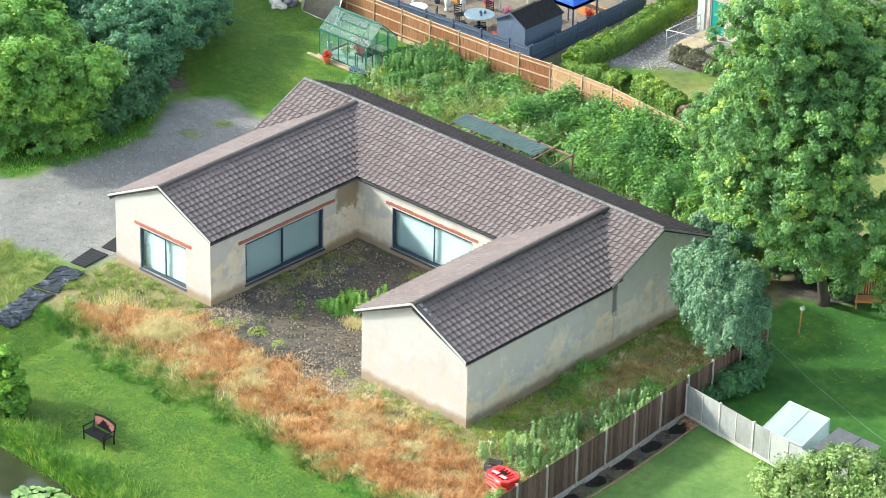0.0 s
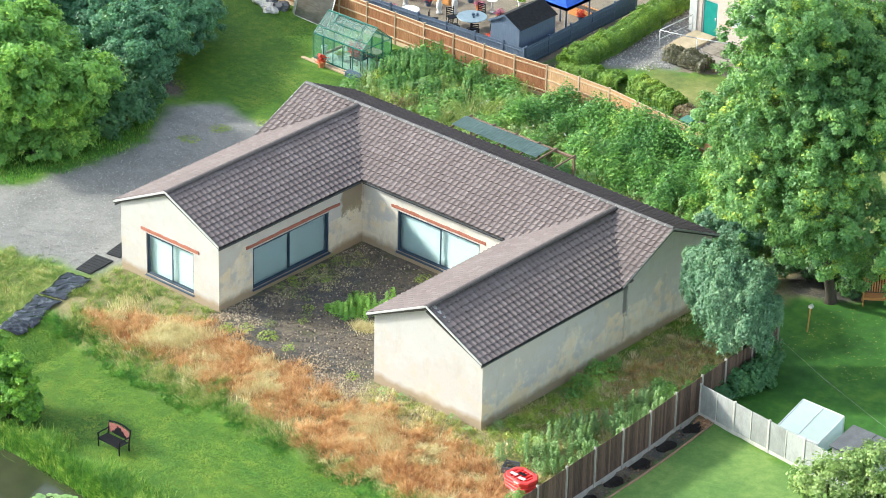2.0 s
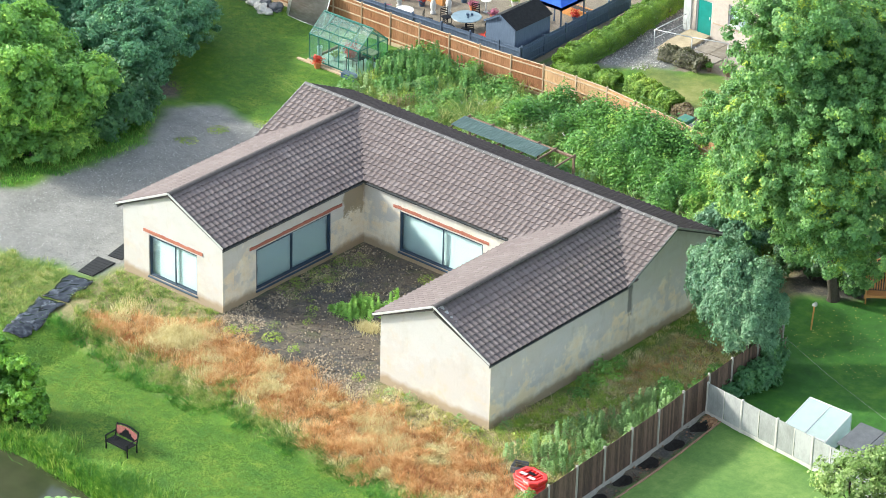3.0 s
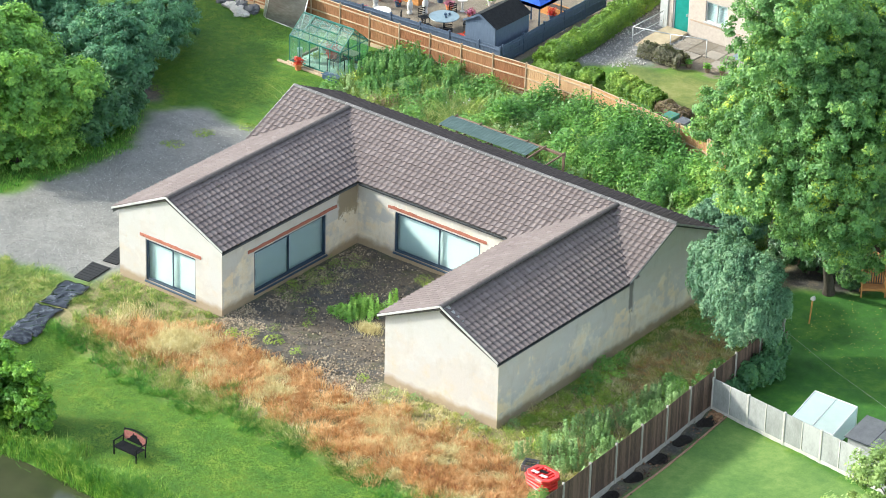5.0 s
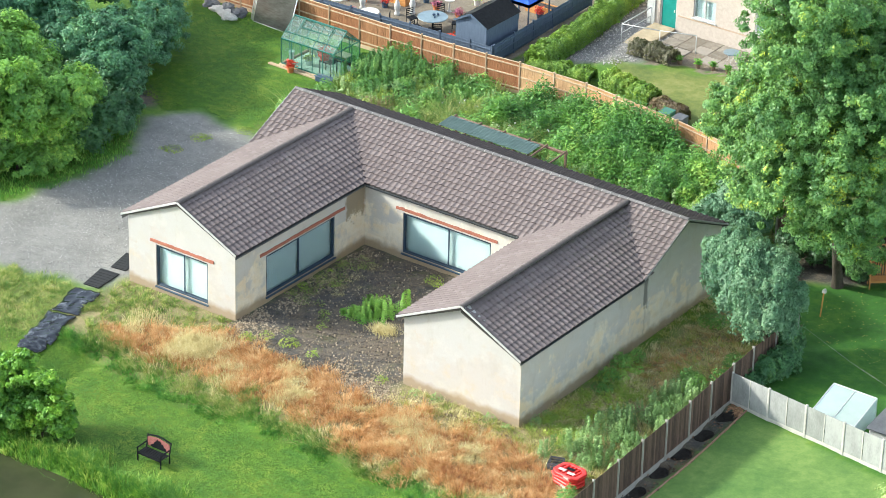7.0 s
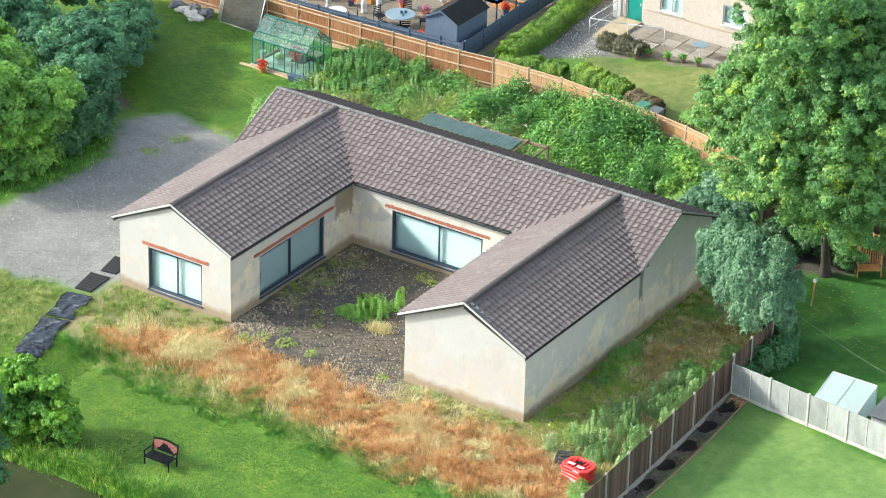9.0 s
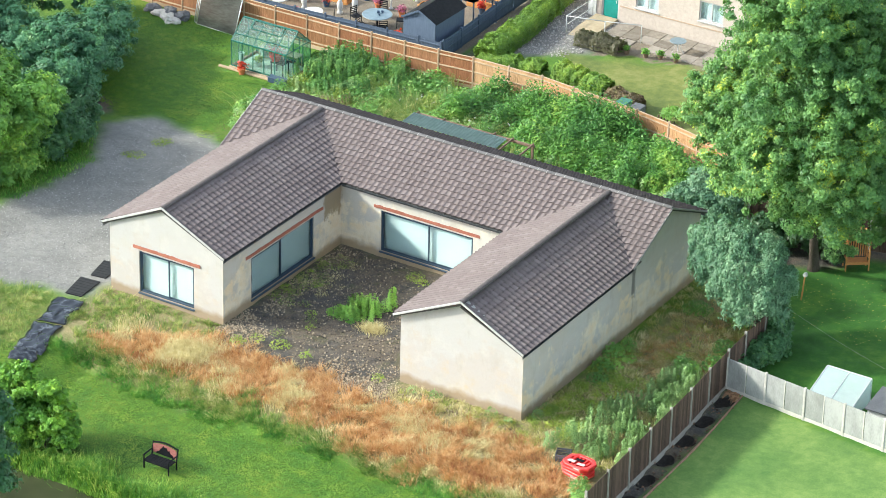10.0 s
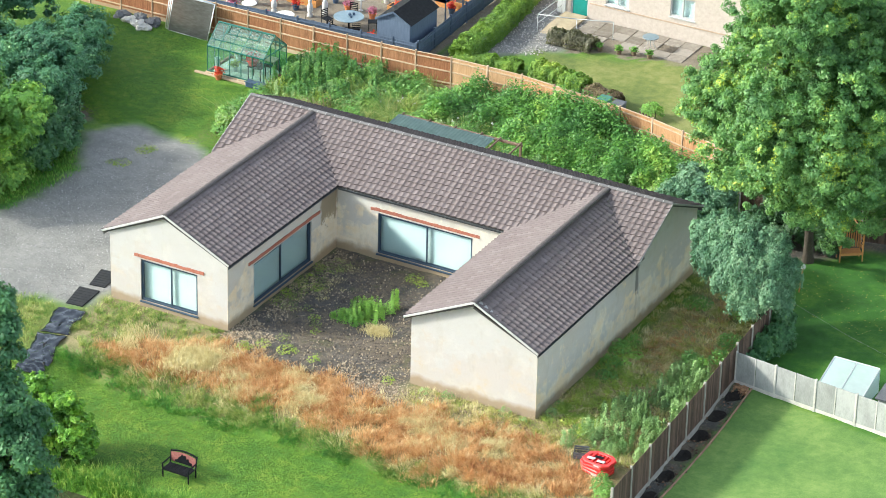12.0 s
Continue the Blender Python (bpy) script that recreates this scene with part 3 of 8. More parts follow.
def holed_wall(axis, at, thick, lo, hi, z0, z1, holes=(), gable=None):
    """A wall along x (axis 1) or y (axis 0) with openings (a, b, bottom, top) and, if wanted, a gable (a, peak, b, foot height, peak height). One closed shell."""
    us = sorted({lo, hi, *[h[0] for h in holes], *[h[1] for h in holes]} | ({gable[0], gable[2]} if gable else set()))
    zs = sorted({z0, z1, *[h[2] for h in holes], *[h[3] for h in holes]})
    bm = bmesh.new()
    made = {}

    def vert(u, z, side):
        key = (round(u, 4), round(z, 4), side)
        if key not in made:
            d = at + thick * side
            made[key] = bm.verts.new((u, d, z) if axis == 1 else (d, u, z))
        return made[key]

    def solid(i, j):
        if not (0 <= i < len(us) - 1 and 0 <= j < len(zs) - 1):
            return False
        u, z = (us[i] + us[i + 1]) / 2, (zs[j] + zs[j + 1]) / 2
        return not any(a < u < b and c < z < d for a, b, c, d in holes)

    for i in range(len(us) - 1):
        for j in range(len(zs) - 1):
            if not solid(i, j):
                continue
            u0, u1, c0, c1 = us[i], us[i + 1], zs[j], zs[j + 1]
            for s in (0, 1):
                bm.faces.new([vert(u0, c0, s), vert(u1, c0, s), vert(u1, c1, s), vert(u0, c1, s)])
            covered = gable and j == len(zs) - 2 and gable[0] - 1e-6 <= u0 and u1 <= gable[2] + 1e-6
            for (di, dj), (p, q) in (((-1, 0), ((u0, c0), (u0, c1))), ((1, 0), ((u1, c0), (u1, c1))), ((0, -1), ((u0, c0), (u1, c0))), ((0, 1), ((u0, c1), (u1, c1)))):
                if not solid(i + di, j + dj) and not (dj == 1 and covered):
                    bm.faces.new([vert(*p, 0), vert(*q, 0), vert(*q, 1), vert(*p, 1)])
    if gable:
        a, pk, b, f, tp = gable
        foot = [u for u in us if a - 1e-6 <= u <= b + 1e-6]
        for s in (0, 1):
            bm.faces.new([vert(u, z1, s) for u in foot] + [vert(pk, tp, s)])
        for u in (a, b):
            bm.faces.new([vert(u, z1, 0), vert(pk, tp, 0), vert(pk, tp, 1), vert(u, z1, 1)])
    bmesh.ops.recalc_face_normals(bm, faces=bm.faces)
    return bm


T = 0.3
under = 0.12
gw = (-4.47, -1.54, 0.30, 2.33)
sw = (-7.13, -2.22, 0.30, 2.33)
mw = (2.135, 6.97, 0.30, 2.33)
low = -0.5
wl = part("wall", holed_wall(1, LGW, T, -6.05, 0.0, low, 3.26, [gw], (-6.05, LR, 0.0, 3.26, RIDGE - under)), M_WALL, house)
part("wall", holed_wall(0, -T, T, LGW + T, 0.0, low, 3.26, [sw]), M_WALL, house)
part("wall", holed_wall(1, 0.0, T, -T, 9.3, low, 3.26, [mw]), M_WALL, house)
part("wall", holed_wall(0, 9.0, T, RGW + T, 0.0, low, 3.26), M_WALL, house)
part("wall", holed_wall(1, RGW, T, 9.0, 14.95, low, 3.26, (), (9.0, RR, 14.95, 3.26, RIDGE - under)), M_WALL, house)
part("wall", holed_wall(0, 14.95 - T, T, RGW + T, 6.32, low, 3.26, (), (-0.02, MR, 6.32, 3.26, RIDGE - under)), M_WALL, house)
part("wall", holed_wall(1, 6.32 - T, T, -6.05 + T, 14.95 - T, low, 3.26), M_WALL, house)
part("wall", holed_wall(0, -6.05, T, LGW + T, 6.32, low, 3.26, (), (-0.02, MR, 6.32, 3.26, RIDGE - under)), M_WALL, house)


def window_set(axis, face, span, z0, z1, mull, parent, outward):
    """A two-leaf sliding window: outer frame, two sashes, panes, a sill and a white sheet hung inside."""
    a, b = span
    win = linked("window", None, parent)
    def box_of(u0, u1, d0, d1, c0, c1):
        """u along the wall, d in from the outer face."""
        p, q = face - outward * d0, face - outward * d1
        lo, hi = min(p, q), max(p, q)
        return ((u0, lo, c0), (u1, hi, c1)) if axis == 1 else ((lo, u0, c0), (hi, u1, c1))
    f = 0.07
    part("frame", boxes(box_of(a, a + f, 0.06, 0.16, z0, z1), box_of(b - f, b, 0.06, 0.16, z0, z1), box_of(a + f, b - f, 0.06, 0.16, z1 - f, z1),
                        box_of(a + f, b - f, 0.06, 0.16, z0, z0 + f), bevel=0.006), M_ANTH, win)
    for u0, u1, d in ((a + f, mull + 0.05, 0.075), (mull - 0.05, b - f, 0.115)):
        s = 0.065
        c0, c1 = z0 + f, z1 - f
        part("sash", boxes(box_of(u0, u0 + s, d, d + 0.035, c0, c1), box_of(u1 - s, u1, d, d + 0.035, c0, c1),
                           box_of(u0 + s, u1 - s, d, d + 0.035, c1 - s, c1), box_of(u0 + s, u1 - s, d, d + 0.035, c0, c0 + s * 1.2), bevel=0.004), M_ANTH, win)
        g = part("pane", boxes(box_of(u0 + s, u1 - s, d + 0.012, d + 0.022, c0 + s, c1 - s)), M_GLASS, win)
        g.visible_shadow = False
    hx = a + f + 0.09 if axis == 1 else a + f + 0.09
    part("handle", boxes(box_of(hx - 0.06, hx - 0.035, 0.045, 0.075, z0 + 0.85, z0 + 1.15), bevel=0.006), M_GUTTER, win)
    part("sill", boxes(box_of(a - 0.04, b + 0.04, -0.07, 0.2, z0 - 0.075, z0 - 0.002), bevel=0.008), M_ANTH, win)
    bm = bmesh.new()
    n = int((b - a) / 0.09)
    # a sheet that hangs in shallow folds
    rows = [[bm.verts.new((Vector((u, face - outward * (0.23 + 0.001 * math.sin(k * 1.9) + 0.004 * math.sin(k * 0.23)), z)) if axis == 1 else
                           Vector((face - outward * (0.23 + 0.001 * math.sin(k * 1.9) + 0.004 * math.sin(k * 0.23)), u, z))))
             for k, u in enumerate(np.linspace(a + 0.01, b - 0.01, n))] for z in (z0 + 0.01, z1 - 0.01)]
    for k in range(n - 1):
        bm.faces.new((rows[0][k], rows[0][k + 1], rows[1][k + 1], rows[1][k]))
    part("blind", bm, M_BLIND, win, "white sheet hung behind the glass")
    return win


window_set(1, LGW, gw[:2], gw[2], gw[3], -2.94, house, -1)
window_set(0, 0.0, sw[:2], sw[2], sw[3], -4.75, house, 1)
window_set(1, 0.0, mw[:2], mw[2], mw[3], 4.62, house, -1)


def lintel(axis, face, a, b, z, outward):
    """A course of red bricks over a window, each laid on its edge."""
    lin = linked("lintel", None, house, "red brick lintel course")
    n = int((b - a) / 0.225)
    w = (b - a) / n
    for k in range(n):
        u0, u1 = a + k * w + 0.005, a + (k + 1) * w - 0.005
        p, q = face - outward * 0.05, face + outward * (0.035 + random.uniform(-0.004, 0.01))
        z0, z1 = z + random.uniform(-0.006, 0.006), z + 0.125 + random.uniform(0, 0.035)
        lo, hi = min(p, q), max(p, q)
        part("brick", boxes(((u0, lo, z0), (u1, hi, z1)) if axis == 1 else ((lo, u0, z0), (hi, u1, z1)), bevel=0.004), M_LINTEL, lin)


lintel(1, LGW, -4.78, -1.18, 2.42, -1)
lintel(0, 0.0, -7.57, -1.52, 2.42, 1)
lintel(1, 0.0, 1.77, 7.33, 2.42, -1)

# ---- roofs ----
TILE_W, GAUGE = 0.29, 0.305


def tile_points(w=TILE_W, length=0.40):
    """One pantile: a hollow pan between two half rolls, and a thick front lip; u across, v up the slope, w out of it."""
    shape = (0.040, 0.034, 0.014, 0.002, 0.000, 0.002, 0.014, 0.034, 0.040)
    prof = [(k / 8 * w, h) for k, h in enumerate(shape)]
    top = [(u, 0.0, 0.068 + h) for u, h in prof]
    back = [(u, length, 0.004 + h) for u, h in prof]
    lip = [(u, 0.012, 0.010 + h) for u, h in prof]
    under_ = [(u, 0.10, 0.002 + h) for u, h in prof]
    return top + back + lip + under_


TILE_V = np.array(tile_points())
TILE_F = [(k, k + 1, 9 + k + 1, 9 + k) for k in range(8)] + [(18 + k, 18 + k + 1, k + 1, k) for k in range(8)] + [(27 + k, 27 + k + 1, 18 + k + 1, 18 + k) for k in range(8)]


def slope(name, origin, u, v, width, run, keep=None, singles=None, parent=None, cut=(0.0, 0.0), tiling=M_TILE):
    """A slope of tiles from its lower corner, u along the eaves and v uphill. keep: which (a, b) to lay; singles: which become parts of their own."""
    origin, u, v = Vector(origin), Vector(u), Vector(v)
    w = u.cross(v)
    deck = linked("roof_slope", None, parent)
    cols, rows = round(width / TILE_W), round(run / GAUGE)
    cw, g = width / cols, run / rows
    basis = np.array([u, v, w])
    shared = None
    rest = []
    sc = np.array([cw / TILE_W, 1, 1])
    for r in range(rows):
        for c in range(cols):
            a, b = c * cw, r * g
            if keep and not keep(a + cw / 2, b + g / 2):
                continue
            if singles and singles(a + cw / 2, b + g / 2):
                if shared is None:
                    shared = bpy.data.meshes.new("tile")
                    shared.from_pydata([tuple(p) for p in TILE_V * sc], [], TILE_F)
                    shared.materials.append(tiling)
                o = linked("tile", shared, deck)
                m = Matrix((u, v, w)).transposed().to_4x4()
                m.translation = origin + u * (a + random.uniform(-0.003, 0.003)) + v * (b + random.uniform(-0.006, 0.006)) + w * random.uniform(0, 0.004)
                o.matrix_basis = m
            else:
                off = np.array([a + random.uniform(-0.003, 0.003), b + random.uniform(-0.006, 0.006), random.uniform(0, 0.004)])
                rest.append((TILE_V * sc + off) @ basis + np.array(origin))
    if rest:
        tagged(soup("tiles", np.array(rest), TILE_F, tiling, deck), kind="stuff")
    bm = bmesh.new()
    q = [origin + u * cut[0] - w * 0.012, origin + u * (width - cut[1]) - w * 0.012, origin + u * width + v * run - w * 0.012, origin + v * run - w * 0.012]
    lo = [bm.verts.new(p - w * 0.07) for p in q]
    hi = [bm.verts.new(p) for p in q]
    bm.faces.new(hi)
    bm.faces.new(lo[::-1])
    for i in range(4):
        j = (i + 1) % 4
        bm.faces.new((lo[i], lo[j], hi[j], hi[i]))
    part("deck", bm, M_DECK, deck)
    return deck


cs, sn = math.cos(PITCH), math.sin(PITCH)
RUN = (MR - MY0) / cs
base_z = EAVE - 0.04
CUT = MR - MY0 - 0.25
# right wing, outer slope: laid tile by tile
rrun = (RX1 - RR) / cs
slope("roof", (RX1, RG, base_z), (0, 1, 0), (-cs, 0, sn), MR - RG, rrun, keep=lambda a, b: RG + a < 0.3 + b * cs, singles=lambda a, b: RG + a < -0.9, parent=house, cut=(0, CUT))
lrun = (RR - RX0) / cs
slope("roof", (RX0, MR, base_z), (0, -1, 0), (cs, 0, sn), MR - RG, lrun, keep=lambda a, b: MR - a < 0.5 + b * cs, parent=house, cut=(CUT, 0))
# left wing
slope("roof", (LX1, LG, base_z), (0, 1, 0), (-cs, 0, sn), MR - LG, (LX1 - LR) / cs, keep=lambda a, b: LG + a < 0.5 + b * cs, parent=house, cut=(0, CUT))
slope("roof", (LX0, MR, base_z), (0, -1, 0), (cs, 0, sn), MR - LG, (LR - LX0) / cs, keep=lambda a, b: MR - a < 0.2 + b * cs, parent=house, cut=(CUT, 0))
# main range


def front_keep(a, b):
    x, y = MX0 + a, MY0 + b * cs
    d = y - MR
    if LX0 + 0.6 < x < LX1 - 0.6 and abs(x - LR) < -d - 0.6:
        return False
    if RX0 + 0.6 < x < RX1 - 0.6 and abs(x - RR) < -d - 0.6:
        return False
    return True


slope("roof", (MX0, MY0, base_z), (1, 0, 0), (0, cs, sn), MX1 - MX0, RUN, keep=front_keep, parent=house)
# same tiles as the other slopes, darkened in colour for the shade here
deck = slope("roof", (MX1, MY1, base_z), (-1, 0, 0), (0, -cs, sn), MX1 - MX0, RUN, parent=house, tiling=M_SHADETILE)
deck["label"] = "back roof slope of brown tiles, darkened in colour for shade"


def ridge(a, b, mat_used, r=0.125, label="", mortar=None):
    """Half-round ridge tiles bedded end to end."""
    a, b = Vector(a), Vector(b)
    n = round((b - a).length / 0.45)
    d = (b - a) / n
    line = linked("ridge", None, house, label)
    side = Vector((0, 0, 1)).cross(d.normalized())
    mesh = bpy.data.meshes.new("ridge_tile")
    bm = bmesh.new()
    rings = []
    for s, rr in ((0.0, r * 1.06), (0.07, r * 1.06), (0.071, r), (1.0, r * 0.97)):
        rings.append([bm.verts.new(d * (s * 1.0) + side * (rr * 1.15 * math.cos(t)) + Vector((0, 0, rr * 0.8 * math.sin(t) - 0.05))) for t in np.linspace(0, math.pi, 8)])
    for p, q in zip(rings, rings[1:]):
        for k in range(7):
            bm.faces.new((p[k], p[k + 1], q[k + 1], q[k]))
    bm.faces.new(rings[0])
    bm.faces.new(rings[-1][::-1])
    bmesh.ops.recalc_face_normals(bm, faces=bm.faces)
    bm.to_mesh(mesh)
    bm.free()
    mesh.materials.append(mat_used)
    if mortar:
        mesh.materials.append(mortar)
        for f in mesh.polygons:
            if (f.center - Vector((0, 0, f.center.z))).dot(d.normalized()) < 0.035:
                f.material_index = 1
    for k in range(n):
        o = linked("ridge_tile", mesh, line)
        o.location = a + d * k + Vector((0, 0, random.uniform(-0.004, 0.004)))


M_RIDGE = plain("ridge_tile_grey", (0.09, 0.086, 0.088), (0.165, 0.155, 0.156), 9, 0.85, vary=0.3)
M_RIDGEDARK = plain("ridge_tile_dark", (0.06, 0.05, 0.048), (0.10, 0.085, 0.08), 9, 0.7)
top = RIDGE + 0.015
ridge((MX0, MR, top + 0.05), (MX1, MR, top + 0.05), M_RIDGE, r=0.095, label="pale grey ridge tiles", mortar=plain("ridge_mortar", (0.22, 0.215, 0.21), (0.30, 0.29, 0.28), 7, 0.9))
ridge((LR, LG + 0.02, top), (LR, MR - 0.1, top), M_RIDGEDARK, label="dark ridge tiles")
ridge((RR, RG + 0.02, top), (RR, MR - 0.1, top), M_RIDGEDARK, label="dark ridge tiles")


M_VERGE = plain("grey_white_verge", (0.36, 0.365, 0.36), (0.47, 0.47, 0.46), 5, 0.7)


def verge(x0, xr, x1, y, mat_used, along=1, d=0.035, h=0.095):
    """The two boards that close a gable's roof edge."""
    for a, b in ((x0, xr), (x1, xr)):
        bm = bmesh.new()
        pa = Vector((a, y, EAVE - 0.02)) if along == 1 else Vector((y, a, EAVE - 0.02))
        pb = Vector((b, y, RIDGE - 0.0)) if along == 1 else Vector((y, b, RIDGE - 0.0))
        beam(bm, pa, pb, d, h, 0.006, up=(0, 0, 1))
        part("verge_board", bm, mat_used, house)


verge(LX0 + 0.01, LR, LX1 - 0.01, LG - 0.02, M_VERGE)
verge(RX0 + 0.01, RR, RX1 - 0.01, RG - 0.02, M_VERGE)
verge(MY0 + 0.02, MR, MY1 - 0.02, MX1 + 0.015, M_GREYTRIM, 0, 0.035, 0.08)
verge(MY0 + 0.02, MR, MY1 - 0.02, MX0 - 0.015, M_GREYTRIM, 0, 0.05, 0.10)


def gutter(a, b, out, label=""):
    """A half-round gutter with a fascia behind it."""
    a, b, out = Vector(a), Vector(b), Vector(out)
    bm = bmesh.new()
    ring = [(0.0, 0.0), (0.02, -0.045), (0.06, -0.06), (0.10, -0.045), (0.12, 0.0), (0.108, 0.0), (0.092, -0.035), (0.06, -0.048), (0.03, -0.035), (0.012, 0.0)]
    ra = [bm.verts.new(a + out * (p - 0.03) + Vector((0, 0, q - 0.03))) for p, q in ring]
    rb = [bm.verts.new(b + out * (p - 0.03) + Vector((0, 0, q - 0.03))) for p, q in ring]
    for k in range(len(ring)):
        j = (k + 1) % len(ring)
        bm.faces.new((ra[k], ra[j], rb[j], rb[k]))
    bm.faces.new(ra)
    bm.faces.new(rb[::-1])
    bmesh.ops.recalc_face_normals(bm, faces=bm.faces)
    part("gutter", bm, M_GUTTER, house)
    bm = bmesh.new()
    beam(bm, a - out * 0.05 - Vector((0, 0, 0.12)), b - out * 0.05 - Vector((0, 0, 0.12)), 0.02, 0.16)
    part("fascia", bm, M_GUTTER, house)


ge = EAVE - 0.03
gutter((RX1 - 0.02, RG + 0.03, ge), (RX1 - 0.02, MY0 + 0.3, ge), (1, 0, 0))
gutter((RX0 + 0.02, RG + 0.03, ge), (RX0 + 0.02, MY0, ge), (-1, 0, 0))
gutter((LX1 - 0.02, LG + 0.03, ge), (LX1 - 0.02, MY0, ge), (1, 0, 0))
gutter((LX0 + 0.02, LG + 0.03, ge), (LX0 + 0.02, MY0, ge), (-1, 0, 0))
gutter((LX1, MY0 + 0.02, ge), (RX0, MY0 + 0.02, ge), (0, -1, 0))
gutter((MX0 + 0.05, MY1 - 0.02, ge), (MX1 - 0.05, MY1 - 0.02, ge), (0, 1, 0))

# ---- fences ----
def board_fence(name, label, posts, height, wood, board_w=0.12, post_mat=None, rails_face=-1, cap=False, gravel=True, group="", post_over=0.06):
    """Concrete posts with a closeboard panel in each bay: (x, y) posts in a line."""
    post_mat = post_mat or M_CONC
    f = empty(name, label, "fence", group)
    for k, (x, y) in enumerate(posts):
        z = float(ground_height(x, y))
        nxt = posts[min(k + 1, len(posts) - 1)]
        prv = posts[max(k - 1, 0)]
        d = Vector((nxt[0] - prv[0], nxt[1] - prv[1], 0)).normalized()
        m = Matrix.Translation((x, y, z)) @ Matrix.Rotation(math.atan2(d.y, d.x), 4, "Z")
        bm = bmesh.new()
        add_box(bm, (-0.042, -0.055, -0.1), (0.042, 0.055, height + post_over), 0.012, m)
        part("post", bm, post_mat, f)
    for (x0, y0), (x1, y1) in zip(posts, posts[1:]):
        a, b = Vector((x0, y0, 0)), Vector((x1, y1, 0))
        d = (b - a)
        ln = d.length
        m = Matrix.Translation((x0, y0, (float(ground_height(x0, y0)) + float(ground_height(x1, y1))) / 2)) @ Matrix.Rotation(math.atan2(d.y, d.x), 4, "Z")
        panel = linked("panel", None, f)
        planks = wood[(int(x0 * 7.3) % 3 if x0 > -5 else 3 + int(-x0 * 5.7) % 2)] if isinstance(wood, tuple) else wood
        base = 0.02
        if gravel:
            bm = bmesh.new()
            add_box(bm, (0.05, -0.025, -0.1), (ln - 0.05, 0.025, 0.2), 0.006, m)
            part("gravel_board", bm, post_mat, panel)
            base = 0.2
        n = max(3, round((ln - 0.1) / board_w))
        w = (ln - 0.1) / n
        for k in range(n):
            bm = bmesh.new()
            s = random.uniform(-0.004, 0.004)
            add_box(bm, (0.05 + k * w + 0.003, -0.012 + s, base), (0.05 + (k + 1) * w - 0.002, 0.008 + s + (k % 2) * 0.006, height - 0.03 + random.uniform(-0.006, 0.006)), 0.003, m)
            part("board", bm, planks, panel)
        for hz in (base + 0.15, (base + height) / 2, height - 0.2):
            bm = bmesh.new()
            y = rails_face
            add_box(bm, (0.04, min(y * 0.014, y * 0.05), hz - 0.035), (ln - 0.04, max(y * 0.014, y * 0.05), hz + 0.035), 0.005, m)
            part("rail", bm, M_PALEWOOD if isinstance(wood, tuple) else wood, panel)
        if cap:
            bm = bmesh.new()
            add_box(bm, (0.04, -0.03, height - 0.03), (ln - 0.04, 0.03, height), 0.004, m)
            part("capping", bm, M_PALEWOOD if isinstance(wood, tuple) else wood, panel)
    return settle(f, (posts[0][0], posts[0][1], float(ground_height(*posts[0]))))


M_POST = plain("grey_concrete_post", (0.22, 0.205, 0.18), (0.36, 0.34, 0.305), 5, 0.9, relief=0.3)
dark_posts = [(21.40 - 0.085 * k - (0.012 * k if k > 5 else 0), -15.15 + 1.9 * k) for k in range(8)]
dark_posts += [(20.62 - 0.04 * k, -0.1 + 1.9 * k) for k in range(3)]
board_fence("garden_fence", "dark brown closeboard fence with concrete posts", dark_posts, 1.85, M_OLDWOOD, 0.125, post_mat=M_POST, rails_face=1)
back_posts = [(-27.2 + 1.95 * k, 17.35 + 0.006 * k) for k in range(9)] + [(-9.66, 17.45), (-7.70, 17.5), (-5.77, 17.6), (-3.84, 17.78), (-1.80, 17.8), (0.12, 17.8), (2.05, 17.55), (4.0, 17.3), (5.9, 17.02), (7.85, 16.62), (9.7, 16.1), (11.6, 15.6), (13.5, 15.1)]
board_fence("back_fence", "orange-brown closeboard fence with pale posts and rails", back_posts, 1.75, M_NEWWOOD, 0.125, post_mat=plain("tan_post", (0.34, 0.235, 0.15), (0.50, 0.37, 0.26), 4, 0.85, vary=0.6), rails_face=-1, cap=True)


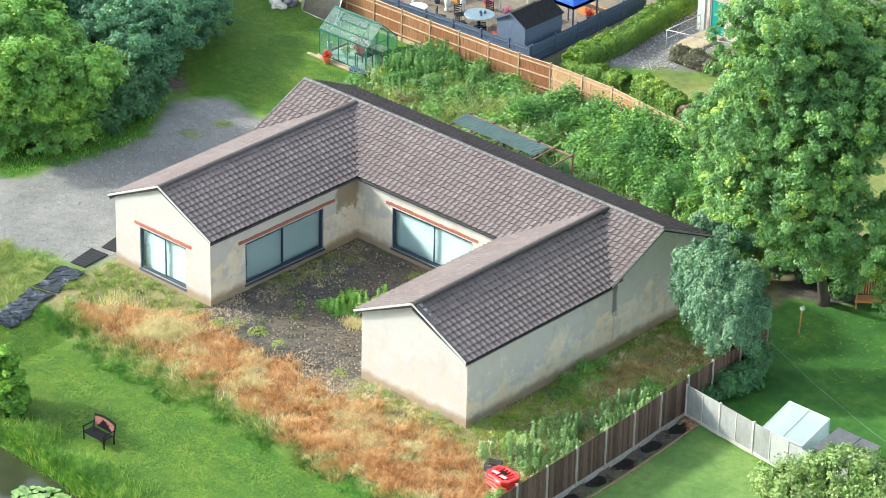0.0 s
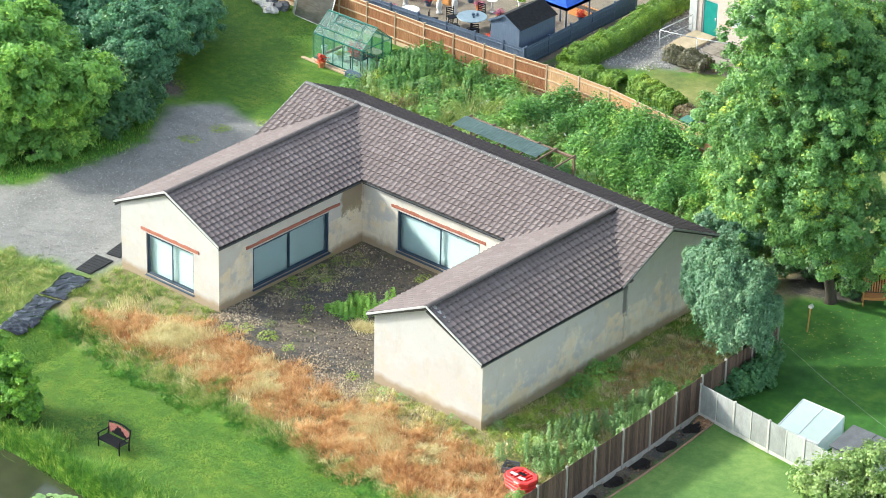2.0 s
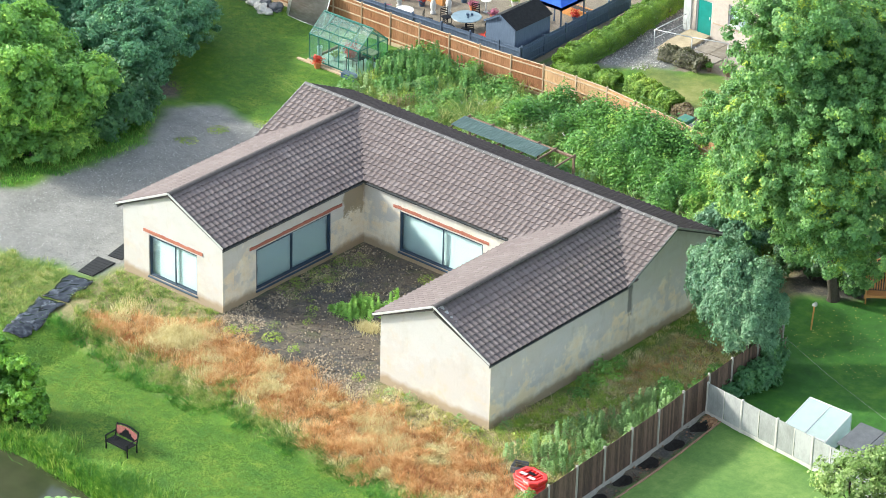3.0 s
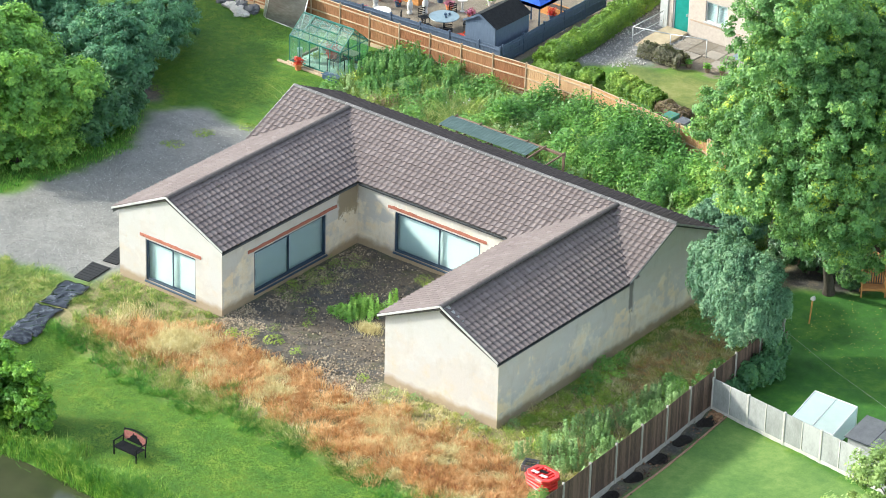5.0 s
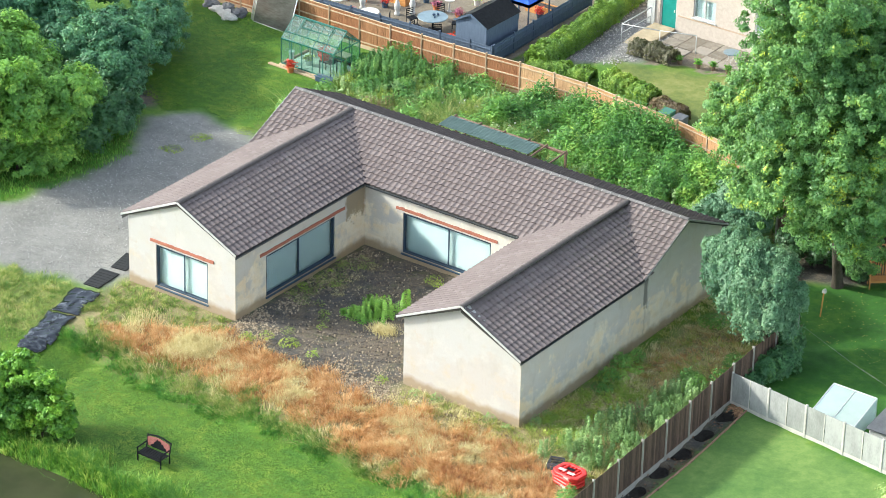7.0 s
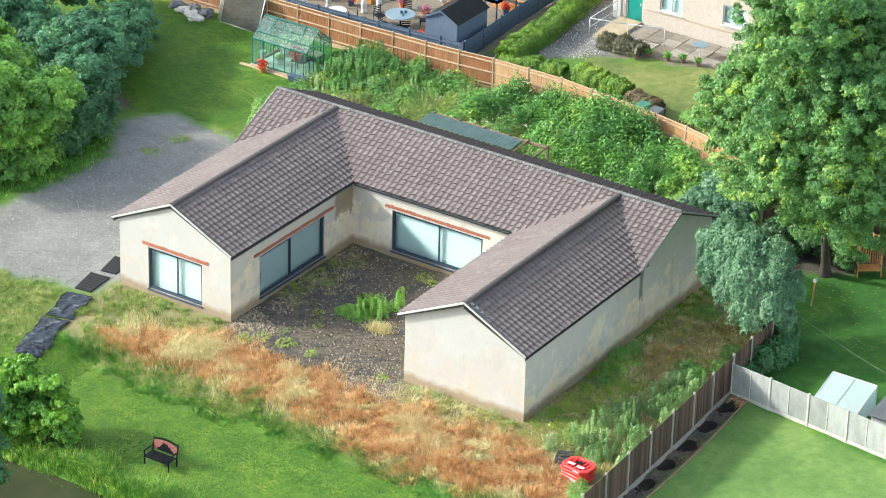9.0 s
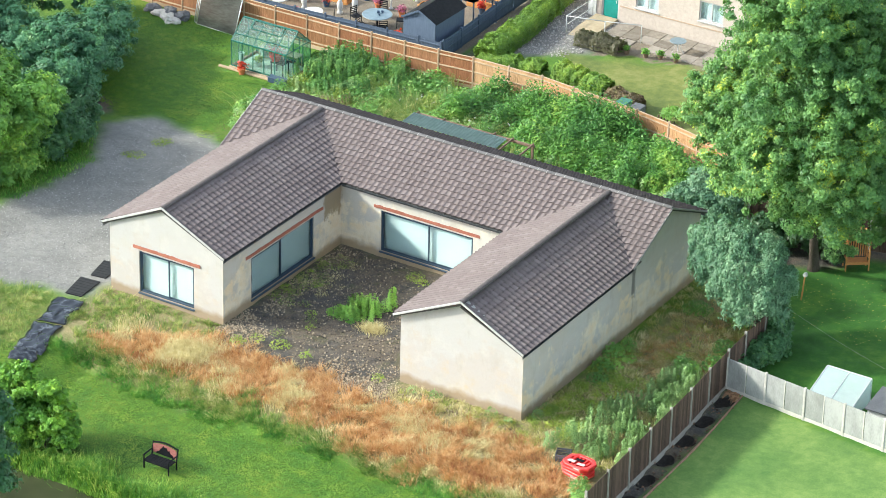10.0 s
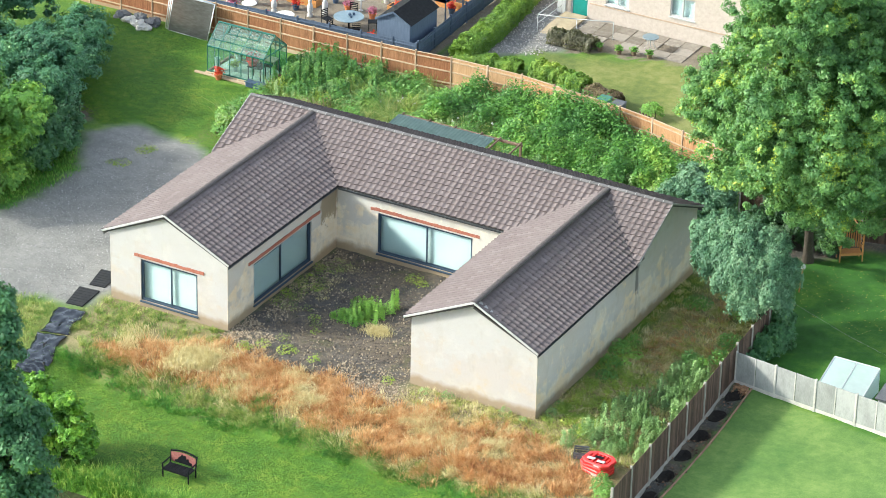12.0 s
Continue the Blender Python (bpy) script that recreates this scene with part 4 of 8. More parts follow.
def slab_fence():
    """White panels of upright boards between concrete posts."""
    f = empty("white_fence", "white-grey painted panel fence with concrete posts", "fence")
    pts = [(20.75 + 1.93 * k, -1.95 - 0.235 * k) for k in range(10)]
    mat_used = plain("weathered_white_paint", (0.22, 0.225, 0.215), (0.38, 0.385, 0.37), 2.5, 0.8, stretch=(1, 1, 0.4), vary=0.25)
    for x, y in pts:
        part("post", boxes(((x - 0.05, y - 0.06, -0.1), (x + 0.05, y + 0.06, 1.54)), bevel=0.012), M_CONC, f)
    for (x0, y0), (x1, y1) in zip(pts, pts[1:]):
        ang = math.atan2(y1 - y0, x1 - x0)
        ln = math.hypot(x1 - x0, y1 - y0)
        m = Matrix.Translation((x0, y0, 0)) @ Matrix.Rotation(ang, 4, "Z")
        pan = linked("panel", None, f)
        for k in range(2):
            bm = bmesh.new()
            add_box(bm, (0.05 + k * (ln / 2 - 0.03), -0.02, 0.17), (ln / 2 - 0.02 + k * (ln / 2 - 0.03), 0.02, 1.5), 0.006, m)
            part("board", bm, mat_used, pan)
            bm = bmesh.new()
            add_box(bm, (ln / 2 - 0.035, -0.04, 0.17), (ln / 2 + 0.015, -0.02, 1.5), 0.004, m)
            if k == 0:
                part("batten", bm, M_CONC, pan)
            else:
                bm.free()
        bm = bmesh.new()
        add_box(bm, (0.05, -0.03, -0.1), (ln - 0.05, 0.03, 0.165), 0.006, m)
        part("gravel_board", bm, M_CONC, pan)
    return settle(f, (20.75, -1.95, 0))


slab_fence()

# ---- trees ----
M_OAK = leafy("ash_leaves", (0.075, 0.205, 0.068), (0.215, 0.415, 0.115), (0.57, 0.66, 0.085), glow=0.38)
M_SILVER = leafy("silver_leaves", (0.07, 0.18, 0.10), (0.20, 0.36, 0.20), (0.42, 0.55, 0.33))
M_LIME = leafy("fresh_leaves", (0.11, 0.285, 0.06), (0.265, 0.51, 0.09), (0.49, 0.68, 0.115), glow=0.34)
M_DARK = leafy("deep_leaves", (0.035, 0.125, 0.055), (0.085, 0.225, 0.085), (0.15, 0.31, 0.10))
M_YEW = leafy("blue_green_leaves", (0.04, 0.145, 0.075), (0.105, 0.285, 0.135), (0.20, 0.41, 0.17))
# near-black leaves; the shade under the ash is put into their colour
M_SHADELEAF = leafy("shade_leaves", (0.014, 0.055, 0.022), (0.04, 0.12, 0.035), (0.07, 0.17, 0.05))
M_PALE = leafy("pale_leaves", (0.12, 0.22, 0.05), (0.27, 0.385, 0.11), (0.48, 0.56, 0.22))


def masses(centre, radii, n, small, seed):
    """Round masses scattered within a big one."""
    r = np.random.default_rng(seed)
    out = []
    for k in range(n):
        d = r.normal(0, 1, 3)
        d /= np.linalg.norm(d)
        q = r.uniform(0.25, 0.85)
        s = small * r.uniform(0.7, 1.35)
        out.append((tuple(np.array(centre) + d * np.array(radii) * q), (s, s, s * 0.8)))
    return out


tree("ash_tree", "tall broad ash tree with fresh yellow-green shoots", (18.95, 10.0, 0),
     [((x + 0.26 * max(0, z - 9.5), y + 0.2 * max(0, z - 9.5), z), r) for (x, y, z), r in masses((19.7, 5.9, 11.5), (5.6, 5.0, 6.4), 36, 2.3, 3)] + [((22.6, 3.4, 8.4), (2.3, 2.1, 1.8)), ((24.6, 4.6, 7.2), (2.4, 2.2, 1.9)), ((20.2, 2.6, 8.6), (1.9, 1.8, 1.6)), ((18.0, 4.6, 7.6), (1.7, 1.8, 1.5)), ((25.5, 7.5, 6.4), (2.2, 2.2, 1.9)), ((24.2, 6.4, 4.6), (1.5, 1.4, 1.2)), ((17.6, 6.6, 5.6), (1.7, 1.7, 1.5)),
      ((22.6, 4.0, 6.0), (1.6, 1.5, 1.3)), ((18.6, 3.4, 9.6), (1.8, 1.7, 1.5)), ((17.0, 5.4, 9.0), (1.9, 1.8, 1.6)), ((15.9, 7.4, 8.4), (1.6, 1.6, 1.4)), ((16.6, 8.0, 6.2), (1.6, 1.6, 1.4)), ((15.7, 6.6, 6.6), (1.3, 1.3, 1.1)), ((16.0, 6.2, 8.0), (1.5, 1.4, 1.3)), ((16.6, 5.6, 5.7), (1.1, 1.1, 0.9)), ((15.5, 7.2, 9.6), (1.4, 1.4, 1.3)), ((19.4, 5.6, 5.6), (1.7, 1.6, 1.3)), ((26.4, 5.6, 5.0), (1.8, 1.7, 1.4)), ((21.6, 5.2, 4.9), (1.3, 1.2, 1.1)), ((20.4, 4.8, 5.3), (1.2, 1.1, 0.9)), ((19.1, 4.6, 5.7), (1.3, 1.2, 1.0)), ((17.9, 5.2, 6.0), (1.2, 1.1, 0.9)), ((20.0, 9.6, 2.6), (0.9, 0.9, 0.8)), ((20.6, 9.4, 1.6), (0.7, 0.7, 0.8)), ((21.4, 9.4, 3.2), (1.1, 1.0, 0.9)), ((18.2, 8.6, 3.6), (1.0, 1.0, 0.8)), ((22.4, 9.2, 4.4), (1.3, 1.2, 1.1)), ((24.4, 10.0, 3.8), (1.5, 1.4, 1.2))],
     M_OAK, 4300, 130, 0.34, 0.112, 0.25, 0.3)
tree("silver_pear_tree", "weeping silvery-leaved tree hanging over the fence", (20.2, 2.4, 0),
     [((18.2, 2.3, 5.0), (1.0, 0.9, 0.6)), ((17.3, 2.3, 4.5), (0.8, 0.7, 0.55)), ((17.5, 1.8, 3.7), (0.6, 0.6, 0.7)), ((19.3, 1.9, 4.9), (1.0, 1.0, 0.7)), ((20.2, 2.2, 4.7), (1.0, 0.9, 0.7)), ((18.6, 1.4, 4.1), (0.8, 0.7, 0.8)),
      ((19.6, 1.1, 4.1), (0.9, 0.8, 0.8)), ((20.6, 1.5, 4.0), (0.8, 0.7, 0.8)), ((21.2, 1.9, 3.6), (0.65, 0.6, 0.8)), ((18.8, 1.0, 3.2), (0.55, 0.5, 0.8)), ((19.9, 0.8, 3.1), (0.6, 0.55, 0.9)), ((20.8, 1.0, 3.0), (0.6, 0.55, 0.8)),
      ((20.2, 0.7, 2.4), (0.4, 0.4, 0.6)), ((19.4, 0.8, 2.5), (0.33, 0.33, 0.55)), ((21.3, 1.4, 2.7), (0.45, 0.4, 0.6)), ((18.0, 1.4, 3.3), (0.33, 0.33, 0.5))],
     M_SILVER, 1050, 125, 0.23, 0.09, 0.16, 0.5, droop=0.8, hang=1.2, limbs=12)
tree("silver_bush", "blue-grey leafed shrub in the back garden near the house", (11.9, 11.3, 0), [((11.8, 11.0, 1.0), (0.9, 0.9, 0.9)), ((12.6, 11.3, 1.2), (1.0, 1.0, 1.0)), ((12.3, 11.7, 1.7), (0.8, 0.8, 0.7)), ((13.4, 10.6, 0.9), (0.9, 0.9, 0.9)), ((13.9, 11.2, 1.4), (0.8, 0.8, 0.8))], M_SILVER, 420, 90, 0.26, 0.11, 0.08, 0.4, limbs=4)
# two bushes added to stand in for the dark gap under the ash
tree("laurel_bush", "added near-black bush standing in for shade under the ash tree", (17.2, 11.0, 0), [((16.9, 11.2, 1.1), (1.0, 0.9, 1.2)), ((17.9, 11.0, 0.9), (0.8, 0.8, 1.0)), ((16.3, 10.6, 0.8), (0.8, 0.8, 0.9)), ((18.5, 11.8, 1.2), (0.9, 0.9, 1.2))], M_SHADELEAF, 330, 80, 0.28, 0.12, 0.08, 0.4, limbs=4)
tree("laurel_bush", "added near-black bush standing in for shade beside the timber arbour", (19.5, 10.9, 0), [((19.5, 10.8, 0.6), (0.5, 0.45, 0.7)), ((19.3, 11.2, 1.5), (0.6, 0.55, 0.8))], M_SHADELEAF, 120, 70, 0.24, 0.11, 0.06, 0.4, limbs=2)
board_fence("dark_fence", "dark brown closeboard fence in the shade of the ash tree", [(14.7 + 1.85 * k, 11.7 + 0.46 * k) for k in range(7)], 1.85, M_OLDWOOD, 0.125, rails_face=1, gravel=False)
tree("maple_tree", "bright green leafy tree beside the gravel drive", (-19.3, -2.9, 0),
     masses((-19.0, -3.6, 4.3), (4.2, 3.8, 2.2), 26, 1.45, 5) + [((-16.2, -1.6, 3.4), (1.5, 1.5, 1.3)), ((-17.4, -4.6, 3.6), (1.7, 1.6, 1.3)), ((-21, -6, 4.2), (2.0, 2.0, 1.8)), ((-17.2, -1.6, 1.6), (1.3, 1.3, 1.4)), ((-18.4, -4.0, 1.5), (1.4, 1.4, 1.4)), ((-19.6, -5.6, 1.8), (1.5, 1.4, 1.6)), ((-17.6, 0.4, 2.0), (1.2, 1.2, 1.4))],
     M_LIME, 1500, 110, 0.40, 0.145, 0.24, 0.32)
tree("yew_tree", "blue-green dense tree at the lawn's edge", (-20.2, 6.6, 0),
     masses((-21.0, 5.2, 2.3), (2.8, 3.6, 1.1), 26, 1.15, 8) + [((-18.6, 3.4, 2.0), (1.5, 1.5, 1.5)), ((-19.4, 6.6, 1.5), (1.5, 1.5, 1.5)), ((-20.4, 8.8, 1.3), (1.4, 1.4, 1.3)), ((-18.9, 5.0, 1.2), (1.3, 1.3, 1.2)), ((-21.0, 10.6, 1.6), (1.3, 1.3, 1.5)), ((-20.6, 8.6, 2.0), (1.5, 1.5, 1.4))],
     M_YEW, 1350, 110, 0.34, 0.12, 0.26, 0.3)
tree("beech_tree", "dark green broad tree behind the drive", (-25.0, 2.0, 0), masses((-26.4, 4.4, 3.0), (3.6, 5.6, 1.6), 28, 1.5, 9), M_YEW, 1000, 100, 0.5, 0.17, 0.3, 0.35)
tree("holly_tree", "low blue-green tree in the far corner of the lawn", (-28.2, 11.2, 0), masses((-27.2, 11.4, 3.0), (3.6, 2.8, 1.8), 18, 1.5, 15), M_YEW, 520, 90, 0.42, 0.16, 0.2, 0.35)
tree("hedge_bush", "dark green bush at the foot of the trees", (-16.8, 1.4, 0), [((-16.6, 1.2, 0.9), (1.2, 1.3, 1.0)), ((-17.2, 2.8, 1.1), (1.1, 1.1, 1.1)), ((-16.5, -0.2, 0.6), (1.0, 1.0, 0.7))], M_DARK, 260, 70, 0.34, 0.13, 0.08, 0.3, limbs=3)
tree("hedge_bush", "green bush at the edge of the drive", (-17.4, -4.2, 0), [((-17.2, -4.0, 0.5), (1.6, 1.2, 0.6)), ((-16.4, -2.4, 0.5), (1.2, 1.2, 0.6)), ((-18.6, -6.0, 0.5), (1.5, 1.4, 0.6))], M_LIME, 240, 60, 0.3, 0.12, 0.06, 0.3, limbs=3)
tree("pond_bush", "round bright green bush beside the pond", (-0.7, -21.0, -0.65), [((-0.9, -20.9, 0.7), (1.1, 1.0, 0.9)), ((0.15, -20.9, 0.3), (0.7, 0.7, 0.6)), ((-1.9, -21.4, 0.6), (1.1, 1.0, 0.9)), ((-0.5, -20.6, 1.55), (0.65, 0.6, 0.5)), ((-2.8, -22.0, 0.9), (1.2, 1.1, 1.1)), ((0.25, -21.3, 0.9), (0.6, 0.55, 0.45)), ((-1.3, -20.3, 1.3), (0.6, 0.55, 0.45)), ((-0.1, -20.4, -0.1), (0.6, 0.55, 0.4)), ((-1.5, -21.2, 1.9), (0.7, 0.65, 0.5)), ((-0.4, -20.9, 2.05), (0.6, 0.55, 0.45)), ((0.3, -20.8, 1.4), (0.55, 0.5, 0.4)), ((0.5, -20.9, -0.2), (0.45, 0.45, 0.35)), ((-0.7, -20.8, -0.15), (1.1, 1.0, 0.6)), ((-1.9, -21.3, -0.1), (1.1, 1.0, 0.6)), ((-2.9, -21.8, 0.0), (1.0, 1.0, 0.7)), ((-2.6, -21.3, 2.0), (0.9, 0.8, 0.6)), ((-1.8, -20.8, 2.4), (0.6, 0.6, 0.45)), ((-3.4, -21.8, 1.7), (0.9, 0.8, 0.7)), ((0.6, -20.7, 0.6), (0.5, 0.5, 0.4))], leafy("yellow_green_bush_leaves", (0.06, 0.20, 0.02), (0.20, 0.42, 0.035), (0.44, 0.60, 0.06)), 760, 62, 0.19, 0.13, 0.07, 0.3, limbs=4)
tree("ivy_bush", "dark evergreen bush under the trees behind the fence", (21.0, 1.6, 0), [((20.9, 0.5, 0.5), (0.55, 0.6, 0.6)), ((21.2, 1.5, 0.6), (0.6, 0.7, 0.7)), ((20.6, 2.7, 0.8), (0.7, 0.7, 0.9)), ((20.7, -0.5, 0.3), (0.35, 0.5, 0.4))], M_DARK, 330, 60, 0.3, 0.12, 0.06, 0.3, limbs=5)
tree("pale_tree", "pale-leaved tree in the neighbouring garden", (42.6, -22.0, 0), [((40.1, -21.7, 13.3), (1.2, 1.1, 1.1)), ((41.5, -20.5, 13.9), (1.2, 1.1, 1.2)), ((41.5, -21.6, 12.2), (1.5, 1.4, 1.3)), ((43.0, -20.4, 13.0), (1.6, 1.5, 1.5)), ((42.2, -22.4, 10.8), (1.9, 1.8, 1.6)), ((44.0, -20.6, 11.4), (1.8, 1.8, 1.7)), ((40.6, -22.4, 11.8), (1.2, 1.2, 1.1)), ((39.4, -22.6, 12.2), (0.8, 0.8, 0.7)), ((40.6, -20.9, 14.3), (0.6, 0.6, 0.6))], M_PALE, 900, 80, 0.34, 0.10, 0.22, 0.45)
tree("pond_tree", "tall dark green tree on the pond's near bank", (3.4, -35.9, 0), [((4.8, -32.5, 13.4), (0.9, 0.9, 0.9)), ((5.2, -32.9, 11.7), (0.8, 0.8, 0.9)), ((5.8, -33.7, 10.2), (1.2, 1.1, 1.1)), ((6.7, -34.1, 8.7), (1.3, 1.2, 1.1)), ((6.0, -35.1, 7.4), (1.6, 1.5, 1.4)), ((4.2, -34.5, 9.4), (1.8, 1.8, 1.6)), ((3.6, -34.1, 12.0), (1.3, 1.3, 1.3)), ((4.6, -35.5, 6.2), (1.7, 1.6, 1.3)), ((5.5, -32.7, 12.7), (0.5, 0.5, 0.45)), ((6.3, -33.2, 8.2), (0.8, 0.8, 0.7)), ((6.6, -33.4, 9.6), (0.9, 0.9, 0.8)), ((7.4, -34.3, 7.2), (0.9, 0.9, 0.8))], M_DARK, 850, 80, 0.34, 0.14, 0.24, 0.35)

# ---- things round the bungalow ----
M_BLACK = Nodes("black_painted_metal")
M_BLACK = M_BLACK.done(M_BLACK.bsdf(M_BLACK.ramp(M_BLACK.noise(8, 4), (0.35, (0.005, 0.006, 0.008)), (0.7, (0.010, 0.011, 0.014))), 0.6, 0, M_BLACK.bump(M_BLACK.noise(60, 2), 0.1, 0.005), Specular_IOR_Level=0.12))
M_CUSHION = plain("red_patterned_panel", (0.17, 0.035, 0.035), (0.33, 0.14, 0.12), 14, 0.8)
M_MAT = plain("black_rubber", (0.006, 0.007, 0.009), (0.016, 0.018, 0.021), 6, 0.9)
# pale patches in the colour stand in for sky reflected by the sheet
M_SHEETING = Nodes("black_polythene")
M_SHEETING = M_SHEETING.done(M_SHEETING.bsdf(M_SHEETING.ramp(M_SHEETING.noise(2.2, 5, 0.65), (0.35, (0.006, 0.008, 0.012)), (0.55, (0.016, 0.019, 0.026)), (0.64, (0.075, 0.085, 0.10)), (0.75, (0.15, 0.16, 0.17))), 0.16, 0, M_SHEETING.bump(M_SHEETING.noise(4, 3), 0.2, 0.03), Specular_IOR_Level=0.6))
M_RED = plain("red_plastic", (0.62, 0.022, 0.025), (0.80, 0.06, 0.05), 5, 0.4)
M_GREENALU = plain("green_aluminium", (0.012, 0.10, 0.078), (0.03, 0.16, 0.12), 4, 0.4)
M_GHGLASS = sheet_glass("greenhouse_glass", (0.80, 0.93, 0.89), 0.95)
M_GHROOF = sheet_glass("greenhouse_roof_glass", (0.56, 0.70, 0.66), 0.76)
M_TERRA = plain("terracotta", (0.50, 0.14, 0.05), (0.66, 0.24, 0.10), 9, 0.8)
M_BROWNWOOD = plain("weathered_brown_timber", (0.12, 0.075, 0.05), (0.24, 0.16, 0.11), 5, 0.85, stretch=(2, 2, 6))
M_ROOFSHEET = plain("green_grey_roof_sheet", (0.10, 0.17, 0.165), (0.16, 0.24, 0.235), 2.5, 0.55)
M_POLYC = sheet_glass("clear_polycarbonate", (0.84, 0.93, 0.95), 0.38, 0.2)
M_ALU = plain("aluminium", (0.60, 0.62, 0.63), (0.74, 0.76, 0.77), 5, 0.4, 0.6)
M_TANWOOD = plain("varnished_orange_timber", (0.40, 0.17, 0.05), (0.58, 0.28, 0.09), 6, 0.55, stretch=(3, 3, 8))
M_TARP = plain("grey_cover", (0.07, 0.075, 0.085), (0.13, 0.135, 0.145), 3, 0.6, relief=0.5, distance=0.03)
M_SOIL = plain("dark_compost", (0.022, 0.019, 0.016), (0.085, 0.07, 0.055), 12, 0.95, relief=0.9, distance=0.03)


def garden_bench(x0, x1, y, depth=0.55):
    """A black two-seat bench facing away from the house: arched back, slatted seat, arms, four legs."""
    z = float(ground_height((x0 + x1) / 2, y)) + 0.0
    b = empty("garden_bench", "black metal bench with red patterned back panel on the lawn", "bench")
    yf, yb = y, y + depth
    for x in (x0, x1):
        part("leg", boxes(((x - 0.025, yf - 0.03, z - 0.03), (x + 0.025, yf + 0.02, z + 0.64)), bevel=0.006), M_BLACK, b)
        bm = bmesh.new()
        beam(bm, (x, yb, z - 0.03), (x, yb, z + 0.45), 0.05, 0.05, 0.006)
        beam(bm, (x, yb, z + 0.45), (x, yb + 0.12, z + 0.98), 0.05, 0.045, 0.006)
        part("leg", bm, M_BLACK, b)
        bm = bmesh.new()
        beam(bm, (x, yf - 0.05, z + 0.65), (x, yb + 0.05, z + 0.67), 0.065, 0.035, 0.008)
        part("armrest", bm, M_BLACK, b)
    for k in range(6):
        ys = yf + 0.0 + k * 0.092
        part("slat", boxes(((x0, ys, z + 0.42), (x1, ys + 0.072, z + 0.445)), bevel=0.004), M_BLACK, b)
    part("apron", boxes(((x0, yf - 0.01, z + 0.35), (x1, yf + 0.02, z + 0.42)), bevel=0.004), M_BLACK, b)
    bm = bmesh.new()
    n = 12
    for k in range(n):
        s0, s1 = k / n, (k + 1) / n
        arch = [0.93 + 0.11 * math.sin(math.pi * s) for s in (s0, s1)]
        beam(bm, (x0 + (x1 - x0) * s0, yb + 0.11, z + arch[0]), (x0 + (x1 - x0) * s1, yb + 0.11, z + arch[1]), 0.04, 0.055)
    part("top_rail", bm, M_BLACK, b)
    # the back panel: red at both sides, a dark rounded shape in its middle
    bm = bmesh.new()
    top = [(x0 + 0.03 + (x1 - x0 - 0.06) * s, z + 0.90 + 0.10 * math.sin(math.pi * s)) for s in np.linspace(1, 0, 13)]
    prism(bm, [(x0 + 0.03, z + 0.50), (x1 - 0.03, z + 0.50)] + top, 1, yb + 0.045, yb + 0.06)
    part("back_panel", bm, M_CUSHION, b, "red patterned back panel")
    bm = bmesh.new()
    xm = (x0 + x1) / 2
    skyline = ((-0.42, 0.50), (0.42, 0.50), (0.40, 0.62), (0.27, 0.66), (0.24, 0.80), (0.15, 0.74), (0.10, 0.90), (0.0, 0.86), (-0.06, 0.94), (-0.14, 0.80), (-0.22, 0.76), (-0.27, 0.64), (-0.40, 0.60))
    prism(bm, [(xm + u, z + w) for u, w in skyline], 1, yb + 0.030, yb + 0.044)
    part("back_ornament", bm, M_BLACK, b)
    return settle(b, ((x0 + x1) / 2, y + depth / 2, z))


garden_bench(3.65, 4.87, -20.03)


def rubber_mat(x0, x1, y0, y1, skew):
    """A black ribbed mat lying on the gravel."""
    t = empty("rubber_mat", "black rubber mat lying on the gravel by the wall", "mat", "mats by the wall")
    bm = bmesh.new()
    prism(bm, [(x0, y0 - skew), (x1, y0), (x1 - 0.15, y1 + skew), (x0 - 0.35, y1)], 2, 0.02, 0.065)
    part("sheet", bm, M_MAT, t)
    for k in range(7):
        bm = bmesh.new()
        s = (k + 0.5) / 7
        a = Vector((x0 - 0.35 * s + 0.03, y0 - skew + (y1 - y0 + skew) * s, 0.07))
        c = Vector((x1 - 0.15 * s - 0.03, y0 + (y1 + skew - y0) * s, 0.07))
        beam(bm, a, c, 0.05, 0.016)
        part("rib", bm, M_MAT, t)
    return settle(t, (x0, y0, 0))


rubber_mat(-7.40, -6.60, -10.72, -9.25, 0.10)
rubber_mat(-7.50, -6.75, -8.75, -7.4, 0.10)


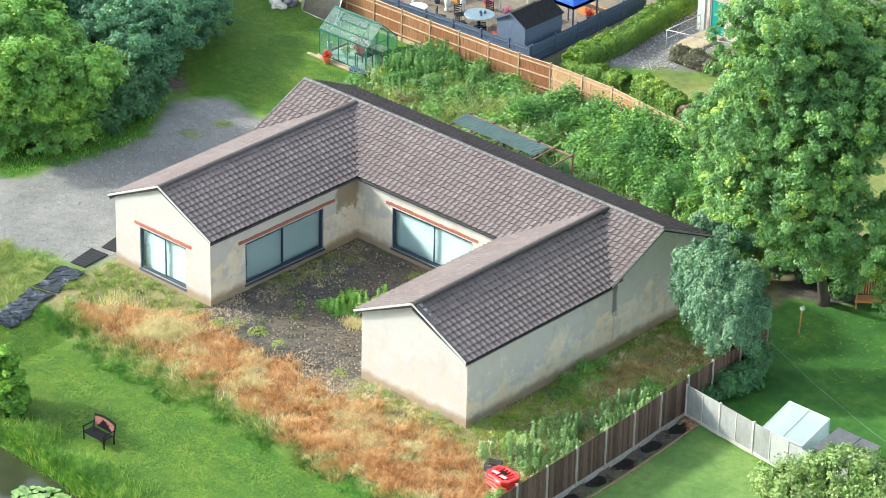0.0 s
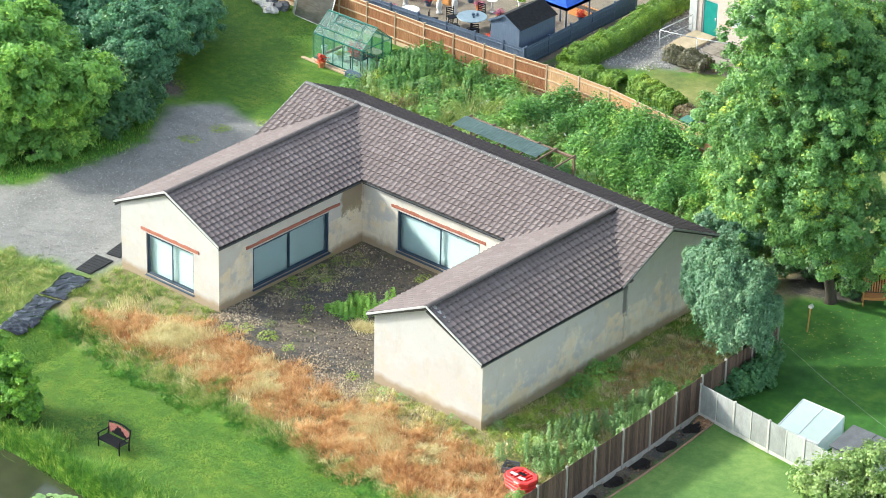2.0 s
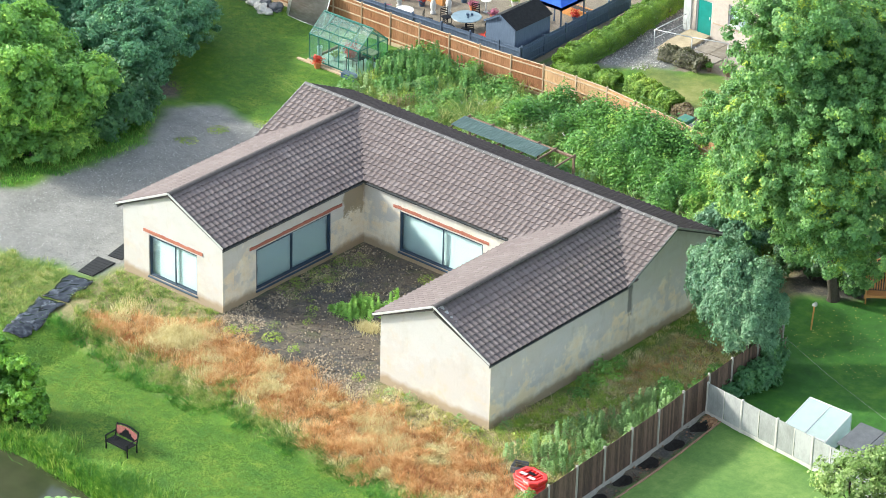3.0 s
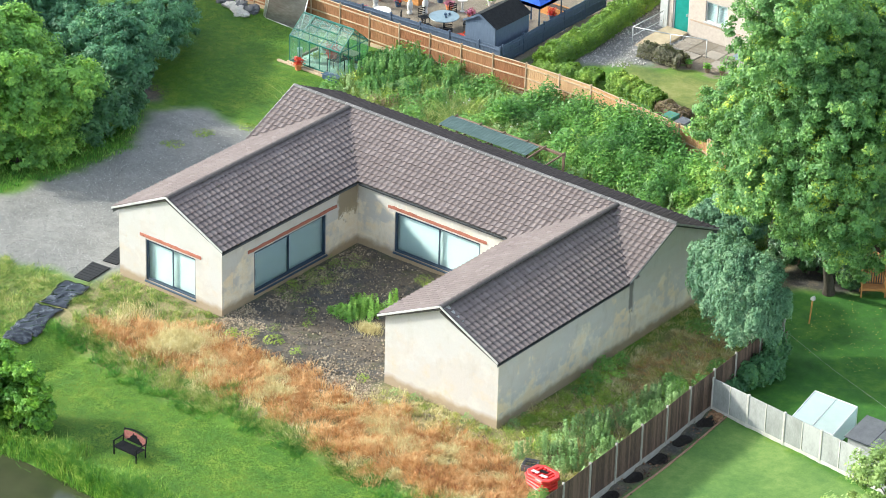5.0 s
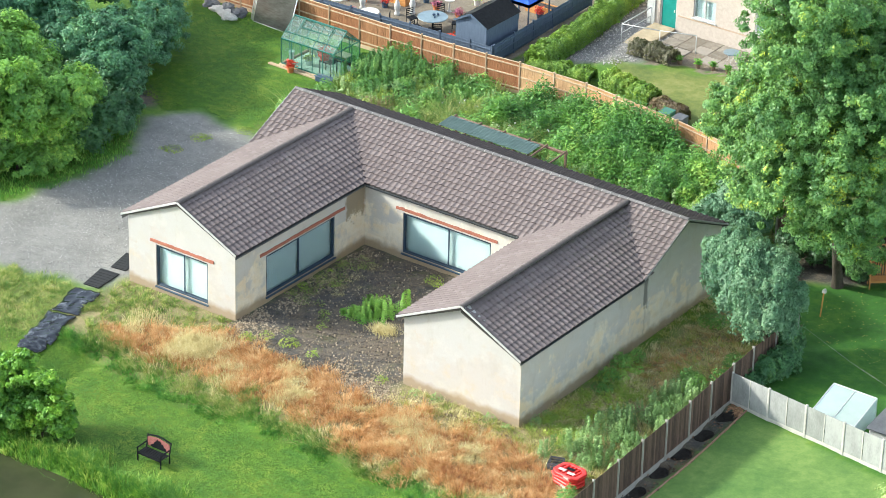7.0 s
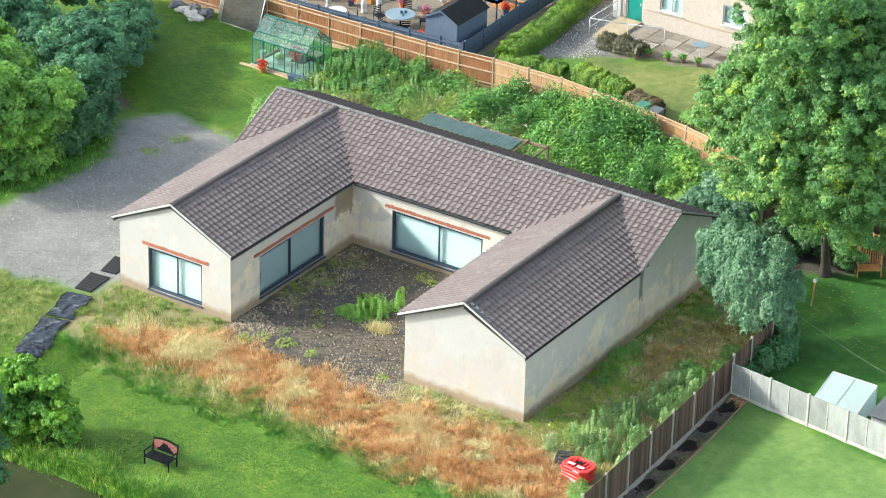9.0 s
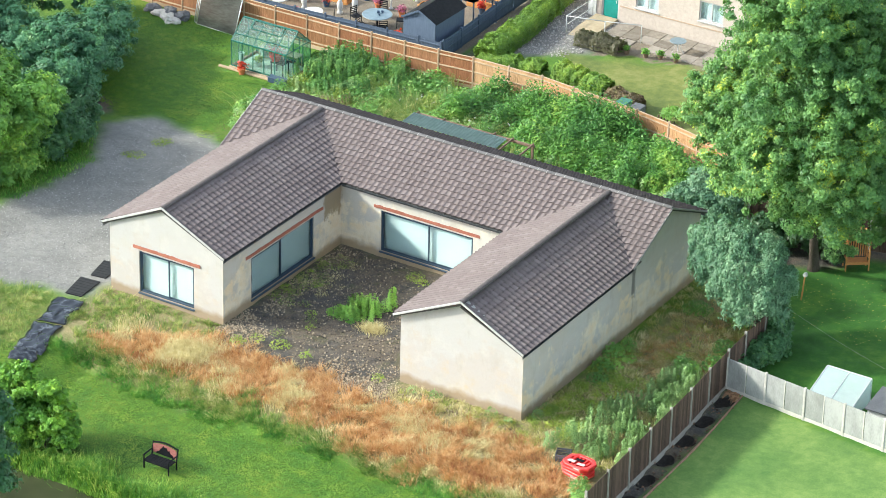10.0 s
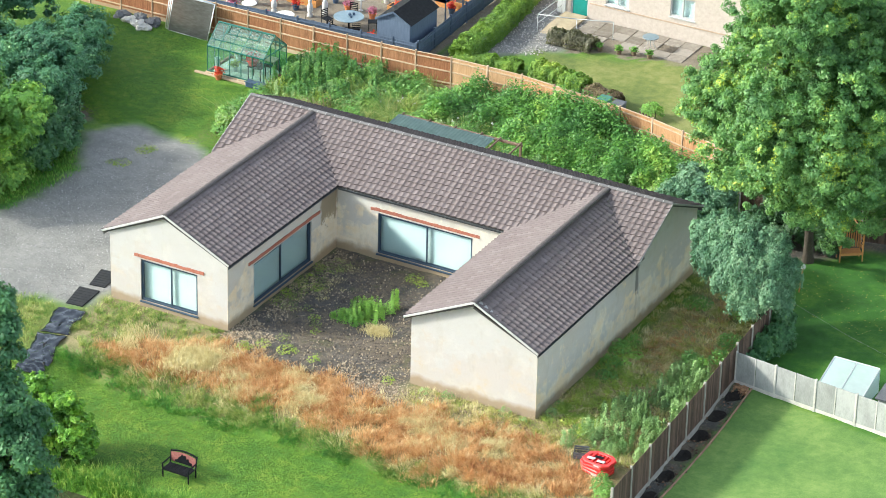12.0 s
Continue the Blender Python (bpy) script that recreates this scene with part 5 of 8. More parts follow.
def ground_sheeting():
    """A strip of black polythene laid over rough ground, wrinkled, its edges turned up."""
    t = empty("plastic_sheeting", "wrinkled black plastic sheeting laid over the verge", "sheeting")
    pieces = (((-7.45, -11.35), (-6.85, -13.5), 1.25), ((-6.85, -13.7), (-6.1, -16.1), 1.2), ((-6.15, -15.9), (-5.85, -16.9), 1.1))
    for k, (a, b, w) in enumerate(pieces):
        a, b = np.array(a), np.array(b)
        d = (b - a) / np.linalg.norm(b - a)
        s = np.array([-d[1], d[0]])
        bm = bmesh.new()
        nu, nv = 22, 12
        grid = []
        for i in range(nu):
            row = []
            for j in range(nv):
                f, g = i / (nu - 1), j / (nv - 1) - 0.0
                p = a + (b - a) * f + s * w * (g + 0.07 * math.sin(i * 0.33 + k * 2) * (1 if j > 5 else -0.6) + 0.015 * math.sin(i * 1.1 + k))
                z = float(ground_height(*p)) + 0.075 + 0.012 * k + 0.035 * math.sin(i * 0.9 + j * 0.55 + k) * math.sin(j * 0.8 + k * 2) + random.uniform(0, 0.006)
                row.append(bm.verts.new((p[0], p[1], z)))
            grid.append(row)
        under = [[bm.verts.new(v.co - Vector((0, 0, 0.03))) for v in row] for row in grid]
        for i in range(nu - 1):
            for j in range(nv - 1):
                bm.faces.new((grid[i][j], grid[i + 1][j], grid[i + 1][j + 1], grid[i][j + 1]))
        rim = [(i, 0) for i in range(nu)] + [(nu - 1, j) for j in range(1, nv)] + [(i, nv - 1) for i in range(nu - 2, -1, -1)] + [(0, j) for j in range(nv - 2, 0, -1)]
        for (i, j), (p, q) in zip(rim, rim[1:] + rim[:1]):
            bm.faces.new((grid[i][j], grid[p][q], under[p][q], under[i][j]))
        bmesh.ops.delete(bm, geom=[v for v in bm.verts if not v.link_faces], context="VERTS")
        bmesh.ops.recalc_face_normals(bm, faces=bm.faces)
        part("sheet", bm, M_SHEETING, t, smooth=True)
    return settle(t, (-6.5, -12.5, 0))


ground_sheeting()


def barrier_stack(x, y):
    """Red plastic barrier panels stacked flat, with white reflective plates."""
    t = empty("barrier_stack", "stack of red plastic barrier panels among dry grass", "barriers")
    for k in range(4):
        m = Matrix.Translation((x + random.uniform(-0.05, 0.05), y + random.uniform(-0.05, 0.05), 0.06 + 0.14 * k)) @ Matrix.Rotation(radians(-10 + random.uniform(-9, 9)), 4, "Z")
        bm = bmesh.new()
        # a moulded ring with clipped corners
        n = 8
        outer = [(0.66 * sx, 0.5 * sy) for sx, sy in ((-1, -0.55), (-0.6, -1), (0.6, -1), (1, -0.55), (1, 0.55), (0.6, 1), (-0.6, 1), (-1, 0.55))]
        rings = [[bm.verts.new(m @ Vector((px * f, py * f, pz))) for px, py in outer] for f, pz in ((0.97, 0.0), (1.0, 0.03), (1.0, 0.09), (0.95, 0.125), (0.74, 0.125), (0.70, 0.09), (0.70, 0.0))]
        for r0, r1 in zip(rings, rings[1:] + rings[:1]):
            for i in range(n):
                bm.faces.new((r0[i], r0[(i + 1) % n], r1[(i + 1) % n], r1[i]))
        bmesh.ops.recalc_face_normals(bm, faces=bm.faces)
        panel = part("panel", bm, M_RED, t)
        for q in range(5):
            xx = -0.36 + q * 0.18
            bm = bmesh.new()
            add_box(bm, (xx - 0.04, -0.36, 0.02), (xx + 0.04, 0.36, 0.11), 0.01, m)
            part("rib", bm, M_RED, panel)
        for sx in ((0.2,) if k in (0, 3) else ()):
            bm = bmesh.new()
            add_box(bm, (sx - 0.14, -0.512, 0.035), (sx + 0.14, -0.502, 0.085), 0.0, m)
            part("reflector", bm, M_WHITE, t, "white reflective plate")
    for sx, sy, c in ((-0.25, -0.12, M_WHITE), (0.22, -0.2, M_WHITE), (0.02, 0.08, M_BLACK)):
        part("top_plate", boxes(((x + sx - 0.17, y + sy - 0.08, 0.61), (x + sx + 0.17, y + sy + 0.08, 0.63)), bevel=0.004), c, t)
    return settle(t, (x, y, 0.03))


barrier_stack(19.0, -11.45)

# a small dark crate near the barriers
crate = empty("crate", "dark grey plastic crate among the weeds", "crate")
for k in range(4):
    bm = bmesh.new()
    m = Matrix.Translation((17.9, -10.75, 0)) @ Matrix.Rotation(radians(20 + 90 * k), 4, "Z")
    for q in range(3):
        add_box(bm, (-0.3, -0.3, 0.03 + q * 0.11), (0.3, -0.275, 0.11 + q * 0.11), 0.004, m)
    part("side", bm, M_TARP, crate)
part("base", boxes(((17.64, -11.0, 0.0), (18.16, -10.5, 0.03))), M_TARP, crate)
settle(crate, (17.9, -10.75, 0))


def greenhouse(x0, x1, y0, y1, eave, ridge_z):
    """A green-framed greenhouse: glazing bars, panes, a roof vent, standing on a timber base."""
    g = empty("greenhouse", "green aluminium greenhouse with glass panes on a timber base", "greenhouse")
    ym = (y0 + y1) / 2
    base = linked("base", None, g)
    for lo, hi in (((x0 - 0.6, y0 - 0.30, 0.0), (x1 + 0.1, y0 - 0.14, 0.09)), ((x0 - 0.08, y0 - 0.1, 0.0), (x1 + 0.08, y0 + 0.05, 0.12)), ((x0 - 0.08, y1 - 0.05, 0.0), (x1 + 0.08, y1 + 0.08, 0.12)),
                   ((x0 - 0.08, y0 + 0.05, 0.0), (x0 + 0.05, y1 - 0.05, 0.12)), ((x1 - 0.05, y0 + 0.05, 0.0), (x1 + 0.08, y1 - 0.05, 0.12))):
        part("sleeper", boxes((lo, hi), bevel=0.01), M_BROWNWOOD if lo[1] > y0 else M_PALEWOOD, base)
    nb = 5
    xs = np.linspace(x0, x1, nb + 1)
    for a, b in (((x0, y0), (x1, y0)), ((x0, y1), (x1, y1))):
        bm = beam(bmesh.new(), (a[0], a[1], eave), (b[0], b[1], eave), 0.06, 0.06)
        part("eaves_rail", bm, M_GREENALU, g)
        bm = beam(bmesh.new(), (a[0], a[1], 0.15), (b[0], b[1], 0.15), 0.05, 0.06)
        part("sill_rail", bm, M_GREENALU, g)
    part("ridge_bar", beam(bmesh.new(), (x0, ym, ridge_z), (x1, ym, ridge_z), 0.08, 0.06), M_GREENALU, g)
    for x in xs:
        for y in (y0, y1):
            part("glazing_bar", beam(bmesh.new(), (x, y, 0.12), (x, y, eave), 0.035, 0.035), M_GREENALU, g)
            part("roof_bar", beam(bmesh.new(), (x, y, eave), (x, ym, ridge_z), 0.035, 0.035), M_GREENALU, g)
    for x in (x0, x1):
        for s in (0.3, 0.7):
            y = y0 + (y1 - y0) * s
            part("glazing_bar", beam(bmesh.new(), (x, y, 0.12), (x, y, eave + (ridge_z - eave) * 0.6), 0.035, 0.035), M_GREENALU, g)
        part("gable_rail", beam(bmesh.new(), (x, y0, eave), (x, y1, eave), 0.035, 0.035), M_GREENALU, g)
        bm = bmesh.new()
        prism(bm, [(y0 + 0.03, 0.18), (y1 - 0.03, 0.18), (y1 - 0.03, eave), (ym, ridge_z - 0.05), (y0 + 0.03, eave)], 0, x - 0.004, x + 0.004)
        part("pane", bm, M_GHGLASS, g)
    for a, b in zip(xs, xs[1:]):
        for y in (y0, y1):
            part("pane", boxes(((a + 0.02, y - 0.003, 0.18), (b - 0.02, y + 0.003, eave - 0.03))), M_GHGLASS, g)
            bm = bmesh.new()
            q = [bm.verts.new(p) for p in ((a + 0.02, y, eave + 0.02), (b - 0.02, y, eave + 0.02), (b - 0.02, ym, ridge_z), (a + 0.02, ym, ridge_z))]
            f = bm.faces.new(q)
            bmesh.ops.solidify(bm, geom=[f], thickness=0.004)
            part("roof_pane", bm, M_GHROOF, g)
    d = Vector((0, ym - y0, ridge_z - eave))
    up = Vector((0, -d.z, d.y)).normalized() * 0.05
    vent = linked("roof_vent", None, g)
    p0, p1 = Vector((xs[1] + 0.1, y0, eave)) + d * 0.62 + up, Vector((xs[4] - 0.1, y0, eave)) + d * 0.62 + up
    p2, p3 = p1 + d * 0.34, p0 + d * 0.34
    for a, b in ((p0, p1), (p1, p2), (p2, p3), (p3, p0)):
        part("vent_bar", beam(bmesh.new(), a, b, 0.04, 0.03), M_GREENALU, vent)
    part("lower_roof_rail", beam(bmesh.new(), Vector((x0, y0, eave)) + d * 0.30 + up * 0.6, Vector((x1, y0, eave)) + d * 0.30 + up * 0.6, 0.05, 0.03), M_GREENALU, g)
    return settle(g, ((x0 + x1) / 2, ym, 0))


greenhouse(-15.25, -11.94, 13.1, 15.3, 1.5, 2.4)


def flower_pot(x, y, r, h, mat_used, label, plant=None, z=0.0, name="flower_pot"):
    p = empty(name, label, "pot")
    bm = lathe(bmesh.new(), [(r * 0.7, z), (r * 0.95, z + h * 0.85), (r * 1.1, z + h * 0.86), (r * 1.1, z + h), (r * 0.95, z + h), (r * 0.9, z + h * 0.9)], (x, y, 0), 14)
    part("pot", bm, mat_used, p, smooth=False)
    if plant:
        pts = rng.normal(0, 1, (150, 3)) * np.array([r, r, r * 0.8]) * 0.6 + np.array([x, y, z + h + r * 0.6])
        tagged(soup("plant", leaves_at(pts, np.tile([0, 0, 1.0], (150, 1)), 0.11, 0.8), LEAF_FACES, plant, p), kind="stuff")
    return settle(p, (x, y, z))


M_YPLANT = leafy("pale_yellow_plant", (0.35, 0.38, 0.10), (0.55, 0.52, 0.2), None)
M_REDFLOWER = leafy("red_flowers", (0.55, 0.02, 0.02), (0.75, 0.05, 0.04), None, 0.6, 0.2)
flower_pot(-14.35, 12.72, 0.2, 0.34, M_TERRA, "orange plastic pot beside the greenhouse", M_REDFLOWER)
gh_floor = empty("greenhouse_floor", "pale concrete slabs inside the greenhouse", "paving", kind="structure")
for k in range(5):
    for q in range(3):
        part("slab", boxes(((-15.1 + 0.62 * k, 13.25 + 0.64 * q, 0.0), (-14.5 + 0.62 * k, 13.87 + 0.64 * q, 0.05 + 0.01 * ((k + q) % 2))), bevel=0.006), M_CONC, gh_floor)
settle(gh_floor, (-13.6, 14.2, 0))
staging = empty("greenhouse_bench", "pale staging shelf inside the greenhouse", "shelf")
part("shelf_top", boxes(((-14.6, 14.5, 0.72), (-12.2, 15.1, 0.76)), bevel=0.004), M_PALEWOOD, staging)
for x in (-14.55, -13.4, -12.25):
    part("leg", boxes(((x - 0.025, 14.55, 0.0), (x + 0.025, 14.6, 0.72))), M_PALEWOOD, staging)
    part("leg", boxes(((x - 0.025, 15.0, 0.0), (x + 0.025, 15.05, 0.72))), M_PALEWOOD, staging)
settle(staging, (-13.4, 14.8, 0))
flower_pot(-12.95, 13.7, 0.30, 0.34, M_RED, "big red pot of red flowers in the greenhouse", M_REDFLOWER, 0.75)
flower_pot(-13.7, 14.7, 0.15, 0.24, M_WHITE, "white pot in the greenhouse", M_LIME, 0.76)
flower_pot(-14.1, 13.9, 0.18, 0.32, M_WHITE, "white tub on the greenhouse floor", M_YPLANT, 0.06)
flower_pot(-14.5, 14.9, 0.2, 0.5, M_WHITE, "tall white tub on the greenhouse floor", M_YPLANT, 0.06)
flower_pot(-14.9, 13.5, 0.14, 0.7, M_WHITE, "tall white tub in the greenhouse corner", None, 0.06)
pot_table = empty("potting_table", "small dark table inside the greenhouse", "table")
part("tabletop", boxes(((-13.1, 13.4, 0.71), (-12.3, 14.0, 0.75)), bevel=0.004), M_BLACK, pot_table)
for x in (-13.05, -12.35):
    for y in (13.45, 13.95):
        part("leg", boxes(((x - 0.02, y - 0.02, 0), (x + 0.02, y + 0.02, 0.71))), M_BLACK, pot_table)
settle(pot_table, (-12.7, 13.7, 0))
M_BLUEPLASTIC = plain("dark_blue_plastic", (0.03, 0.06, 0.11), (0.06, 0.10, 0.16), 5, 0.4)
trough = empty("planter_trough", "dark blue plastic trough beside the greenhouse", "trough")
bm = boxes(((-12.75, 12.66, 0.0), (-11.7, 12.98, 0.28)), bevel=0.03)
part("trough", bm, M_BLUEPLASTIC, trough)
part("rim", boxes(((-12.79, 12.62, 0.27), (-11.66, 12.70, 0.31)), ((-12.79, 12.94, 0.27), (-11.66, 13.02, 0.31)), bevel=0.008), M_BLUEPLASTIC, trough)
settle(trough, (-12.2, 12.8, 0))


def lean_to():
    """An old timber frame with a green-grey corrugated sheet over part of it."""
    t = empty("timber_shelter", "brown timber frame half roofed with green-grey sheeting", "shelter")
    for x in (-2.3, -0.2, 1.9, 4.0):
        part("post", boxes(((x - 0.05, 10.2, -0.05), (x + 0.05, 10.3, 1.9)), bevel=0.008), M_BROWNWOOD, t)
        part("post", boxes(((x - 0.05, 8.7, -0.05), (x + 0.05, 8.8, 1.8)), bevel=0.008), M_BROWNWOOD, t)
    part("beam", boxes(((-2.45, 10.19, 1.9), (4.1, 10.31, 2.02)), bevel=0.01), M_BROWNWOOD, t)
    part("beam", boxes(((-2.45, 8.69, 1.8), (4.1, 8.81, 1.92)), bevel=0.01), M_BROWNWOOD, t)
    for x in (-2.35, -0.9, 0.5, 1.9, 2.9, 4.0):
        part("rafter", beam(bmesh.new(), (x, 8.6, 1.94), (x, 10.35, 2.05), 0.06, 0.09, 0.006), M_BROWNWOOD, t)
    bm = bmesh.new()
    n = 90
    cols = []
    for k in range(n + 1):
        x = -2.45 + 5.2 * k / n
        w = 0.006 * math.sin(k * 2 * math.pi / 3)
        cols.append([bm.verts.new((x, 8.95, 2.03 + w)), bm.verts.new((x, 10.02, 2.105 + w))])
    fs = [bm.faces.new((a[0], b[0], b[1], a[1])) for a, b in zip(cols, cols[1:])]
    bmesh.ops.solidify(bm, geom=fs, thickness=0.004)
    part("roof_sheet", bm, M_ROOFSHEET, t, "green-grey corrugated sheet")
    return settle(t, (0.8, 9.5, 0))


lean_to()


def cold_frame():
    """A low glazed frame of clear twin-wall sheet behind the white fence."""
    t = empty("cold_frame", "clear polycarbonate cold frame on the lawn behind a white fence", "cold frame")
    x0, x1, y0, y1, zf, zb = 24.25, 26.3, -1.35, 0.45, 0.62, 1.15
    q = lambda x, y: (x, y, zf + (zb - zf) * (y - y0) / (y1 - y0))
    bm = bmesh.new()
    vs = [bm.verts.new(q(*p)) for p in ((x0, y0), (x1, y0), (x1, y1), (x0, y1))]
    bmesh.ops.solidify(bm, geom=[bm.faces.new(vs)], thickness=0.012)
    part("lid", bm, M_POLYC, t)
    for a, b in (((x0, y0), (x1, y0)), ((x1, y0), (x1, y1)), ((x1, y1), (x0, y1)), ((x0, y1), (x0, y0)), (((x0 + x1) / 2, y0), ((x0 + x1) / 2, y1))):
        part("frame_bar", beam(bmesh.new(), q(*a), q(*b), 0.05, 0.05, 0.006), M_ALU, t)
    for x, y in ((x0, y0), (x1, y0), (x1, y1), (x0, y1)):
        part("corner_post", beam(bmesh.new(), (x, y, -0.03), q(x, y), 0.05, 0.05), M_ALU, t)
    bm = bmesh.new()
    prism(bm, [(y0, 0.0), (y1, 0.0), (y1, zb - 0.03), (y0, zf - 0.03)], 0, x1 - 0.006, x1 + 0.006)
    part("side_pane", bm, M_POLYC, t)
    bm = bmesh.new()
    prism(bm, [(y0, 0.0), (y1, 0.0), (y1, zb - 0.03), (y0, zf - 0.03)], 0, x0 - 0.006, x0 + 0.006)
    part("side_pane", bm, M_POLYC, t)
    part("front_pane", boxes(((x0 + 0.03, y0 - 0.006, 0.0), (x1 - 0.03, y0 + 0.006, zf - 0.03))), M_POLYC, t)
    return settle(t, (25.4, -0.5, 0))


cold_frame()

# a low white storage box with a dark lid beside the cold frame
cover = empty("storage_box", "low white storage box with a dark grey sloping lid", "box")
part("body", boxes(((26.95, -1.25, -0.02), (28.9, 0.25, 0.72)), bevel=0.02), M_VERGE, cover)
bm = bmesh.new()
prism(bm, [(-1.35, 0.74), (0.35, 0.98), (0.35, 1.03), (-1.35, 0.79)], 0, 26.85, 28.0)
part("lid", bm, M_TARP, cover, "dark grey lid")
bm = bmesh.new()
prism(bm, [(-1.35, 0.735), (0.35, 0.975), (0.35, 1.025), (-1.35, 0.785)], 0, 28.03, 29.0)
part("lid", bm, M_TARP, cover, "dark grey lid")
for x in (27.0, 28.8):
    part("back_rail", boxes(((x - 0.03, 0.2, 0.70), (x + 0.03, 0.24, 0.97))), M_TARP, cover)
settle(cover, (27.9, -0.5, 0))

# a leaning bird-table post on the shady lawn
bird = empty("bird_post", "leaning wooden post with a small white bird box", "post")
part("post", beam(bmesh.new(), (19.8, 7.05, -0.05), (19.92, 7.0, 1.25), 0.055, 0.055, 0.006), M_TANWOOD, bird)
bm = bmesh.new()
prism(bm, [(19.85, 1.25), (20.02, 1.25), (20.02, 1.36), (19.93, 1.44), (19.85, 1.36)], 1, 6.92, 7.08)
part("box", bm, M_WHITE, bird, "small white bird box")
settle(bird, (19.8, 7.05, 0))


def arbour(x, y, ang):
    """A timber seat inside a slatted arbour with a pitched open top."""
    t = empty("garden_arbour", "orange varnished timber arbour seat under the trees", "arbour")
    m = Matrix.Translation((x, y, 0)) @ Matrix.Rotation(radians(ang), 4, "Z")
    def bar(name, lo, hi):
        bm = bmesh.new()
        add_box(bm, lo, hi, 0.006, m)
        part(name, bm, M_TANWOOD, t)
    for sx in (-0.56, 0.50):
        bar("post", (sx, -0.30, -0.02), (sx + 0.06, -0.24, 1.72))
        bar("post", (sx, 0.24, -0.02), (sx + 0.06, 0.30, 1.72))
        bar("armrest", (sx - 0.02, -0.24, 0.64), (sx + 0.08, 0.24, 0.68))
        bar("side_rail", (sx, -0.30, 1.72), (sx + 0.06, 0.30, 1.78))
        for k in range(4):
            bar("side_slat", (sx + 0.02, -0.24, 0.84 + 0.2 * k), (sx + 0.04, 0.24, 0.90 + 0.2 * k))
    for y0 in (-0.27, 0.27):
        for sx in (-1, 1):
            part("top_rafter", beam(bmesh.new(), m @ Vector((sx * 0.56, y0, 1.74)), m @ Vector((0, y0, 2.02)), 0.05, 0.06, 0.006), M_TANWOOD, t)
    for k in range(4):
        u = -0.42 + 0.28 * k
        bar("top_slat", (u - 0.03, -0.36, 1.80 + 0.2 * (1 - abs(u) / 0.56)), (u + 0.03, 0.36, 1.83 + 0.2 * (1 - abs(u) / 0.56)))
    for k in range(5):
        bar("slat", (-0.5, -0.26 + k * 0.105, 0.42), (0.5, -0.17 + k * 0.105, 0.45))
    for k in range(9):
        bar("back_slat", (-0.47 + 0.11 * k, 0.26, 0.48), (-0.41 + 0.11 * k, 0.28, 1.72))
    bar("apron", (-0.5, -0.285, 0.33), (0.5, -0.265, 0.43))
    return settle(t, (x, y, 0))


arbour(20.5, 11.15, 38)

# the planted bed along the dark fence: its edging
edging = empty("lawn_edging", "thin terracotta-coloured edging along the artificial lawn", "edging")
pts = [(21.62, -2.1), (21.72, -3.4), (21.88, -5.2), (22.0, -7.2), (22.08, -9.2), (22.12, -11.5), (22.1, -14.0), (22.05, -17)]
for a, b in zip(pts, pts[1:]):
    part("edging_strip", beam(bmesh.new(), (*a, 0.03), (*b, 0.03), 0.06, 0.10, 0.006), plain("edging_brown", (0.24, 0.14, 0.09), (0.36, 0.22, 0.15), 5, 0.85) if a == pts[0] else edging.children[0].data.materials[0], edging)
settle(edging, (21.62, -2.1, 0))
for k in range(7):
    x, y = 21.14 + 0.085 * k, -2.9 - 1.85 * k
    pit = empty("planting_pit", "dark compost in a planting pit by the fence, pit shade included", "compost", "planting pits in the bed")
    bm = bmesh.new()
    n, q = 16, 5
    rings = [[bm.verts.new((x + r * 0.36 * math.cos(t) * (1 + 0.15 * math.sin(3 * t + k)), y + r * 0.52 * math.sin(t) * (1 + 0.1 * math.sin(2 * t + k)), -0.40 + 0.07 * r * r + 0.16 * r ** 4 + random.uniform(-0.015, 0.015) + 0.10)) for t in np.linspace(0, 2 * math.pi, n + 1)[:-1]] for r in np.linspace(1.0, 0.12, q)]
    for p, c in zip(rings, rings[1:]):
        for i in range(n):
            bm.faces.new((p[i], p[(i + 1) % n], c[(i + 1) % n], c[i]))
    bm.faces.new(rings[-1])
    low_ring = [bm.verts.new(v.co - Vector((0, 0, 0.25))) for v in rings[0]]
    for i in range(n):
        bm.faces.new((low_ring[i], low_ring[(i + 1) % n], rings[0][(i + 1) % n], rings[0][i]))
    bm.faces.new(low_ring[::-1])
    bmesh.ops.recalc_face_normals(bm, faces=bm.faces)
    part("soil", bm, M_PIT, pit, smooth=True)
    settle(pit, (x, y, -0.35))

# a cord strung across the shady lawn
cord = empty("washing_line", "thin pale cord strung across the lawn", "cord")
part("line", tube(bmesh.new(), [(20.9, 3.4, 1.5), (24.0, 2.2, 1.32), (27.5, 0.9, 1.3), (33.0, -1.2, 1.6)], [0.004] * 4, 5), M_GREYTRIM, cord)
for x, y, h in ((20.9, 3.4, 1.52), (33.0, -1.2, 1.62)):
    part("post", boxes(((x - 0.03, y - 0.03, -0.05), (x + 0.03, y + 0.03, h)), bevel=0.005), M_BROWNWOOD, cord)
settle(cord, (20.9, 3.4, 0))
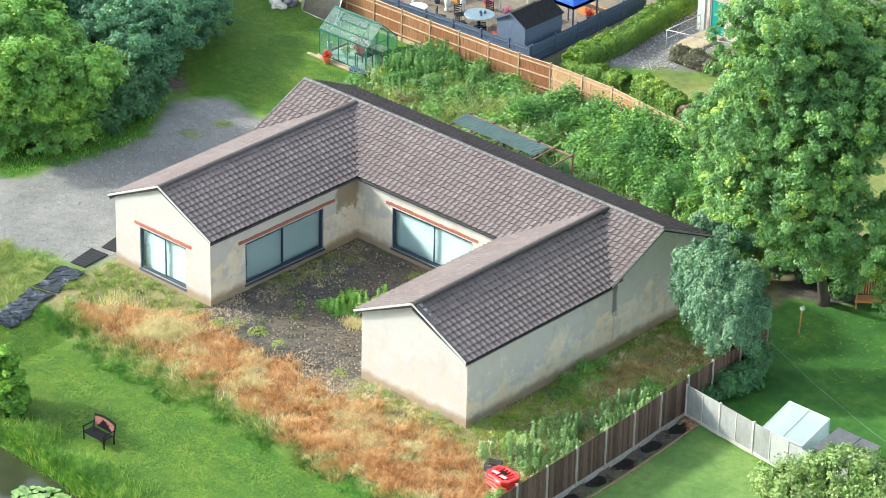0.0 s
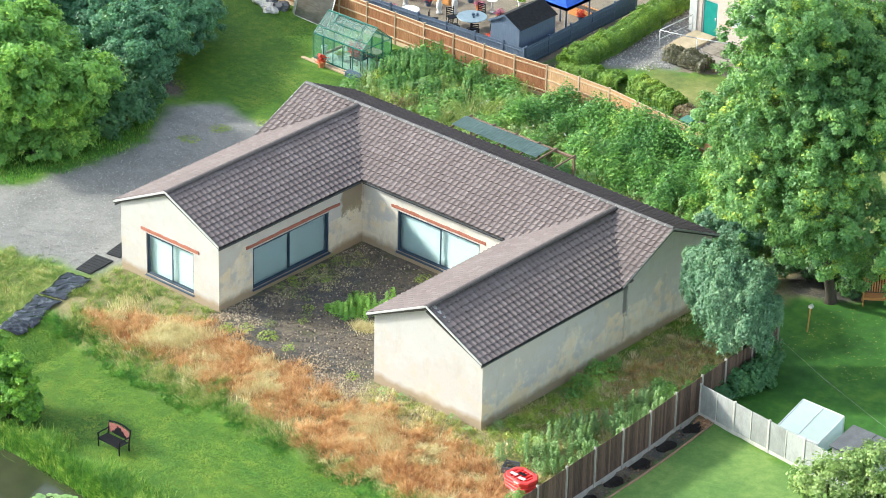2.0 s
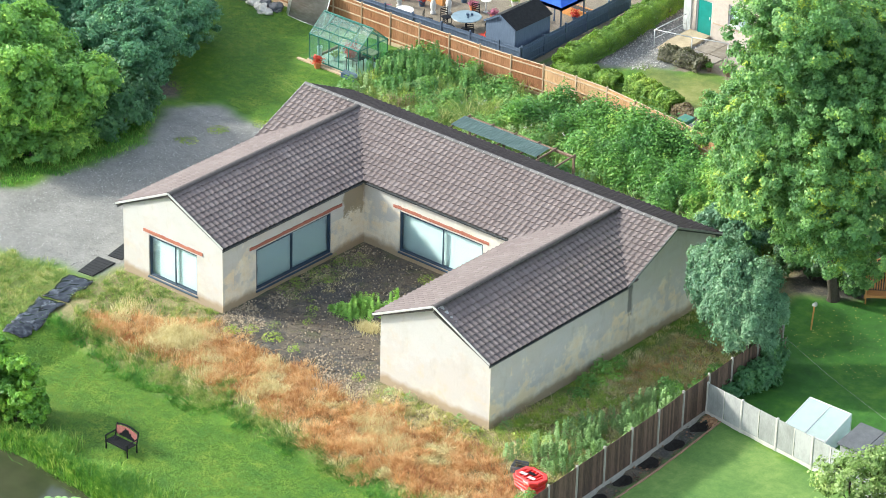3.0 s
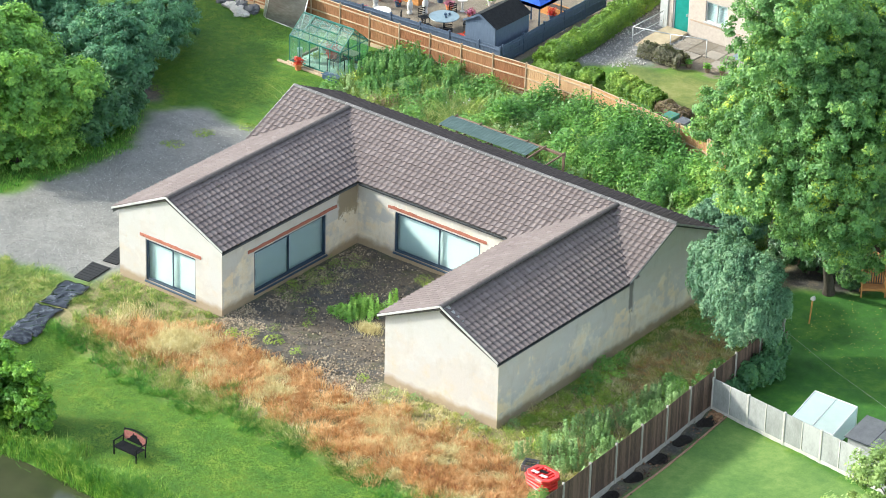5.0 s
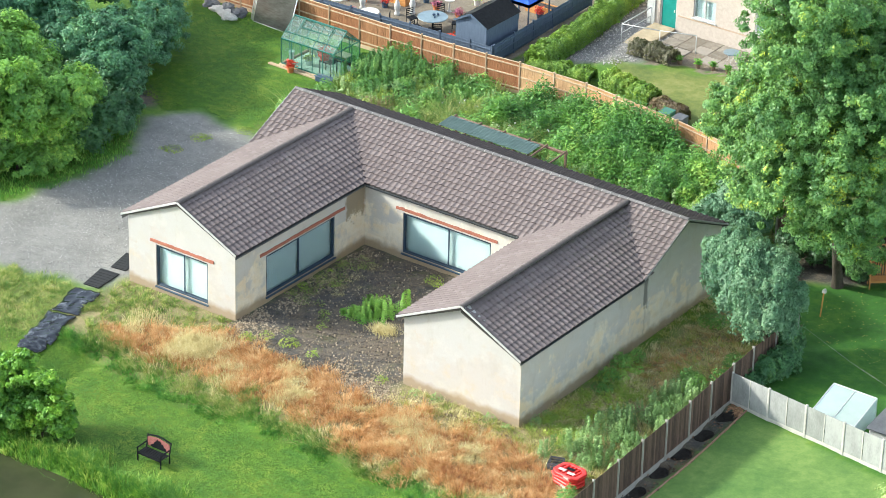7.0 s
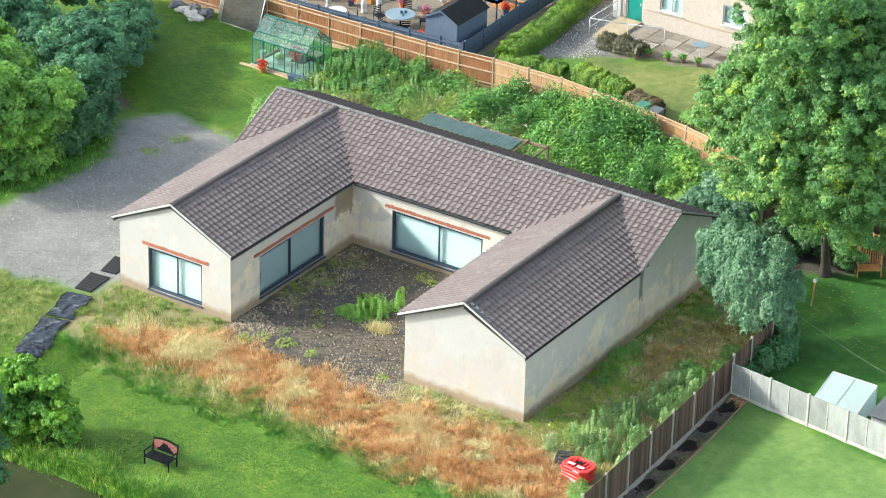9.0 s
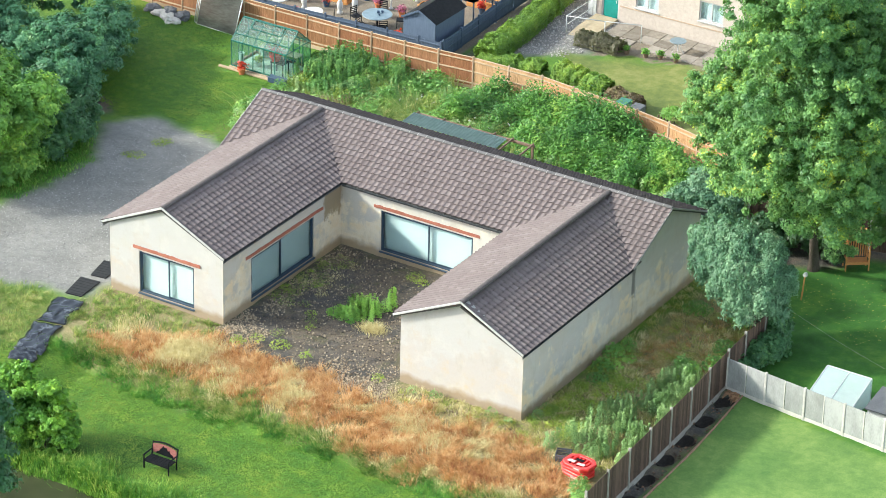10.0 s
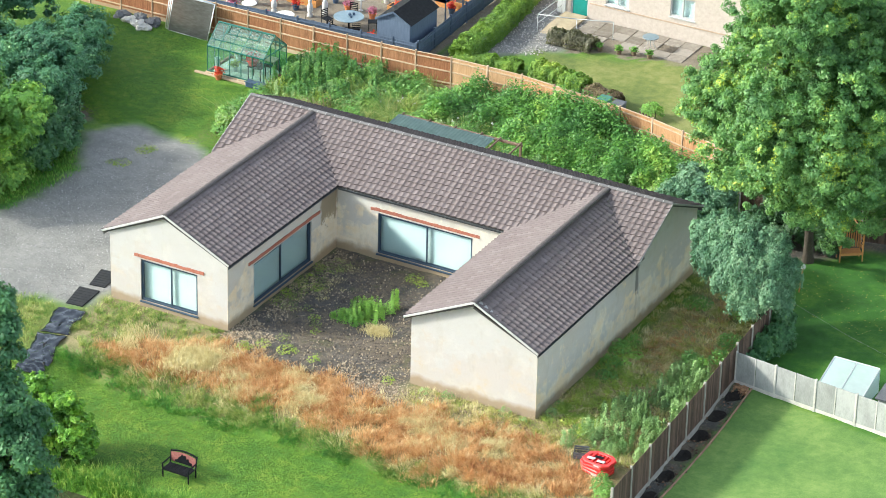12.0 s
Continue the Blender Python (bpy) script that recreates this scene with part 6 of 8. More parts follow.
# the pond's water
M_WATER = Nodes("pond_water")
M_WATER = M_WATER.done(M_WATER.bsdf(M_WATER.ramp(M_WATER.noise(0.6, 3), (0.3, (0.035, 0.042, 0.022)), (0.7, (0.055, 0.06, 0.032))), 0.08, 0, M_WATER.bump(M_WATER.noise(5, 2), 0.06, 0.02)))
bm = bmesh.new()
prism(bm, [(1.6 + 15.3 * math.cos(t), -27.7 + 5.7 * math.sin(t)) for t in np.linspace(0, 2 * math.pi, 49)[:-1]], 2, -1.02, -0.98)
tagged(part("water", bm, M_WATER), "still murky green-brown pond water", "water", kind="structure")


def lily_pads(cx, cy, rx, ry, n):
    """Round floating leaves, each with a slit, crowded over one another."""
    g = np.random.default_rng(21)
    verts = []
    for k in range(n):
        a, q = g.uniform(0, 2 * math.pi), math.sqrt(g.uniform(0, 1))
        x, y, r, turn = cx + rx * q * math.cos(a), cy + ry * q * math.sin(a), g.uniform(0.10, 0.17), g.uniform(0, 6.28)
        tilt = g.normal(0, 0.10, 2)
        ring = [(r * math.cos(turn + t), r * math.sin(turn + t)) for t in np.linspace(0.2, 2 * math.pi - 0.2, 11)]
        verts.append([(x, y, -0.96 + 0.05 * q)] + [(x + u, y + v, -0.95 + 0.02 * (k % 4) + u * tilt[0] + v * tilt[1] + 0.012) for u, v in ring])
    ob = soup("lily_pads", np.array(verts), [(0, i, i + 1) for i in range(1, 11)], leafy("lily_leaves", (0.15, 0.29, 0.085), (0.29, 0.45, 0.155), (0.44, 0.58, 0.26), 0.35, 0.1))
    return tagged(ob, "pale green lily pads floating on the pond", "water lilies", kind="stuff")


lily_pads(5.9, -24.1, 1.6, 1.0, 190)

# ---- gardens beyond the back fence ----
M_BLUEWOOD = plain("blue_grey_paint", (0.055, 0.085, 0.135), (0.095, 0.135, 0.20), 4, 0.7, stretch=(4, 4, 0.6))
M_SHEDROOF = plain("black_roof_felt", (0.018, 0.020, 0.024), (0.04, 0.042, 0.048), 6, 0.9, relief=0.5)
M_BLUECLOTH = plain("blue_canopy_cloth", (0.03, 0.13, 0.62), (0.06, 0.22, 0.78), 4, 0.7)
M_TABLE = plain("grey_blue_tabletop", (0.11, 0.16, 0.19), (0.18, 0.25, 0.29), 5, 0.35)
M_STONE = plain("white_stone", (0.50, 0.49, 0.46), (0.64, 0.62, 0.58), 9, 0.85)
M_TEAL = plain("teal_door_paint", (0.005, 0.20, 0.17), (0.015, 0.27, 0.23), 3, 0.45)
M_FARWALL = plain("cream_brick_wall", (0.42, 0.355, 0.305), (0.53, 0.465, 0.41), 6, 0.9, relief=0.3)
M_BAND = plain("brown_brick_band", (0.38, 0.28, 0.20), (0.50, 0.38, 0.29), 9, 0.9)
M_BINGREEN = plain("green_bin_plastic", (0.03, 0.13, 0.09), (0.05, 0.19, 0.13), 4, 0.45)

posts = [(-26.6 + 1.83 * k, 18.75 + 0.1 * k) for k in range(11)] + [(-6.95, 19.78)]
board_fence("blue_fence", "low blue-grey painted fence behind the timber fence", posts, 1.05, M_BLUEWOOD, 0.16, post_mat=M_BLUEWOOD, gravel=False)
board_fence("blue_fence", "blue-grey painted fence beside the shed", [(-6.9, 19.9), (-7.0, 21.8), (-7.1, 23.7), (-7.2, 25.6), (-7.25, 27.5), (-7.3, 29.4)], 1.1, M_BLUEWOOD, 0.16, post_mat=M_BLUEWOOD, gravel=False)


def shed(x0, x1, y0, y1, eave, top):
    """A painted shed with lapped boards and a felt roof."""
    t = empty("shed", "blue-grey painted shed with a black felt roof", "shed")
    xm = (x0 + x1) / 2
    for y in (y0, y1):
        bm = bmesh.new()
        prism(bm, [(x0, 0.0), (x1, 0.0), (x1, eave), (xm, top - 0.06), (x0, eave)], 1, y - 0.02, y + 0.02)
        part("gable_wall", bm, M_BLUEWOOD, t)
    for k in range(13):
        z = 0.02 + k * 0.14
        if z + 0.13 < eave:
            for x, s in ((x0, -1), (x1, 1)):
                bm = bmesh.new()
                prism(bm, [(x, z), (x + s * 0.022, z), (x + s * 0.006, z + 0.145), (x, z + 0.145)], 1, y0, y1)
                part("board", bm, M_BLUEWOOD, t)
            bm = bmesh.new()
            prism(bm, [(y0 - 0.02, z), (y0 - 0.042, z), (y0 - 0.026, z + 0.145), (y0 - 0.02, z + 0.145)], 0, x0, x1)
            part("board", bm, M_BLUEWOOD, t)
    for a, s in ((x0 - 0.1, 1), (x1 + 0.1, -1)):
        bm = bmesh.new()
        h0 = eave - 0.04
        vs = [bm.verts.new(p) for p in ((a, y0 - 0.12, h0), (a, y1 + 0.12, h0), (xm, y1 + 0.12, top), (xm, y0 - 0.12, top))]
        bmesh.ops.solidify(bm, geom=[bm.faces.new(vs)], thickness=0.03)
        bmesh.ops.recalc_face_normals(bm, faces=bm.faces)
        part("roof_side", bm, M_SHEDROOF, t)
    for a in (x0 - 0.08, x1 + 0.08):
        part("barge_board", beam(bmesh.new(), (a, y0 - 0.13, eave - 0.03), (xm, y0 - 0.13, top - 0.02), 0.025, 0.10), M_BLUEWOOD, t)
    return settle(t, (xm, y0, 0))


shed(-9.35, -7.45, 20.0, 22.8, 1.85, 2.4)


def patio_table(x, y):
    """A round table on a pedestal with small things on it."""
    t = empty("patio_table", "round grey-blue patio table", "table")
    part("tabletop", lathe(bmesh.new(), [(0.0001, 0.70), (0.78, 0.70), (0.80, 0.72), (0.78, 0.745), (0.0001, 0.745)], (x, y, 0), 24), M_TABLE, t)
    part("pedestal", lathe(bmesh.new(), [(0.3, 0.0), (0.28, 0.03), (0.05, 0.06), (0.05, 0.70)], (x, y, 0), 12), M_BLACK, t)
    settle(t, (x, y, 0))
    for dx, dy, r, h in ((0.0, 0.1, 0.09, 0.14), (0.2, -0.1, 0.06, 0.1), (0.12, 0.3, 0.07, 0.12)):
        b = empty("jar", "small dark blue pot on the patio table", "pot", "pots on the table")
        part("body", lathe(bmesh.new(), [(r * 0.6, 0.745), (r, 0.745 + h * 0.4), (r * 0.8, 0.745 + h), (r * 0.6, 0.745 + h * 0.95)], (x + dx, y + dy, 0), 10), M_BLUEPLASTIC, b)
        settle(b, (x + dx, y + dy, 0.745))


patio_table(-11.95, 21.55)


def metal_chair():
    """A dark garden chair, built at the origin facing -y."""
    t = empty("patio_chair", "dark metal patio chair by the round table", "chair", "chairs round the patio table")
    part("seat", boxes(((-0.24, -0.24, 0.42), (0.24, 0.24, 0.46)), bevel=0.015), M_BLACK, t)
    for x in (-0.22, 0.2):
        for y in (-0.22, 0.2):
            part("leg", boxes(((x, y, 0.0), (x + 0.025, y + 0.025, 0.42))), M_BLACK, t)
        part("back_post", boxes(((x, 0.21, 0.46), (x + 0.025, 0.235, 0.92))), M_BLACK, t)
    for k in range(4):
        part("back_slat", boxes(((-0.2, 0.215, 0.55 + k * 0.1), (0.2, 0.232, 0.6 + k * 0.1)), bevel=0.004), M_BLACK, t)
    return t


first = metal_chair()
first.matrix_basis = pose(-13.1, 21.3, 0, 0, 0, 70)
for x, y, a in ((-12.3, 20.55, 160), (-11.1, 20.8, 215), (-10.9, 22.2, 300), (-12.4, 22.7, 10), (-13.6, 20.4, 120)):
    copy_thing(first, pose(x, y, 0, 0, 0, a))


def ornament(x, y, h):
    """A white stone garden ornament, kept as a plain turned shape."""
    p = [(0.16, 0.0), (0.16, 0.12), (0.10, 0.18), (0.15, h * 0.35), (0.17, h * 0.55), (0.10, h * 0.75), (0.07, h * 0.8), (0.10, h * 0.9), (0.05, h)]
    bm = lathe(bmesh.new(), p, (x, y, 0), 14)
    o = part("stone_ornament", bm, M_STONE, None, smooth=True)
    return tagged(o, "white stone garden ornament on the patio", "ornament", "ornaments on the patio")


ornament(-14.5, 21.9, 1.0)
ornament(-13.95, 22.5, 1.1)
ornament(-16.4, 21.4, 0.9)
for x, y, r, label in ((-14.95, 20.1, 0.5, "round white patio table"), (-12.65, 24.0, 0.28, "small pale round stool"), (-17.3, 20.4, 0.4, "round white patio table")):
    s = empty("side_table", label, "table")
    part("tabletop", lathe(bmesh.new(), [(0.0001, 0.66), (r, 0.66), (r * 1.02, 0.68), (r, 0.70), (0.0001, 0.70)], (x, y, 0), 18), M_STONE, s)
    part("stem", lathe(bmesh.new(), [(r * 0.5, 0.0), (r * 0.4, 0.04), (0.05, 0.08), (0.05, 0.66)], (x, y, 0), 10), M_STONE, s)
    settle(s, (x, y, 0))

# the blue canopy: four poles, a pitched cloth, a hanging edge
gaz = empty("gazebo", "bright blue cloth canopy on thin dark poles", "canopy")
cx, cy, hw = -8.35, 24.6, 0.95
for sx in (-1, 1):
    for sy in (-1, 1):
        part("pole", boxes(((cx + sx * hw - 0.03, cy + sy * hw - 0.03, 0.0), (cx + sx * hw + 0.03, cy + sy * hw + 0.03, 1.95))), M_BLUEPLASTIC, gaz)
bm = bmesh.new()
topv = bm.verts.new((cx, cy, 2.45))
ring = [bm.verts.new((cx + sx * hw * 1.08, cy + sy * hw * 1.08, 1.95)) for sx, sy in ((-1, -1), (1, -1), (1, 1), (-1, 1))]
lowr = [bm.verts.new(v.co - Vector((0, 0, 0.18))) for v in ring]
fs = []
for i in range(4):
    j = (i + 1) % 4
    fs.append(bm.faces.new((ring[i], ring[j], topv)))
    fs.append(bm.faces.new((lowr[i], lowr[j], ring[j], ring[i])))
bmesh.ops.solidify(bm, geom=fs, thickness=0.01)
part("canopy", bm, M_BLUECLOTH, gaz)
settle(gaz, (cx, cy, 0))

# raised timber bed and odd boxes on the patio
for x0, y0, x1, y1, h, label in ((-11.4, 24.6, -9.6, 25.2, 0.35, "low timber raised bed on the patio"), (-16.6, 23.0, -14.8, 23.6, 0.4, "low timber raised bed on the patio"), (-9.6, 26.6, -7.6, 27.2, 0.5, "orange-brown timber box by the fence")):
    b = empty("raised_bed", label, "planter")
    for k in range(2):
        z0, z1 = h * k / 2, h * (k + 1) / 2 - 0.006
        part("plank", boxes(((x0, y0, z0), (x1, y0 + 0.04, z1)), bevel=0.004), M_TANWOOD, b)
        part("plank", boxes(((x0, y1 - 0.04, z0), (x1, y1, z1)), bevel=0.004), M_TANWOOD, b)
        part("plank", boxes(((x0, y0 + 0.04, z0), (x0 + 0.04, y1 - 0.04, z1)), bevel=0.004), M_TANWOOD, b)
        part("plank", boxes(((x1 - 0.04, y0 + 0.04, z0), (x1, y1 - 0.04, z1)), bevel=0.004), M_TANWOOD, b)
    part("soil", boxes(((x0 + 0.04, y0 + 0.04, 0.0), (x1 - 0.04, y1 - 0.04, h - 0.06))), M_SOIL, b)
    settle(b, ((x0 + x1) / 2, (y0 + y1) / 2, 0))
M_PINK = leafy("mixed_flowers", (0.30, 0.05, 0.12), (0.55, 0.18, 0.30), None, 0.6, 0.2)
for k, (x, y) in enumerate(((-15.8, 23.3), (-15.2, 23.3), (-10.8, 24.9), (-16.9, 22.2), (-8.2, 23.2), (-8.4, 26.2), (-13.2, 23.6), (-17.8, 21.8), (-14.3, 24.2), (-11.6, 23.4), (-10.2, 23.1), (-15.6, 22.3), (-16.2, 20.0), (-13.6, 19.6), (-10.0, 20.5), (-18.4, 20.6), (-12.0, 25.6), (-9.8, 24.0), (-17.4, 23.0), (-19.2, 21.4))):
    flower_pot(x, y, 0.2, 0.34, (M_TERRA, M_STONE, M_BLUEPLASTIC)[k % 3], "planted pot on the patio", (M_PINK, M_LIME, M_REDFLOWER)[k % 3], 0.0)


def hedge(name, label, path, width, height, leaf_mat, per_m, size=0.085):
    """A clipped hedge: a leafy body along a line, uneven on top."""
    t = empty(name, label, "hedge")
    pts, nrm = [], []
    stems = bmesh.new()
    for (ax, ay), (bx, by) in zip(path, path[1:]):
        ln = math.hypot(bx - ax, by - ay)
        n = int(ln * per_m)
        f = rng.uniform(-0.03, 1.03, n)
        a = rng.uniform(-0.35, math.pi + 0.35, n)
        r = rng.uniform(0.75, 1.03, n)
        d = np.array([bx - ax, by - ay]) / ln
        s = np.array([-d[1], d[0]])
        sq = np.abs(np.cos(a)) ** 0.6 * np.sign(np.cos(a))
        top = height * (0.25 + 0.75 * np.clip(np.abs(np.sin(a)) ** 0.55, 0, 1)) * np.where(np.sin(a) < 0, 0.4, 1.0)
        cx, cy = ax + (bx - ax) * f, ay + (by - ay) * f
        bump_ = 1 + 0.16 * wavy(cx * 3, cy * 3, 1.0) + 0.10 * wavy(cx * 8, cy * 8 + a, 1.0)
        off = sq * width / 2 * r * bump_
        pts.append(np.column_stack([cx + s[0] * off, cy + s[1] * off, np.maximum(0.04, top * r * bump_)]))
        nrm.append(np.column_stack([s[0] * sq, s[1] * sq, np.abs(np.sin(a)) + 0.3]))
        for k in range(max(2, int(ln / 0.5))):
            g = (k + 0.5) / max(2, int(ln / 0.5))
            x, y = ax + (bx - ax) * g, ay + (by - ay) * g
            tube(stems, [(x, y, -0.05), (x + 0.05, y, height * 0.4), (x - 0.1, y + 0.1, height * 0.8)], [0.03, 0.02, 0.008], 5)
    tagged(part("stems", stems, M_BARK, t), kind="stuff")
    soup("foliage", leaves_at(np.concatenate(pts), np.concatenate(nrm), size, 0.6), LEAF_FACES, leaf_mat, t)
    return settle(t, (path[0][0], path[0][1], 0))


M_HEDGE = leafy("hedge_leaves", (0.10, 0.22, 0.03), (0.24, 0.39, 0.05), (0.40, 0.50, 0.08))
hedge("hedge", "clipped green hedge between two gardens", [(-4.9, 20.7), (-5.0, 22.5), (-5.1, 25.0), (-5.5, 28.0), (-6.2, 33.0)], 1.35, 1.05, M_HEDGE, 4200)
hedge("hedge", "low clipped green hedge behind the timber fence", [(-5.0, 20.5), (-3.2, 20.9), (-1.7, 21.1)], 1.2, 0.75, M_HEDGE, 4600)
hedge("hedge", "low clipped green hedge behind the timber fence", [(-0.8, 21.2), (0.6, 21.0), (2.2, 20.7)], 1.3, 0.95, M_HEDGE, 5200)
hedge("hedge", "brown half-dead stretch of clipped hedge", [(2.5, 20.6), (3.6, 20.3), (4.4, 20.0)], 1.0, 0.75, leafy("dead_hedge_leaves", (0.09, 0.06, 0.04), (0.22, 0.15, 0.09), (0.30, 0.26, 0.12)), 3600)
hedge("box_bush", "small rounded green bush by the bins", [(5.9, 20.2), (6.6, 19.9)], 0.9, 0.7, M_LIME, 1600)
hedge("lavender_bush", "straggly grey-green shrub beside the ramp", [(-2.3, 25.7), (-0.6, 25.9), (0.2, 25.7)], 1.1, 0.75, leafy("grey_shrub", (0.09, 0.085, 0.05), (0.20, 0.18, 0.11), None), 2200)


def far_house():
    """The neighbours' cream house: wall, plinth band, teal door, white windows, tiled roof."""
    t = empty("cottage", "cream brick house with a teal door and white windows", "house")
    y = 29.4
    bm = holed_wall(1, y, 0.3, -3.7, 12.0, -0.4, 5.2, [(-3.02, -2.0, -0.1, 2.0), (-1.0, 0.35, 1.05, 2.2), (2.7, 4.1, 1.25, 2.35)])
    part("wall", bm, M_FARWALL, t)
    bm = boxes(((-3.7, y + 0.3, -0.4), (-3.4, 36.5, 5.2)))
    part("wall", bm, M_FARWALL, t)
    bm = boxes(((-3.4, 36.2, -0.4), (12.0, 36.5, 5.2)))
    part("wall", bm, M_FARWALL, t)
    part("wall", boxes(((11.7, y + 0.3, -0.4), (12.0, 36.2, 5.2))), M_FARWALL, t)
    part("brick_band", boxes(((-1.9, y - 0.035, 0.86), (12.0, y - 0.003, 0.93)), bevel=0.004), M_BAND, t)
    part("corner_board", boxes(((-3.78, y - 0.06, -0.3), (-3.3, y - 0.003, 2.6)), bevel=0.01), M_WHITE, t)
    door = linked("door", None, t, "teal painted door in a white frame")
    part("frame", boxes(((-3.02, y + 0.05, -0.1), (-2.94, y + 0.15, 2.0)), ((-2.08, y + 0.05, -0.1), (-2.0, y + 0.15, 2.0)), ((-2.94, y + 0.05, 1.92), (-2.08, y + 0.15, 2.0)), bevel=0.005), M_WHITE, door)
    part("leaf", boxes(((-2.93, y + 0.07, -0.06), (-2.09, y + 0.115, 1.91)), bevel=0.006), M_TEAL, door)
    part("handle", boxes(((-2.2, y + 0.03, 0.95), (-2.14, y + 0.07, 1.1)), bevel=0.006), M_ALU, door)
    for a, b, z0, z1 in ((-1.0, 0.35, 1.05, 2.2), (2.7, 4.1, 1.25, 2.35)):
        w = linked("window", None, t)
        m = (a + b) / 2
        part("frame", boxes(((a, y + 0.04, z0), (a + 0.08, y + 0.13, z1)), ((b - 0.08, y + 0.04, z0), (b, y + 0.13, z1)), ((a + 0.08, y + 0.04, z1 - 0.08), (b - 0.08, y + 0.13, z1)),
                            ((a + 0.08, y + 0.04, z0), (b - 0.08, y + 0.13, z0 + 0.08)), ((m - 0.04, y + 0.04, z0 + 0.08), (m + 0.04, y + 0.13, z1 - 0.08)), bevel=0.006), M_WHITE, w)
        for p, q in ((a + 0.08, m - 0.04), (m + 0.04, b - 0.08)):
            part("pane", boxes(((p, y + 0.08, z0 + 0.08), (q, y + 0.088, z1 - 0.08))), M_GLASS, w).visible_shadow = False
        part("sill", boxes(((a - 0.06, y - 0.08, z0 - 0.07), (b + 0.06, y + 0.05, z0 - 0.004)), bevel=0.008), M_WHITE, w)
        part("curtain", boxes(((a + 0.01, y + 0.2, z0 + 0.01), (b - 0.01, y + 0.22, z1 - 0.01))), M_BLIND, w)
    bm = bmesh.new()
    prism(bm, [(28.9, 5.1), (33.0, 7.3), (37.0, 5.1), (37.0, 5.0), (33.0, 7.15), (28.9, 5.0)], 0, -4.1, 12.4)
    part("roof", bm, M_TILE, t)
    return settle(t, (4.0, y, 0))


far_house()

# ramp with a white handrail at the teal door
ramp = empty("door_ramp", "pale concrete ramp up to the teal door", "ramp")
bm = bmesh.new()
prism(bm, [(26.4, 0.01), (27.6, 0.14), (29.36, 0.14), (29.36, -0.1), (26.4, -0.1)], 0, -3.3, -2.0)
part("slope", bm, plain("sandy_concrete", (0.34, 0.27, 0.17), (0.45, 0.37, 0.25), 5, 0.9), ramp)
settle(ramp, (-2.6, 28, 0))
rail = empty("handrail", "white tubular handrail beside the ramp", "railing")
stops = [(-3.45, 29.2), (-3.45, 26.45), (-1.45, 26.95), (0.35, 27.6)]
for x, y in stops:
    part("post", tube(bmesh.new(), [(x, y, -0.05), (x, y, 1.0)], [0.026, 0.026], 8), M_WHITE, rail, smooth=True)
for a, b in zip(stops, stops[1:]):
    part("rail", tube(bmesh.new(), [(*a, 1.0), (*b, 1.0)], [0.026, 0.026], 8), M_WHITE, rail, smooth=True)
part("rail", tube(bmesh.new(), [(-3.45, 29.2, 0.5), (-3.45, 26.45, 0.5)], [0.02, 0.02], 8), M_WHITE, rail, smooth=True)
settle(rail, (-3.45, 26.45, 0))
# a small white table and terracotta pots on the border
cafe = empty("garden_table", "small round white garden table", "table")
part("tabletop", lathe(bmesh.new(), [(0.0001, 0.70), (0.42, 0.70), (0.43, 0.72), (0.42, 0.74), (0.0001, 0.74)], (2.55, 27.5, 0), 20), M_TABLE, cafe)
for k in range(4):
    a = k * math.pi / 2 + 0.4
    part("leg", tube(bmesh.new(), [(2.55 + 0.34 * math.cos(a), 27.5 + 0.34 * math.sin(a), 0.0), (2.55 + 0.12 * math.cos(a), 27.5 + 0.12 * math.sin(a), 0.4), (2.55 + 0.3 * math.cos(a), 27.5 + 0.3 * math.sin(a), 0.7)], [0.018] * 3, 6), M_WHITE, cafe)
settle(cafe, (2.55, 27.5, 0))
for x, y in ((0.4, 26.0), (1.42, 26.15), (2.14, 26.4), (2.99, 26.5)):
    flower_pot(x, y, 0.15, 0.24, M_BROWNWOOD, "brown pot at the edge of the lawn", M_LIME, 0.0)
for x, y, mm, label in ((4.15, 18.9, M_BINGREEN, "green wheelie bin behind the timber fence"), (5.0, 18.75, M_TARP, "grey wheelie bin behind the timber fence")):
    b = empty("wheelie_bin", label, "bin")
    bm = bmesh.new()
    prism(bm, [(x - 0.24, 0.0), (x + 0.24, 0.0), (x + 0.29, 1.0), (x - 0.29, 1.0)], 1, y - 0.3, y + 0.3)
    part("body", bm, mm, b)
    part("lid", boxes(((x - 0.31, y - 0.36, 1.004), (x + 0.31, y + 0.33, 1.07)), bevel=0.02), mm, b)
    settle(b, (x, y, 0))
# a short dark gate beyond the bins
gate = empty("picket_gate", "short dark brown picket fence by the bins", "fence")
for k in range(9):
    x, y = 6.2 + 0.2 * k, 18.6 - 0.07 * k
    part("slat", boxes(((x, y, 0.0), (x + 0.09, y + 0.025, 0.95)), bevel=0.004), M_OLDWOOD, gate)
for z in (0.25, 0.7):
    part("rail", beam(bmesh.new(), (6.2, 18.64, z), (7.9, 18.06, z), 0.03, 0.07), M_OLDWOOD, gate)
settle(gate, (6.2, 18.6, 0))


